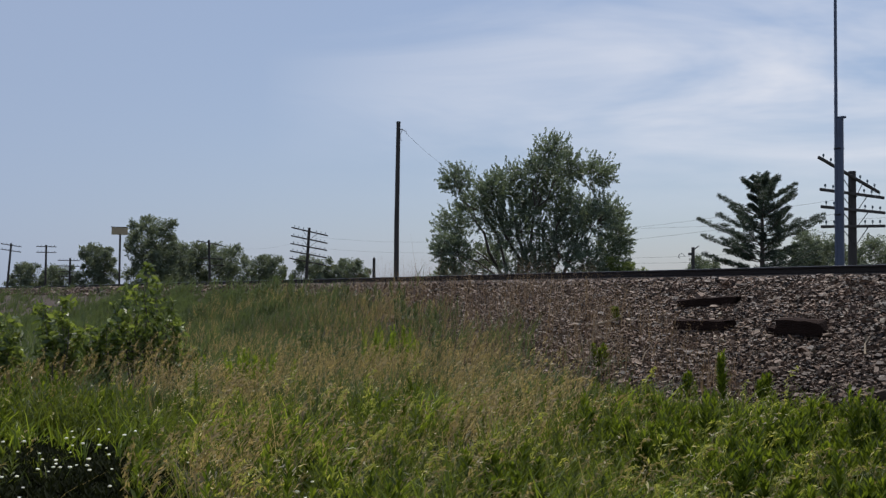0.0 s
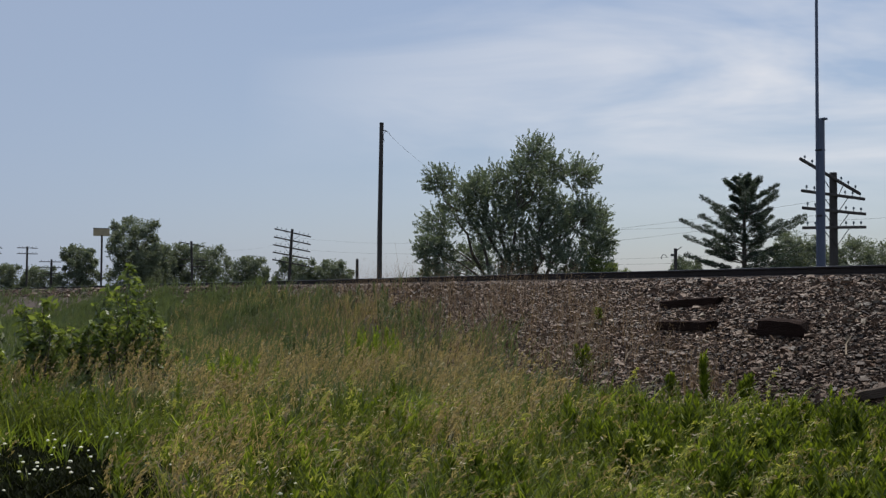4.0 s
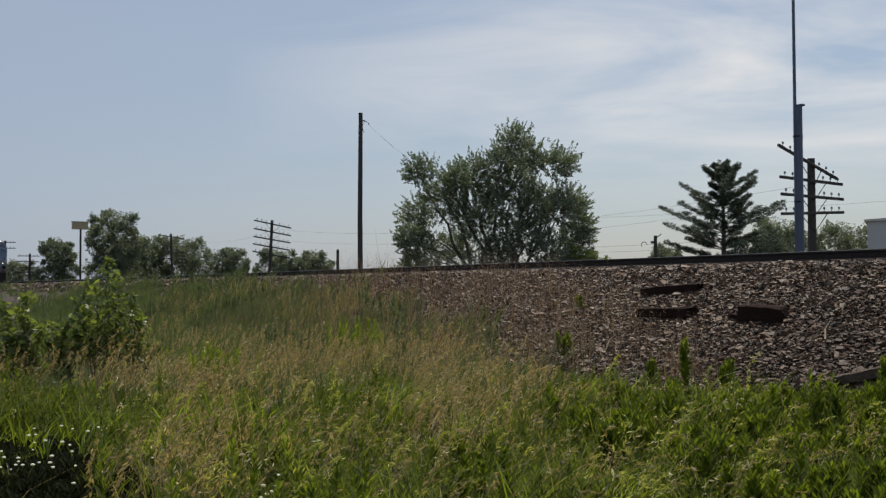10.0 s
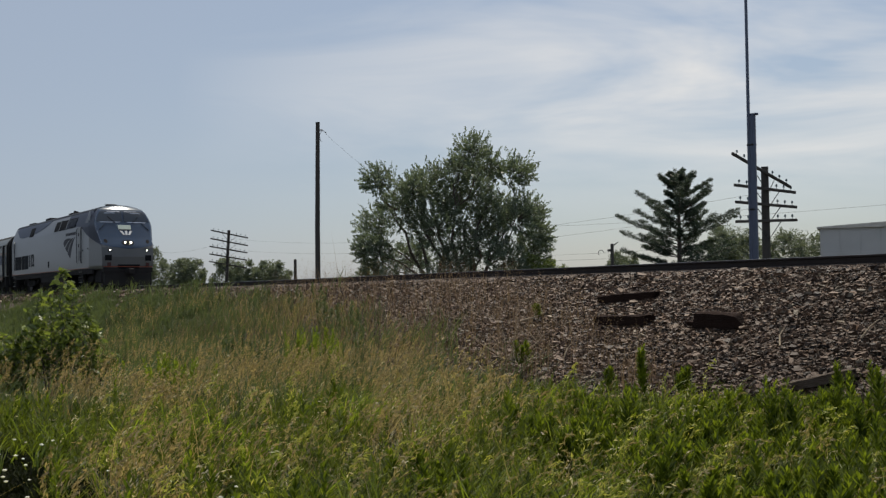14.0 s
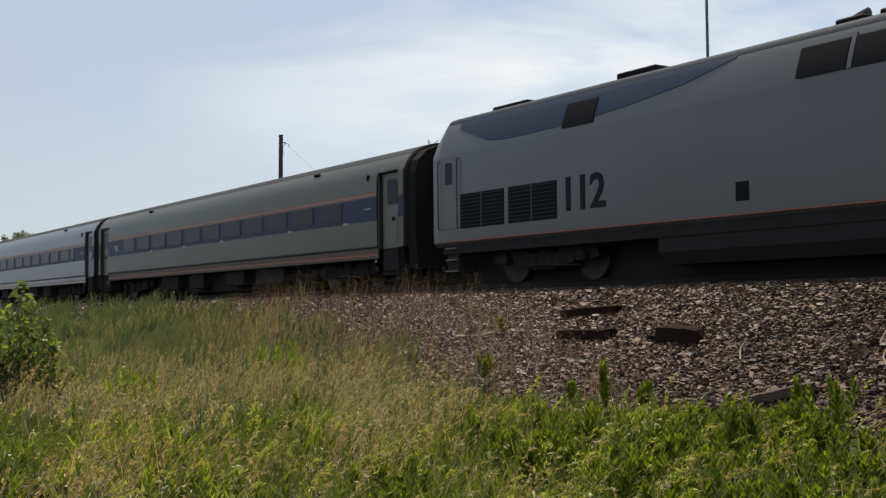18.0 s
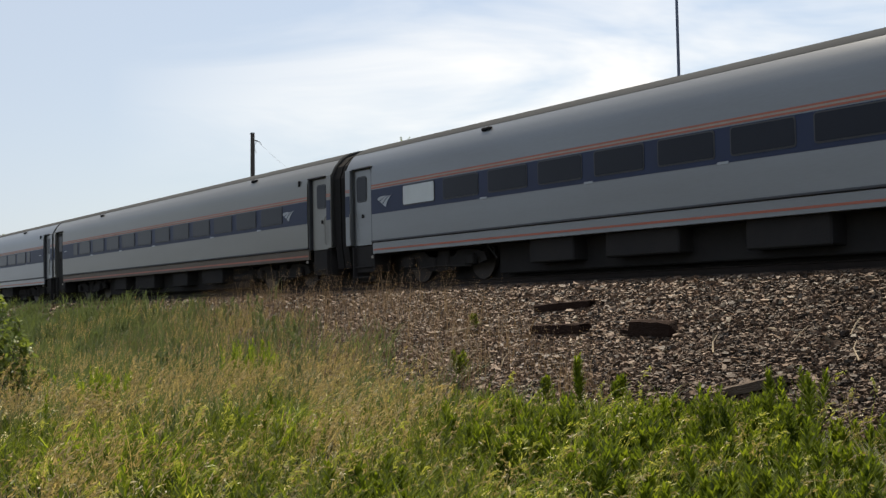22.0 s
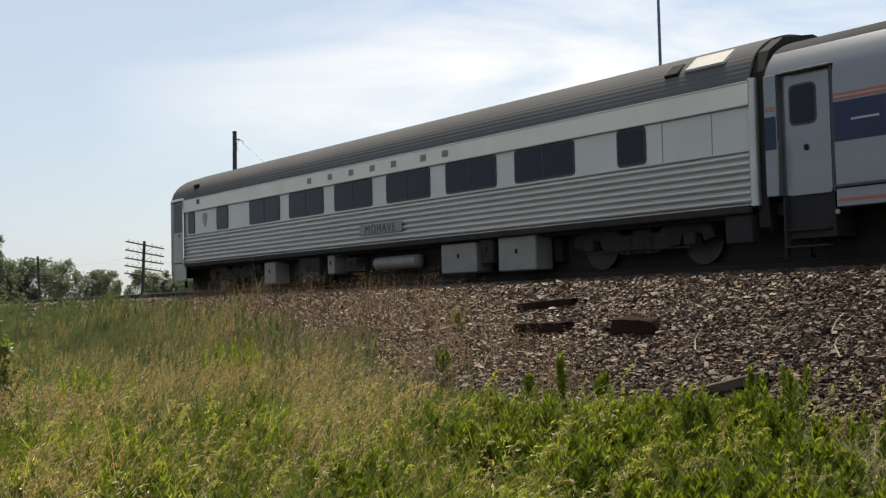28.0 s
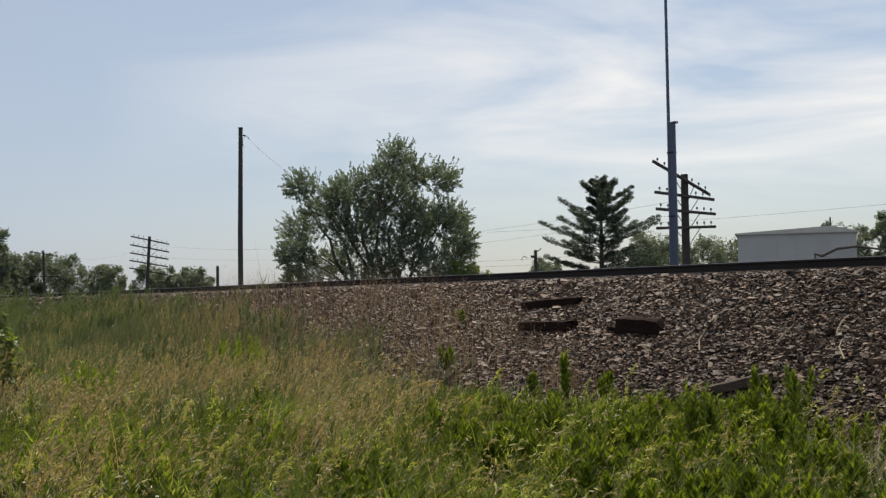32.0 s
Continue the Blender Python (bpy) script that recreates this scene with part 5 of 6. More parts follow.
    part("underframe", newbox((0, 0, 0.95), (20.2, 2.5, 0.22)), T["under"], car)
    # sill deepened past the rail tops to block the sky behind
    for x0, x1, z0 in ((-9.8, 3.5, -0.08), (3.5, 4.6, 0.3), (4.6, 9.8, -0.08)):
        part("sill_fill", newbox(((x0 + x1) / 2, 0, (z0 + 0.92) / 2), (x1 - x0, 1.3, 0.92 - z0)), T["under"], car)
    for x in (-6.6, 6.6):
        bogie(car, x, 2.75, 0.51, T["under"], True)
    TRAIN.append((car, at))
    return car


FLUTED = [(1.46, 0.96), (1.50, 1.0), (1.51, 1.9), (1.52, 2.72), (1.52, 3.14), (1.47, 3.32), (1.36, 3.58), (1.15, 3.80), (0.84, 3.97), (0.44, 4.09), (0.0, 4.13)]
FLUTED = FLUTED[:4] + rounded(FLUTED[4:], 3.14)


def fluted_car(at):
    car = thing("fluted_passenger_car", "vintage stainless-steel passenger car with fluted sides at the train's end", "train car", (at - 348, YC, ZR))
    S = T["steelp"]
    core = [(1.47, 0.98), (1.47, 3.14), (1.45, 3.30), (1.30, 3.55), (1.08, 3.75), (0.78, 3.90), (0.40, 4.01), (0.0, 4.05)]
    part("body", newprism(full(core), "x", -12.1, 12.1), T["panel"], car)
    # ribbed roof
    ys, zs = [p[0] for p in FLUTED[4:]], [p[1] for p in FLUTED[4:]]
    t = np.linspace(0, 1, 85)
    seg = np.concatenate([[0], np.cumsum(np.hypot(np.diff(ys), np.diff(zs)))])
    seg /= seg[-1]
    ry, rz = np.interp(t, seg, ys), np.interp(t, seg, zs)
    lift = np.where(np.arange(85) % 4 < 2, 0.0025, 0.0) * (t < 0.93)
    outer = [(float(y + l * 0.7), float(z + l * 0.7)) for y, z, l in zip(ry, rz, lift)]
    inner = [(1.42, 3.14), (1.2, 3.5), (0.7, 3.85), (0.0, 3.98)]
    for s in (-1, 1):
        part("roof", newprism([(s * y, z) for y, z in outer] + [(s * y, z) for y, z in inner[::-1]], "x", -12.1, 12.1), T["roofp"], car)
        # fluted lower side
        fl = [(1.44, 1.0)]
        for k in range(7):
            z = 1.015 + 0.129 * k
            fl += [(1.462, z), (1.475, z + 0.012), (1.508, z + 0.032), (1.522, z + 0.058), (1.522, z + 0.076), (1.508, z + 0.1), (1.475, z + 0.12), (1.462, z + 0.1285)]
        fl += [(1.478, 1.925), (1.44, 1.93)]
        part("fluted_panel", newprism([(s * y, z) for y, z in fl], "x", -12.08, 12.06), S, car)
        part("belt_rail", newbox((0, s * 1.495, 1.945), (24.16, 0.05, 0.03), 0.006), S, car)
        part("letterboard", newbox((0, s * 1.50, 2.945), (24.16, 0.06, 0.38)), T["letter"], car)
        part("letterboard_rail", newbox((0, s * 1.51, 2.745), (24.16, 0.06, 0.028), 0.006), S, car)
        part("eave_rail", newbox((0, s * 1.515, 3.145), (24.16, 0.05, 0.03), 0.006), S, car)
        part("side_sill", newbox((0, s * 1.47, 0.93), (24.1, 0.09, 0.14), 0.02), T["underlit"], car)
        for x0, x1 in ((-11.79, -11.35), (-9.54, -8.76), (-7.17, -5.27), (-4.62, -2.71), (-2.04, -0.20), (0.55, 2.40), (3.12, 4.96), (5.68, 7.53), (8.84, 9.54)):
            wf = part("window_frame", plate(rrect(x0 - 0.04, x1 + 0.04, 1.99, 2.725, 0.09), s, 1.472, 0.014), T["gasket"], car)
            part("pane", plate(rrect(x0, x1, 2.03, 2.685, 0.07), s, 1.478, 0.012), T["glass"], wf)
            if x1 - x0 > 1.5:
                part("mullion", newbox(((x0 + x1) / 2, s * 1.492, 2.36), (0.03, 0.01, 0.64)), T["gasket"], wf)
        for x in (10.0, 11.2):
            part("panel_seam", newbox((x, s * 1.471, 2.34), (0.015, 0.008, 0.76)), T["box"], car)
        for x in (-3.35, -2.2, -1.1, -0.05, 0.95, 2.25, 3.15):
            part("lettering_bar", newbox((x, s * 1.532, 2.955), (0.24, 0.008, 0.16)), T["box"], car)
        pl = part("name_board", newbox((0.27, s * 1.53, 1.385), (2.0, 0.014, 0.27), 0.004), T["trim2"], car)
        txt = bpy.data.curves.new("car_name", "FONT")
        txt.body, txt.size, txt.extrude, txt.align_x = "MOHAVE", 0.30, 0.004, "CENTER"
        txt.space_character = 1.25
        tob = new("car_name", txt)
        tob.data.materials.append(T["ink"])
        tob.parent = pl
        tob.matrix_basis = pose(0.27, s * 1.541, 1.285, 90, 0, 0 if s < 0 else 180)
        sh = [(-10.68, 2.58), (-10.5, 2.62), (-10.32, 2.58), (-10.34, 2.33), (-10.5, 2.14), (-10.66, 2.33)]
        part("shield_emblem", plate(sh, s, 1.474, 0.008), T["trim2"], car)
        part("grab_rail", newtube([(-12.06, s * 1.50, 1.1), (-12.06, s * 1.56, 1.16), (-12.06, s * 1.56, 2.86), (-12.06, s * 1.50, 2.92)], 0.02, 8), T["trim"], car, "chrome grab rail")
        part("builder_plate", newbox((-11.2, s * 1.524, 1.36), (0.55, 0.012, 0.09)), T["panel"], car)
        part("air_scoop", newbox((-10.9, s * 1.51, 3.02), (0.24, 0.05, 0.17), 0.01), T["gasket"], car)
        part("roof_lamp", newbox((-11.3, s * 1.36, 3.58), (0.34, 0.16, 0.14), 0.03, ), T["dark"], car)
        # rear vestibule: dutch door with a tall window
        part("door_post", newbox((-12.16, s * 1.49, 2.05), (0.12, 0.1, 2.3), 0.02), T["vest"], car)
        part("rear_corner", newtube([(-13.24, s * 1.3, 0.5), (-13.26, s * 1.3, 0.6), (-13.26, s * 1.3, 3.2), (-13.2, s * 1.28, 3.32)], [0.14, 0.19, 0.19, 0.14], 18), T["vest"], car, smooth=True)
        part("corner_plate", newbox((-13.22, s * 1.42, 1.9), (0.2, 0.1, 2.7), 0.02), T["vest"], car)
        part("dutch_door", newbox((-12.67, s * 1.44, 1.55), (0.9, 0.05, 1.02), 0.01), T["vest"], car, "closed lower half of a dutch door")
        part("door_latch", newbox((-12.62, s * 1.475, 1.98), (0.05, 0.04, 0.08), 0.01), T["dark"], car)
        dw = part("door_window_frame", plate(rrect(-13.12, -12.24, 2.07, 3.13, 0.1), s, 1.42, 0.012), T["vest"], car)
        part("door_window", plate(rrect(-13.07, -12.29, 2.10, 3.09, 0.09), s, 1.43, 0.012), T["glass"], dw)
        part("trap_panel", newbox((-12.67, s * 1.42, 0.72), (0.98, 0.06, 0.62), 0.03), T["vest"], car)
        part("door_header", newbox((-12.67, s * 1.46, 3.2), (1.06, 0.1, 0.12), 0.02), S, car)
        # front steps and underbody boxes
        part("front_corner", newtube([(12.1, s * 1.42, 0.98), (12.1, s * 1.42, 3.2)], 0.10, 12), S, car, smooth=True)
        part("front_step", newbox((11.7, s * 1.34, 0.6), (0.6, 0.2, 0.5), 0.02), T["under"], car)
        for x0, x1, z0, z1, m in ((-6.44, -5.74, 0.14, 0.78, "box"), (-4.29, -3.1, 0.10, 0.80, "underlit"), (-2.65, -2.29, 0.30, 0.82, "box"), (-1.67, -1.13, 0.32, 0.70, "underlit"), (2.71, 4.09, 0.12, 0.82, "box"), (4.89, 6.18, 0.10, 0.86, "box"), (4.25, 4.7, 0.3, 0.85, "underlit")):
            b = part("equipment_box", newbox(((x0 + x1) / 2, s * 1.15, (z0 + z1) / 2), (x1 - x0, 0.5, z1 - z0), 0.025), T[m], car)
            part("box_latch", newbox(((x0 + x1) / 2, s * 1.41, (z0 + z1) / 2 + 0.05), (0.06, 0.02, 0.10), 0.005), T["dark"], b)
        part("air_tank", newtube([(-0.5, s * 1.15, 0.5), (-0.44, s * 1.15, 0.5), (1.44, s * 1.15, 0.5), (1.5, s * 1.15, 0.5)], [0.08, 0.17, 0.17, 0.08], 14), T["box"], car, smooth=True)
    # the roof runs on over the vestibule and rounds down at its end
    dome = bmesh.new()
    prof = [(y, z) for y, z in full(rounded(FLUTED[4:], 3.14, 1))]
    rings = []
    for a in np.linspace(0, 90, 13):
        c, sn = math.cos(radians(a)), math.sin(radians(a))
        k = max(c, 0.0) ** 0.5
        c = max(c, 0.0)
        dx = 0.36 * sn
        rings.append([dome.verts.new((-12.1 - (0.96 if a > 0 else 0) - dx, y * (0.86 + 0.14 * c ** 0.5), 3.12 + (z - 3.12) * (0.45 + 0.53 * k + (0.02 if a == 0 else 0)))) for y, z in prof])
    for a, b in zip(rings, rings[1:]):
        for i in range(len(prof)):
            dome.faces.new((a[i], a[(i + 1) % len(prof)], b[(i + 1) % len(prof)], b[i]))
    dome.faces.new(rings[-1])
    dome.faces.new(rings[0][::-1])
    part("roof_end", dome, T["roofp"], car, smooth=True)
    part("rear_wall", newbox((-13.32, 0, 1.9), (0.06, 2.5, 2.75)), T["dark"], car)
    # dark block added inside to blacken the doorway
    part("vestibule_dark_fill", newbox((-12.7, 0.3, 2.1), (1.1, 1.2, 2.2)), T["dark"], car)
    part("vestibule_floor", newbox((-12.7, 0, 0.98), (1.25, 2.8, 0.1)), T["under"], car)
    part("rear_gate", newbox((-13.44, 0, 1.9), (0.16, 1.3, 2.3), 0.03), T["rubber"], car)
    part("front_diaphragm", newprism([(-1.36, 0.6), (1.36, 0.6), (1.42, 3.3), (1.25, 3.68), (0.85, 3.95), (0.0, 4.1), (-0.85, 3.95), (-1.25, 3.68), (-1.42, 3.3)], "x", 12.1, 12.35), T["black"], car, "dark folded diaphragm")
    part("end_collar", newprism(full([(1.44, 0.95), (1.46, 3.2), (1.32, 3.6), (0.8, 3.98), (0.0, 4.13)]), "x", 11.96, 12.1), T["roofp"], car)
    part("roof_hatch", newbox((0, 0, 0), (0.95, 0.5, 0.1), 0.03, Matrix.Translation((11.0, -1.2, 3.72)) @ pose(0, 0, 0, 38, 0, 0)), T["trim2"], car)
    part("roof_hatch_lid", newbox((0, 0, 0), (0.34, 0.36, 0.08), 0.02, Matrix.Translation((10.2, -1.26, 3.68)) @ pose(0, 0, 0, 40, 0, 0)), T["dark"], car)
    part("rear_pipe", newtube([(-13.3, -0.9, 0.7), (-13.45, -0.9, 0.5), (-13.4, -0.9, 0.2)], 0.05, 8), T["under"], car)
    part("coupler", newbox((-13.5, 0, 0.86), (0.6, 0.3, 0.28), 0.04), T["under"], car)
    part("underframe", newbox((0, 0, 0.9), (25.2, 2.5, 0.2)), T["under"], car)
    # deep sill and added block keep the sky from showing underneath
    part("sill_fill", newbox((-0.4, 0, 0.44), (26.0, 1.3, 0.98)), T["under"], car)
    part("underbody_fill", newbox((-0.2, 0, 0.56), (13.2, 1.7, 0.62), 0.03), T["under"], car)
    for x in (-9.0, 9.0):
        bogie(car, x, 2.74, 0.46, T["underlit"], True)
    TRAIN.append((car, at))
    return car


locomotive(72.4)
passenger_car("grimy passenger car tinted olive for mirrored grass, with a blue window band", 47.6, T["olive"], GRIMY, -10.4, skirt=T["rusty"], ends=(13.3, 13.4), seed=1)
passenger_car("silver passenger car with a blue window band and one drawn blind", 20.95, T["silver"], COACH, -10.9, blind=True, seed=2)
passenger_car("dull grey passenger car with blue window band and brown skirt", -5.75, T["dull"], TURNED, 10.42, skirt=T["rusty"], dark_door=True, ends=(13.06, 13.33), seed=3)
passenger_car("silver cafe car with two window groups in its blue band", -31.9, T["silver"], CAFE, -10.05, ends=(13.03, 13.06), seed=4)
fluted_car(-57.3)

# ---- loose wood on the ballast ----


def old_tie(label, a, b, w, h, seed, bend=0.0, material=None):
    """A broken, rotten length of tie between two points of the bank, half sunk in the stones."""
    g = np.random.default_rng(seed)
    a, b = Vector(a), Vector(b)
    ln = (b - a).length
    bm = bmesh.new()
    n = 9
    rings = []
    for i in range(n + 1):
        u = ln * (i / n - 0.5)
        e = 1.0 - 0.25 * g.random() if i in (0, n) else 1.0
        jag = g.uniform(-0.07, 0.07, 6) if i in (0, n) else g.uniform(-0.012, 0.012, 6)
        ww, hh = w / 2 * e, h / 2 * e
        ring = [(-ww, -hh), (ww, -hh), (ww, hh * 0.8), (ww * 0.7, hh), (-ww * 0.6, hh), (-ww, hh * 0.75)]
        rings.append([bm.verts.new((u + jag[k], y + g.uniform(-0.008, 0.008), z + g.uniform(-0.008, 0.008) + bend * (i / n - 0.5) ** 2)) for k, (y, z) in enumerate(ring)])
    for r0, r1 in zip(rings, rings[1:]):
        for k in range(6):
            bm.faces.new((r0[k], r0[(k + 1) % 6], r1[(k + 1) % 6], r1[k]))
    bm.faces.new(rings[0][::-1])
    bm.faces.new(rings[-1])
    ob = tagged(part("old_railway_tie", bm, material or M["oldtie"]), label, "railway tie", "discarded ties")
    d = b - a
    ob.matrix_basis = Matrix.Translation((a + b) / 2) @ d.to_track_quat("X", "Z").to_matrix().to_4x4()
    return ob


old_tie("broken reddish-brown wooden tie lying on the ballast", (-16.67, 13.84, 1.50), (-15.34, 14.0, 1.58), 0.24, 0.15, 1)
old_tie("rotten brown wooden tie lying on the ballast", (-15.59, 12.95, 1.15), (-14.39, 12.99, 1.17), 0.26, 0.17, 2)
old_tie("thick dark weathered tie block on the ballast", (-13.16, 12.98, 1.19), (-12.36, 12.95, 1.17), 0.34, 0.26, 3)
old_tie("small dark tie splinter beside the thick block", (-13.46, 12.94, 1.12), (-13.05, 12.96, 1.12), 0.14, 0.09, 4)
old_tie("split grey-brown plank lying low on the ballast", (-9.80, 11.17, 0.45), (-9.20, 11.59, 0.63), 0.2, 0.12, 5, material=M["plank"])
stick = tagged(part("stick", newtube([(-17.66, 12.68, 1.10), (-17.45, 12.86, 1.17), (-17.27, 13.02, 1.27)], [0.03, 0.026, 0.016], 7), M["dry"]), "pale dry stick lying on the ballast", "stick")
for k, (x, y) in enumerate(((-9.9, 12.6), (-9.2, 12.9), (-14.9, 11.6), (-11.0, 12.3), (-8.6, 12.2))):
    z = float(ground_z(x, y)) + 0.05
    tagged(part("stick", newtube([(x, y, z), (x + 0.06 - 0.05 * k, y + 0.1, z + 0.14), (x + 0.12 - 0.07 * k, y + 0.2, z + 0.24)], [0.014, 0.011, 0.007], 6), M["dry"]), "short pale dry stick poking out of the ballast", "stick", "dry sticks")

twigs = thing("dead_branch", "pale bare forked branch standing in the ballast", "branch", (-16.3, 11.5, float(ground_z(-16.3, 11.5))))
gt = np.random.default_rng(77)
for k in range(6):
    a, h = -1.2 + 0.48 * k, gt.uniform(0.4, 0.75)
    tip = Vector((0.54 * h * math.sin(a), 0.84 * h * math.sin(a), h * math.cos(a * 0.7)))
    fork = bmesh.new()
    way = limb(fork, (0.02 * k - 0.05, 0, -0.05), tip, 0.014, 0.005, gt, 0.14, 4)
    for j in (2, 3):
        limb(fork, way[j], way[j] + Vector((gt.normal(0, 0.08), gt.normal(0, 0.1), gt.uniform(0.1, 0.2))), 0.007, 0.003, gt, 0.1, 2)
    part("twig", fork, M["dry"], twigs)

# ---- plants on the verge ----
VIEW0, VIEW1 = 26.0, 92.0          # bearings, from across the track towards where the train comes from


def edge_y(x):
    """Where the plants give way to bare ballast."""
    return np.interp(x, [-70, -35, -30, -26.4, -23.6, -18.1, -16, -14.1, -12.2, -10.6, -8.9, -7, 0], [14.2, 13.9, 13.6, 13.3, 12.7, 11.2, 10.4, 9.6, 9.3, 9.6, 9.9, 9.6, 9.0])


def spots(n, r0, r1, seed, power=1.0, b0=VIEW0, b1=VIEW1, soft=0.8):
    g = np.random.default_rng(seed)
    b = np.radians(g.uniform(b0, b1, n))
    u = g.uniform(0, 1, n) ** power
    r = r0 + (r1 - r0) * u
    x, y = -r * np.sin(b), r * np.cos(b)
    keep = y < edge_y(x) + g.normal(0, soft, n) * 0.4
    return x[keep], y[keep], r[keep], np.degrees(b[keep])


def patch(x, y, k=0.0):
    """Uneven patches, 0 to 1."""
    return 0.5 + 0.25 * np.sin(x * 0.93 + 1.7 * np.sin(y * 0.71 + k) + k) + 0.25 * np.sin(y * 1.31 + 1.3 * np.sin(x * 0.57 - k) + 2 * k)


def blades(name, x, y, h, w, bend, seed, segs=3, wind=(0.25, -0.05)):
    """Grass blades: tapering strips that rise and bow over."""
    g = np.random.default_rng(seed)
    n = len(x)
    a = g.uniform(0, 2 * math.pi, n)
    lx, ly = np.cos(a) * bend + wind[0] * bend, np.sin(a) * bend + wind[1] * bend
    f = g.uniform(0, 2 * math.pi, n)
    wx, wy = np.cos(f) * w, np.sin(f) * w
    z0 = ground_z(x, y) - 0.03
    vs = []
    for i in range(segs + 1):
        t = i / segs
        cx, cy = x + lx * h * t ** 2, y + ly * h * t ** 2
        cz = z0 + h * (t - 0.28 * np.clip(bend, 0, 1) * t ** 3)
        k = (1 - t ** 1.5) * 0.5 + 0.04
        vs.append(np.stack([cx - wx * k, cy - wy * k, cz], -1))
        vs.append(np.stack([cx + wx * k, cy + wy * k, cz], -1))
    v = np.stack(vs, 1).reshape(-1, 3)
    m = 2 * (segs + 1)
    q = np.array([[2 * i, 2 * i + 1, 2 * i + 3, 2 * i + 2] for i in range(segs)])
    faces = (q[None] + m * np.arange(n)[:, None, None]).reshape(-1, 4)
    tip = np.stack([x + lx * h, y + ly * h, z0 + h * (1 - 0.28 * np.clip(bend, 0, 1))], -1)
    return mesh_of(name, v, faces), tip


def stuff(name, me, material, label, category):
    return tagged(part(name, me, material), label, category, kind="stuff")


def heads(name, tips, n_each, length, size, seed, drop=0.5):
    """Loose seed heads: spikelets strung along the last stretch under each tip."""
    g = np.random.default_rng(seed)
    n = len(tips)
    a = g.uniform(0, 2 * math.pi, n)
    d = np.stack([np.cos(a) * drop + 0.25, np.sin(a) * drop, np.full(n, -0.1)], -1)
    t = g.uniform(0, 1, (n, n_each))
    base = tips[:, None] + d[:, None] * (t * length)[..., None] + g.normal(0, 1, (n, n_each, 3)) * (length * 0.13 * (0.4 + t))[..., None]
    base[..., 2] += (0.5 - t) * length * 0.75
    p = base.reshape(-1, 3)
    m = len(p)
    ax = g.normal(size=(m, 3)) * 0.6 + np.repeat(d, n_each, 0) + np.array([0, 0, 0.5])
    ax /= np.linalg.norm(ax, axis=1)[:, None]
    b = np.cross(ax, g.normal(size=(m, 3)))
    b /= np.linalg.norm(b, axis=1)[:, None]
    s = size * g.uniform(0.6, 1.4, m)[:, None]
    v = np.stack([p - ax * s, p + b * s * 0.28, p + ax * s, p - b * s * 0.28], 1).reshape(-1, 3)
    return mesh_of(name, v, np.arange(4)[None] + 4 * np.arange(m)[:, None])


def leafy(name, x, y, h, n_leaf, leaf, seed):
    """Upright weeds: a stalk with narrow leaves all the way up, crowded at the top."""
    g = np.random.default_rng(seed)
    n = len(x)
    z0 = ground_z(x, y)
    tilt = g.normal(0, 0.09, (n, 2))
    t = np.linspace(0.18, 1.0, n_leaf)[None] ** 0.75 * np.ones((n, 1))
    a = np.arange(n_leaf)[None] * 2.4 + g.uniform(0, 6.28, (n, 1)) + g.normal(0, 0.25, (n, n_leaf))
    px = x[:, None] + tilt[:, :1] * h[:, None] * t
    py = y[:, None] + tilt[:, 1:] * h[:, None] * t
    pz = z0[:, None] + h[:, None] * t
    ln = leaf * g.uniform(0.7, 1.25, (n, n_leaf)) * (1.15 - 0.6 * np.clip(t - 0.75, 0, 1) * 3)
    up = 0.7 + 1.9 * np.clip(t - 0.3, 0, 1) + g.normal(0, 0.2, t.shape)
    d = np.stack([np.cos(a), np.sin(a), up], -1)
    d /= np.linalg.norm(d, axis=-1)[..., None]
    s = np.stack([-np.sin(a), np.cos(a), 0 * a], -1)
    p = np.stack([px, py, pz], -1)
    w = ln * 0.125
    e = ln[..., None]
    v = np.stack([p, p + d * e * 0.5 + s * w[..., None], p + d * e * 0.5 - s * w[..., None], p + d * e - np.array([0, 0, 1]) * e * 0.12], 2).reshape(-1, 3)
    m = n * n_leaf
    f = (np.array([0, 1, 3, 2])[None] + 4 * np.arange(m)[:, None])
    st, _ = blades("stalk", x, y, h, np.full(n, 0.012), np.full(n, 0.02), seed + 1, 2)
    k = len(v)
    sv = np.empty(len(st.vertices) * 3)
    st.vertices.foreach_get("co", sv)
    sf = np.array([list(q.vertices) for q in st.polygons]) + k
    bpy.data.meshes.remove(st)
    return mesh_of(name, np.concatenate([v, sv.reshape(-1, 3)]), np.concatenate([f, sf]))


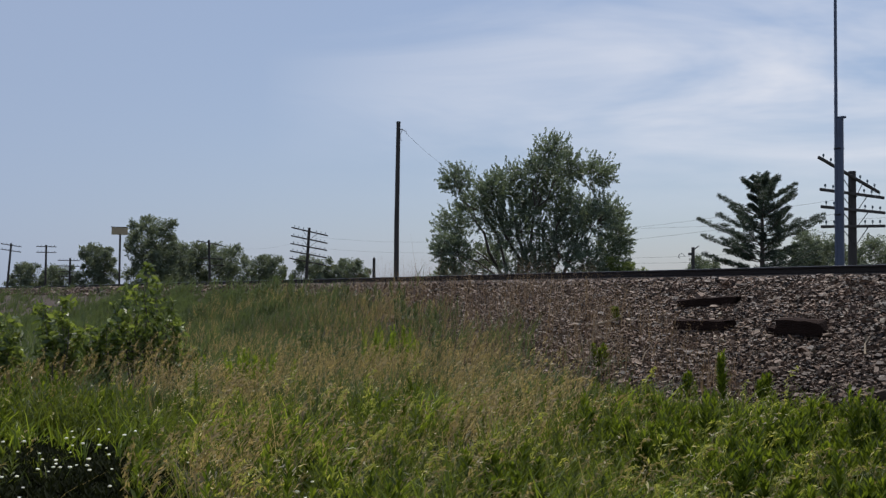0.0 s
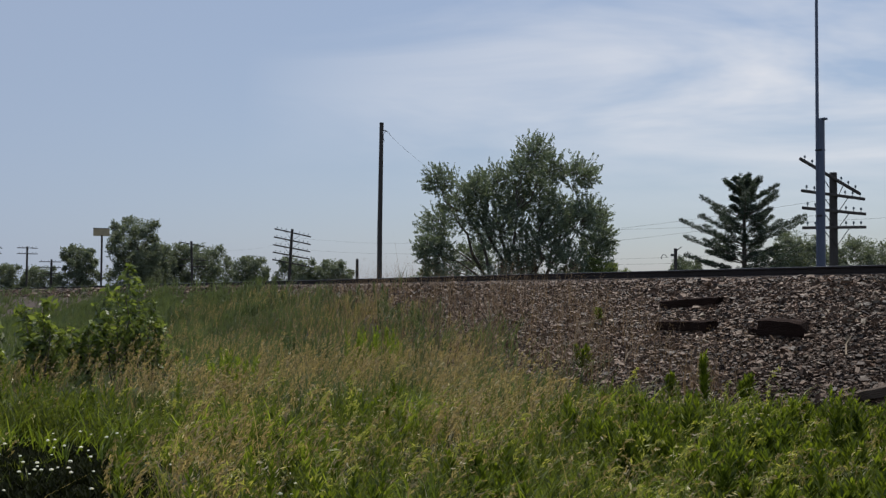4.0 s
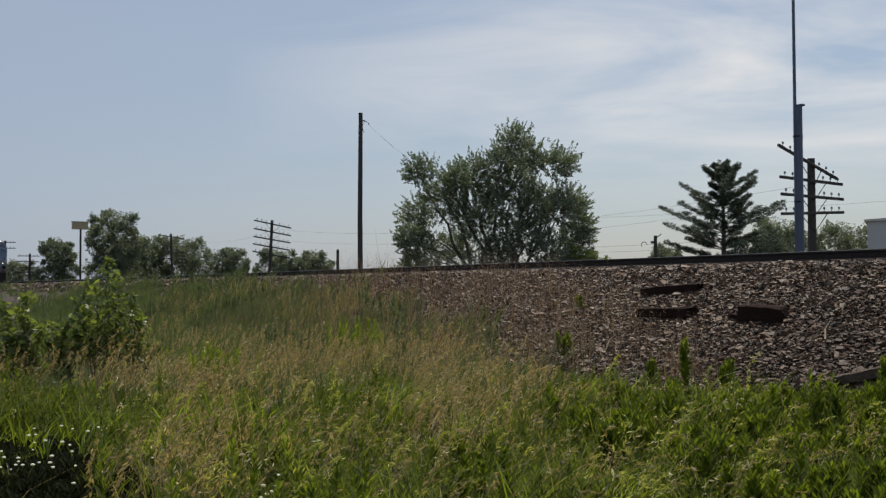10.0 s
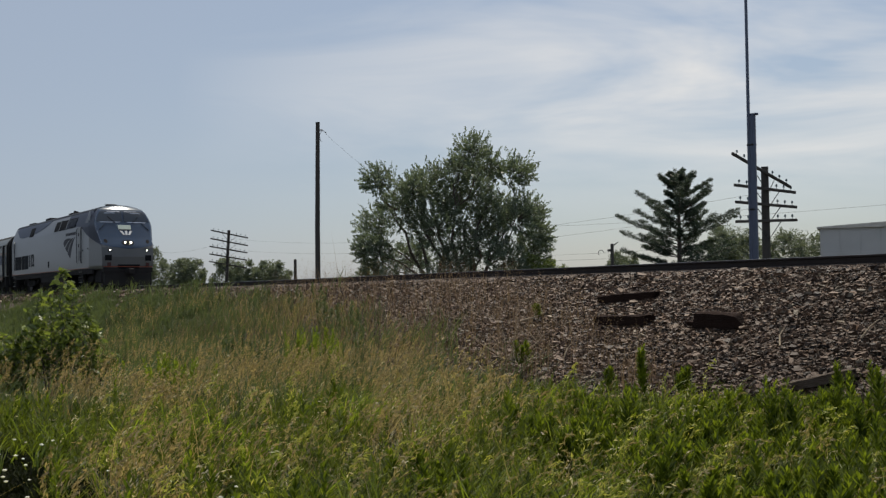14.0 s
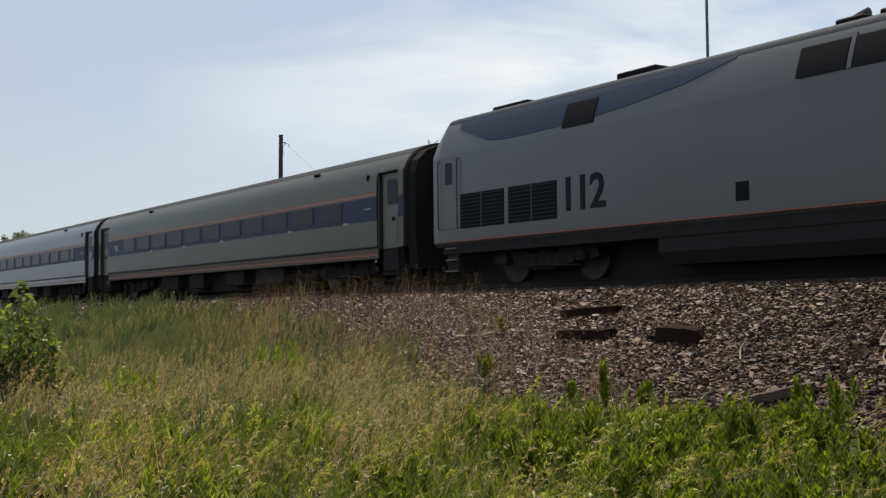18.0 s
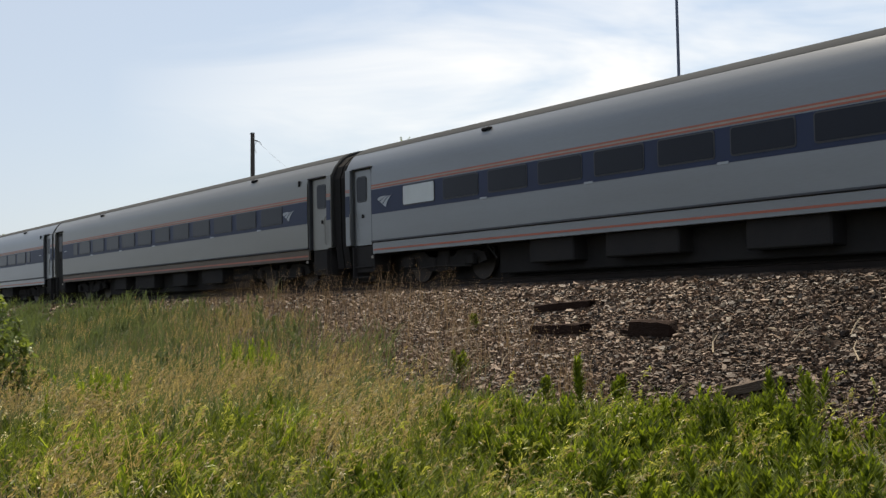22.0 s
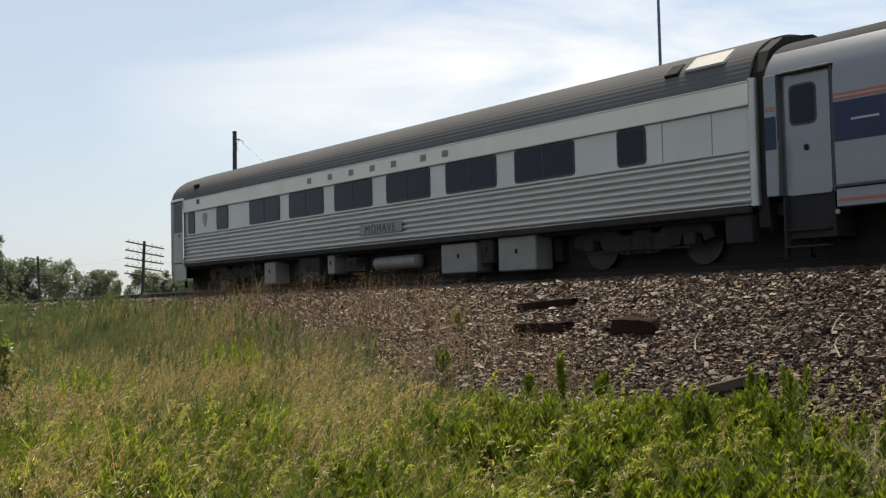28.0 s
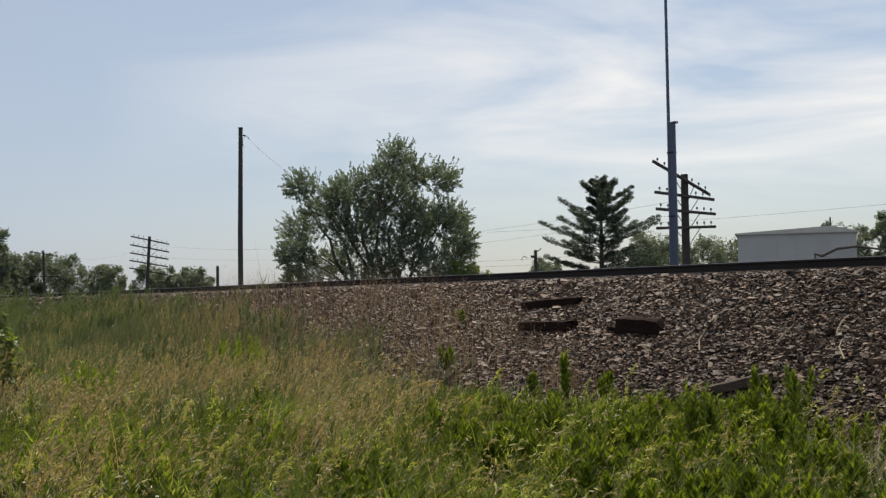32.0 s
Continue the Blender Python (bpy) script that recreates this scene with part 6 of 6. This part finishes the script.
def tufts(name, x, y, r, count, h0, h1, bend, width, seed, spread=0.06, segs=4):
    """Tufts of grass: count blades from one root that lean much the same way."""
    q = np.random.default_rng(seed)
    n = len(x)
    th = q.uniform(h0, h1, n) * (0.5 + 0.85 * patch(x * 1.7, y * 1.7, seed % 7)) * np.interp(np.hypot(x, y), [3.4, 7.0], [0.65, 1.0])
    ta = q.uniform(0, 2 * math.pi, n)
    rep = lambda v: np.repeat(v, count)
    m = n * count
    xx, yy = rep(x) + q.normal(0, spread, m), rep(y) + q.normal(0, spread, m)
    hh = rep(th) * q.uniform(0.55, 1.1, m)
    lean = q.uniform(0.5, 1.3, m) * bend
    a = rep(ta) + q.normal(0, 0.8, m)
    lx, ly = (np.cos(a) * 0.8 + 0.22) * lean, (np.sin(a) * 0.8 + 0.28) * lean
    f = q.uniform(0, math.pi, m)
    ww = width * (0.7 + 0.6 * q.random(m)) * (1 + 0.05 * rep(r))
    z0 = ground_z(xx, yy) - 0.03
    vs = []
    for i in range(segs + 1):
        t = i / segs
        cx, cy = xx + lx * hh * t ** 2, yy + ly * hh * t ** 2
        cz = z0 + hh * (t - 0.35 * lean * t ** 3)
        k = (1 - t ** 1.7) * 0.5 + 0.03
        vs += [np.stack([cx - np.cos(f) * ww * k, cy - np.sin(f) * ww * k, cz], -1), np.stack([cx + np.cos(f) * ww * k, cy + np.sin(f) * ww * k, cz], -1)]
    v = np.stack(vs, 1).reshape(-1, 3)
    c = 2 * (segs + 1)
    qd = np.array([[2 * i, 2 * i + 1, 2 * i + 3, 2 * i + 2] for i in range(segs)])
    faces = (qd[None] + c * np.arange(m)[:, None, None]).reshape(-1, 4)
    tip = np.stack([xx + lx * hh, yy + ly * hh, z0 + hh * (1 - 0.35 * lean)], -1)
    return mesh_of(name, v, faces), tip


def plumes(name, tips, n_each, length, size, seed, nod=1.0, loose=0.062):
    """Seed heads: an axis that nods under the wind, more or less, with spikelets along it."""
    q = np.random.default_rng(seed)
    n = len(tips)
    a = q.normal(0.85, 0.8, n)
    d = np.stack([np.cos(a), np.sin(a), np.zeros(n)], -1)
    ln = length * q.uniform(0.6, 1.3, n)
    t = np.linspace(0, 1, n_each)[None] + q.uniform(-0.04, 0.04, (n, n_each))
    t = np.clip(t, 0, 1)
    p = tips[:, None] + d[:, None] * ((0.12 + 0.36 * t * nod) * t * ln[:, None])[..., None]
    p[..., 2] += (0.95 * t - 0.42 * nod * t ** 2.6) * ln[:, None]
    p += q.normal(0, 1, p.shape) * (loose * ln[:, None] * (1.1 - 0.7 * t))[..., None]
    p = p.reshape(-1, 3)
    m = len(p)
    tt = t.reshape(-1)
    ax = np.repeat(d, n_each, 0) * 0.5 + q.normal(size=(m, 3)) * 0.32
    ax[:, 2] += 0.9 - 0.9 * nod * tt
    ax /= np.linalg.norm(ax, axis=1)[:, None]
    b = np.cross(ax, q.normal(size=(m, 3)))
    b /= np.linalg.norm(b, axis=1)[:, None]
    s = size * q.uniform(0.7, 1.4, m)[:, None]
    v = np.stack([p - ax * s, p + b * s * 0.24, p + ax * s, p - b * s * 0.24], 1).reshape(-1, 3)
    return mesh_of(name, v, np.arange(4)[None] + 4 * np.arange(m)[:, None])


g = np.random.default_rng(99)
def bearing(x, y):
    return np.degrees(np.arctan2(-x, y))


def ripe(x, y):
    """Where the ripe grass stands: a belt along the foot of the bank and two clumps before it."""
    r, b = np.hypot(x, y), bearing(x, y)
    belt = np.exp(-((r - 17.2) / 3.5) ** 4) * np.clip((b - 57) / 4, 0, 1)
    clump = 1.3 * np.exp(-((r - 12.0) / 1.9) ** 2 - ((b - 59.6) / 3.6) ** 2)
    near = np.exp(-((r - 8.4) / 1.5) ** 2 - ((b - 72.8) / 4.2) ** 2)
    rows = np.clip((patch(x * 1.3, y * 1.3, 4.0) - 0.28) * 2.4, 0.1, 1.4)
    return np.clip(belt * (0.08 + 0.72 * rows) + clump * (0.7 + 0.3 * rows) + near * (0.42 + 0.4 * rows), 0, 1)


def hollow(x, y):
    """A hollow whose shade is put into the colour of its low plants."""
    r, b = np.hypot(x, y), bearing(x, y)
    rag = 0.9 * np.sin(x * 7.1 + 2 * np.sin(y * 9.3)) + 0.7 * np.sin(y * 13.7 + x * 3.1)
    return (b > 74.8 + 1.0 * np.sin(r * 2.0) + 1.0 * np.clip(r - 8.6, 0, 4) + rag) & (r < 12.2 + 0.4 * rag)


def pick(x, y, chance):
    k = (g.random(len(x)) < chance) & (~hollow(x, y) | (g.random(len(x)) < 0.08))
    return x[k], y[k], np.hypot(x, y)[k]


# green grass in tufts, with gaps between them
x, y, r, b = spots(4600, 3.4, 17.0, 101, 0.8)
x, y, r = pick(x, y, (1 - 0.6 * ripe(x, y)) * np.clip(1.7 * patch(x * 1.5, y * 1.5, 0.3) - 0.25, 0.05, 1) * np.where(bearing(x, y) < 52, np.where(np.hypot(x, y) > 9, 0.3, 0.5), 1.0))
stuff("green_grass", tufts("green_grass", x, y, r, 20, 0.34, 0.64, 0.75, 0.0095, 102, 0.09)[0], M["grass"], "tall green grass in tufts on the verge", "grass")
x, y, r, b = spots(2400, 3.4, 15.0, 131, 0.8, 36, VIEW1)
x, y, r = pick(x, y, (1 - 0.5 * ripe(x, y)) * np.clip(2.6 * patch(x * 1.2, y * 1.2, 2.2) - 0.8, 0, 1) * np.where((bearing(x, y) > 66) & (np.hypot(x, y) < 10), 0.35, 1.0))
stuff("bright_grass", tufts("bright_grass", x, y, r, 15, 0.38, 0.68, 0.75, 0.0105, 132, 0.08)[0], M["lime"], "bright yellow-green grass blades in the sun", "grass")
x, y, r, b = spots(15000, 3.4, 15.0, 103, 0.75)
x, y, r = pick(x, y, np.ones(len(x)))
stuff("undergrowth", blades("undergrowth", x, y, g.uniform(0.10, 0.26, len(x)), 0.011 + 0.0007 * r, g.uniform(0.2, 0.8, len(x)), 104)[0], M["deep"], "short green undergrowth, coloured dark for the shade between the tufts", "grass")
x, y, r, b = spots(2600, 14.0, 70.0, 105, 1.15, 50, 94)
stuff("far_grass", tufts("far_grass", x, y, r * 0.6, 14, 0.5, 0.85, 0.6, 0.011, 106, 0.22, 3)[0], M["bankg"], "tall green grass along the foot of the bank", "grass")
x = np.concatenate([-15 - 47 * g.random(5200) ** 1.3, g.uniform(-150, -60, 1000)])
y = g.uniform(8.6, np.maximum(8.8, edge_y(x) + 0.45 + g.normal(0, 0.5, len(x))))
y = np.where((x > -21) & (g.random(len(x)) < 0.5), y - 1.2, y)
keep = (x < -27) | (g.random(len(x)) < np.clip((13.0 - y) / 1.6, 0.12, 1))
keep &= g.random(len(x)) < np.clip((bearing(x, y) - 63.5) / 6, 0.22, 1) * (0.35 + 0.9 * patch(x * 1.1, y * 1.6, 3.3))
x, y = x[keep], y[keep]
stuff("bank_grass", tufts("bank_grass", x, y, np.hypot(x, y) * 0.5, 11, 0.42, 0.74, 0.55, 0.012, 160, 0.14, 2)[0], M["bankg"], "soft dark green grass climbing the bank", "grass")
x = -17 - 26 * g.random(420)
y = g.uniform(8.6, np.maximum(8.8, edge_y(x) + 0.2))
keep = (patch(x * 1.2, y * 1.5, 0.8) > 0.5) & (bearing(x, y) > 62)
x, y = x[keep], y[keep]
stuff("bank_herbs", leafy("bank_herbs", x, y, g.uniform(0.4, 0.8, len(x)), 46, 0.13, 163), M["bankg"], "soft dark green herbs in mounds on the bank", "weed")
x = np.concatenate([g.normal(-19.0, 0.4, 30), g.normal(-15.6, 0.3, 20), g.normal(-8.3, 0.3, 16)])
y = np.concatenate([g.normal(9.05, 0.3, 30), g.normal(5.2, 0.25, 20), g.normal(3.4, 0.22, 16)])
tall = np.repeat([1.02, 0.78, 0.52], [30, 20, 16])
stuff("lime_herbs", leafy("lime_herbs", x, y, tall * g.uniform(0.7, 1.05, len(x)), 50, 0.10, 164), M["lime"], "bright yellow-green herbs in small clumps among the grass", "weed")
x = -17 - 24 * g.random(760) ** 1.1
y = g.uniform(7.6, edge_y(x) - 0.2)
keep = g.random(len(x)) < patch(x * 0.7, y, 1.6)
me, tips = tufts("bank_stems", x[keep], y[keep], np.hypot(x, y)[keep] * 0.5, 6, 0.5, 0.75, 0.5, 0.007, 161, 0.16, 3)
stuff("bank_stems", me, M["tan"], "ripe stems among the grass on the bank", "grass")
stuff("bank_heads", plumes("bank_heads", tips, 12, 0.22, 0.02, 162, 0.3, 0.05), M["tan"], "tan seed heads above the grass on the bank", "grass")

# creepers added to fill the hollow with the colour of shade
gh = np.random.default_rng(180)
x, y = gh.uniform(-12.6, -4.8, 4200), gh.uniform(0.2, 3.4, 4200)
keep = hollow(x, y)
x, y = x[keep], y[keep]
stuff("dark_creepers", leafy("dark_creepers", x, y, gh.uniform(0.03, 0.13, len(x)), 14, 0.09, 181), M["creeper"], "low creeping plants coloured near black as the hollow's shade", "weed")

# ripe grass with nodding seed heads
x, y, r, b = spots(3800, 4.2, 24.0, 107, 0.9, 45, 94)
x, y, r = pick(x, y, 0.6 * ripe(x, y) ** 1.3)
me, tips = tufts("ripe_grass", x, y, r, 8, 0.62, 0.92, 0.62, 0.0055, 108, 0.10)
stuff("ripe_grass", me, M["tan"], "ripe tan grass stems", "grass")
stuff("seed_heads", plumes("seed_heads", tips, 19, 0.25, 0.021, 109, 0.6, 0.06), M["tan"], "nodding feathery tan seed heads of ripe grass", "grass")
x, y, r, b = spots(430, 3.6, 12.0, 110, 0.8, 28, 92)
x, y, r = pick(x, y, 0.9)
me, tips = tufts("scattered_stems", x, y, r, 3, 0.55, 0.82, 0.8, 0.006, 111, 0.05)
stuff("scattered_stems", me, M["brome"], "scattered ripe stems among the green grass", "grass")
stuff("scattered_heads", plumes("scattered_heads", tips, 18, 0.22, 0.018, 112, 1.1, 0.045), M["brome"], "pale glinting seed heads among the green grass", "grass")
x, y, r, b = spots(105, 5.0, 13.0, 117, 0.9, 34, 80)
keep = ~hollow(x, y)
x, y, r = x[keep], y[keep], r[keep]
me, tips = tufts("green_stems", x, y, r, 2, 0.6, 0.85, 0.6, 0.007, 118, 0.05)
stuff("green_stems", me, M["lime"], "long yellow-green grass stems", "grass")
stuff("green_heads", plumes("green_heads", tips, 34, 0.26, 0.018, 119), M["head"], "yellow-green arching seed heads", "grass")

# leafy weeds beside the ballast, in clumps of upright stalks
x, y, r, b = spots(205, 8.2, 13.4, 113, 0.9, 27, 57, 0.2)
keep = g.random(len(x)) < np.clip((57 - b) / 6, 0, 1) * (1 - 0.9 * ripe(x, y)) * np.clip(0.2 + 1.0 * patch(x * 1.3, y * 1.3, 5.0), 0, 1)
x, y = np.repeat(x[keep], 5), np.repeat(y[keep], 5)
ch = np.repeat(g.uniform(0.42, 0.90, keep.sum()), 5) * np.interp(np.hypot(x, y), [4, 7.6, 10.3, 11.8, 13.5], [0.5, 0.62, 0.95, 0.68, 0.42])
x, y = x + g.normal(0, 0.10, len(x)), y + g.normal(0, 0.10, len(x))
nx2, ny2, _, nb2 = spots(75, 5.6, 8.4, 125, 0.9, 30, 60, 0.2)
keep = patch(nx2 * 1.5, ny2 * 1.5, 1.0) > 0.38
nx2, ny2 = np.repeat(nx2[keep], 6), np.repeat(ny2[keep], 6)
x, y = np.concatenate([x, nx2 + g.normal(0, 0.09, len(nx2))]), np.concatenate([y, ny2 + g.normal(0, 0.09, len(ny2))])
ch = np.concatenate([ch, g.uniform(0.34, 0.56, len(nx2))])
stuff("leafy_weeds", leafy("leafy_weeds", x, y, ch * g.uniform(0.72, 1.05, len(x)), 54, 0.108, 114), M["weed"], "green narrow-leaved weeds on upright stalks in dense clumps", "weed")
x, y, r, b = spots(500, 6.0, 17.0, 115, 0.9, 50, 84)
keep = (patch(x, y, 6.0) > 0.66) & ~hollow(x, y) & (ripe(x, y) < 0.3)
x, y = x[keep], y[keep]
stuff("mixed_weeds", leafy("mixed_weeds", x, y, g.uniform(0.4, 0.75, len(x)), 40, 0.10, 116), M["weed"], "scattered leafy green weeds in the grass", "weed")
x, y, r, b = spots(2300, 4.6, 15.0, 171, 0.85, 40, 88)
x, y, r = pick(x, y, (0.25 + 0.75 * patch(x * 1.9, y * 1.9, 2.6)) * (1 - 0.85 * ripe(x, y)))
stuff("leafy_herbs", leafy("leafy_herbs", x, y, g.uniform(0.26, 0.56, len(x)) * np.interp(r, [4.6, 8], [0.6, 1.0]), 30, 0.085, 172), M["grass"], "low leafy green herbs tangled in the grass", "weed")
x, y, r, b = spots(900, 4.6, 16.0, 173, 0.85, 32, 88)
x, y, r = pick(x, y, 0.15 + 0.85 * np.clip(ripe(x, y) + patch(x * 2.1, y * 2.1, 3.1) - 0.5, 0, 1))
me, tips = tufts("glint_stems", x, y, r, 2, 0.5, 0.74, 0.7, 0.005, 174, 0.06)
stuff("glint_stems", me, M["brome"], "thin straw-coloured stems in the sun", "grass")
stuff("glint_heads", plumes("glint_heads", tips, 7, 0.17, 0.017, 175, 1.0, 0.07), M["husk"], "pale husks with the sun's glints put into their colour", "grass")
for k, (x, y, h, n) in enumerate(((-10.5, 9.42, 0.98, 3), (-17.4, 13.05, 0.30, 2), (-7.3, 9.6, 0.85, 4), (-8.0, 9.9, 0.8, 3), (-12.3, 10.4, 0.5, 2), (-11.3, 10.75, 0.42, 3), (-15.4, 11.2, 0.5, 3))):
    gw = np.random.default_rng(300 + k)
    w = part("tall_weed", leafy("tall_weed", x + gw.normal(0, 0.05, n), y + gw.normal(0, 0.05, n), h * gw.uniform(0.8, 1.0, n), 70, 0.12, 300 + k), M["weed"])
    tagged(w, "single tall leafy green weed above its neighbours", "weed", "single weeds", "stuff")

# dead stalks in front of the ballast
x, y = [], []
gs = np.random.default_rng(120)
for _ in range(6200):
    px, py = -11.5 - 20.5 * gs.random(), gs.uniform(10.2, 15.0)
    lim = np.interp(px, [-32, -22, -17, -13.5, -11.5], [15.0, 14.8, 13.4, 11.7, 11.0])
    if py < lim and gs.random() < 0.5 + 0.3 * math.sin(px * 2.1) * math.sin(py * 2.7):
        x.append(px), y.append(py)
x, y = np.array(x), np.array(y)
me, tips = blades("dead_stalks", x, y, gs.uniform(0.3, 0.95, len(x)), np.full(len(x), 0.0075), gs.uniform(0.05, 0.4, len(x)), 121)
stuff("dead_stalks", me, M["straw"], "thin dry reddish-brown stalks on the edge of the ballast", "grass")
stuff("dead_heads", heads("dead_heads", tips, 11, 0.26, 0.012, 122), M["straw"], "wispy dry seed heads over the ballast", "grass")
x = np.array([-23.6, -23.3, -23.15, -22.7, -22.2, -20.4, -18.8])
y = np.array([12.0, 12.25, 12.1, 12.3, 12.4, 12.6, 12.4])
me, tips = blades("tall_stalks", x, y, np.array([2.5, 2.1, 2.3, 1.6, 1.4, 1.2, 1.1]), np.full(7, 0.012), np.full(7, 0.10), 123)
stuff("tall_stalks", me, M["straw"], "very tall bare dry stalks rising above the rail", "grass")

# shrubs: stems that fan out, with twigs and broad leaves along them
for x, y, h, w, n, sd, lab in ((-18.46, 4.47, 2.0, 1.15, 12, 131, "leafy green sapling with large backlit leaves"), (-18.7, 5.0, 1.15, 0.8, 6, 132, "low leafy shrub at the foot of the sapling"), (-17.7, 3.05, 1.5, 0.9, 9, 133, "dark green shrub in the tall grass"),
                               (-17.9, 2.2, 1.25, 1.1, 9, 134, "dark green shrub in the tall grass"), (-18.3, 3.8, 1.1, 0.9, 8, 135, "dark green shrub in the tall grass"), (-17.2, 1.6, 1.15, 1.0, 8, 136, "dark green shrub in the tall grass")):
    gg = np.random.default_rng(sd)
    sh = thing("shrub", lab, "shrub", (x, y, float(ground_z(x, y))), "shrubs on the verge")
    cs, rs = [], []
    for i in range(n):
        a, u = i * 2.4, gg.uniform(0.5, 1.0) if i else 1.0
        out = w * 0.5 * gg.uniform(0.5, 1.15) * (1.35 - 0.75 * u)
        e = Vector((math.cos(a) * out, math.sin(a) * out, h * u))
        wood = bmesh.new()
        limb(wood, (math.cos(a) * 0.05, math.sin(a) * 0.05, -0.05), e, 0.016, 0.004, gg, 0.12, 5)
        for k in range(9):
            t = 0.3 + 0.7 * k / 8
            b2 = gg.uniform(0, 6.28)
            q = e * t + Vector((math.cos(b2), math.sin(b2), gg.uniform(0.0, 0.7))) * w * 0.36 * (1.15 - t)
            tube(wood, [e * t, q], [0.005, 0.002], 4)
            cs += [q, e * t]
            rs += [0.10, 0.07]
        part("stem", wood, M["bark"], sh)
    part("foliage", leaves("foliage", cs, rs, int(n * 115), 0.066, sd + 50, 0.9, 0.25), M["bush"], sh)["kind"] = "stuff"

# small white flowers low in the grass
gf2 = np.random.default_rng(140)
pts = []
for cx, cy, s, n in ((-8.3, 1.45, 0.4, 16), (-9.0, 1.75, 0.6, 14), (-9.9, 2.1, 0.5, 9), (-7.0, 2.75, 0.08, 4), (-6.7, 2.55, 0.03, 2)):
    for _ in range(n):
        pts.append((cx + gf2.normal(0, s), cy + gf2.normal(0, s * 0.6), gf2.uniform(0.28, 0.46)))
fl = bmesh.new()
for p in pts:
    bmesh.ops.create_icosphere(fl, subdivisions=1, radius=gf2.uniform(0.011, 0.02), matrix=Matrix.Translation(p) @ Matrix.Diagonal((1, 1, 0.5, 1)))
stuff("white_flowers", finish(fl, "white_flowers"), M["petal"], "small white flower heads low in the grass", "flower")

# single stones that stand out on the bank
one = []
for k in range(4):
    v, f = stones(1, 0, 0.001, 0, 0.001, 0.05, 200 + k)
    v = v - v.mean(0)
    v *= 0.055 / np.abs(v).max()
    one.append(mesh_of("stone", v, f))
gb = np.random.default_rng(150)
for _ in range(220):
    px = -6 - 14 * gb.random() ** 1.3
    py = gb.uniform(max(10.8, float(edge_y(px))), 15.4)
    s = part("stone", one[gb.integers(4)], M["pale"], ballast)
    s.matrix_basis = pose(px, py, float(ground_z(px, py)) + 0.035, *gb.uniform(0, 360, 3)) @ Matrix.Diagonal((*gb.uniform(0.7, 1.25, 3), 1))


def motions():
    """The train runs in from far off, slows down and passes."""
    rows = [(0.0, -348.0), (5.5, -266.6), (11.0, -184.4), (12.0, -169.8), (13.0, -155.2), (13.5, -148.0), (15.5, -119.4), (16.5, -105.5), (17.0, -99.0), (18.0, -86.2)]
    rows += [(t, 11.257 * (t - 25) - 0.1638 * (t - 25) ** 2) for t in np.arange(19.0, 32.5, 1.0)]
    for ob, at in TRAIN:
        walk(ob, [(float(t), pose(x + at, YC, ZR)) for t, x in rows])


motions()
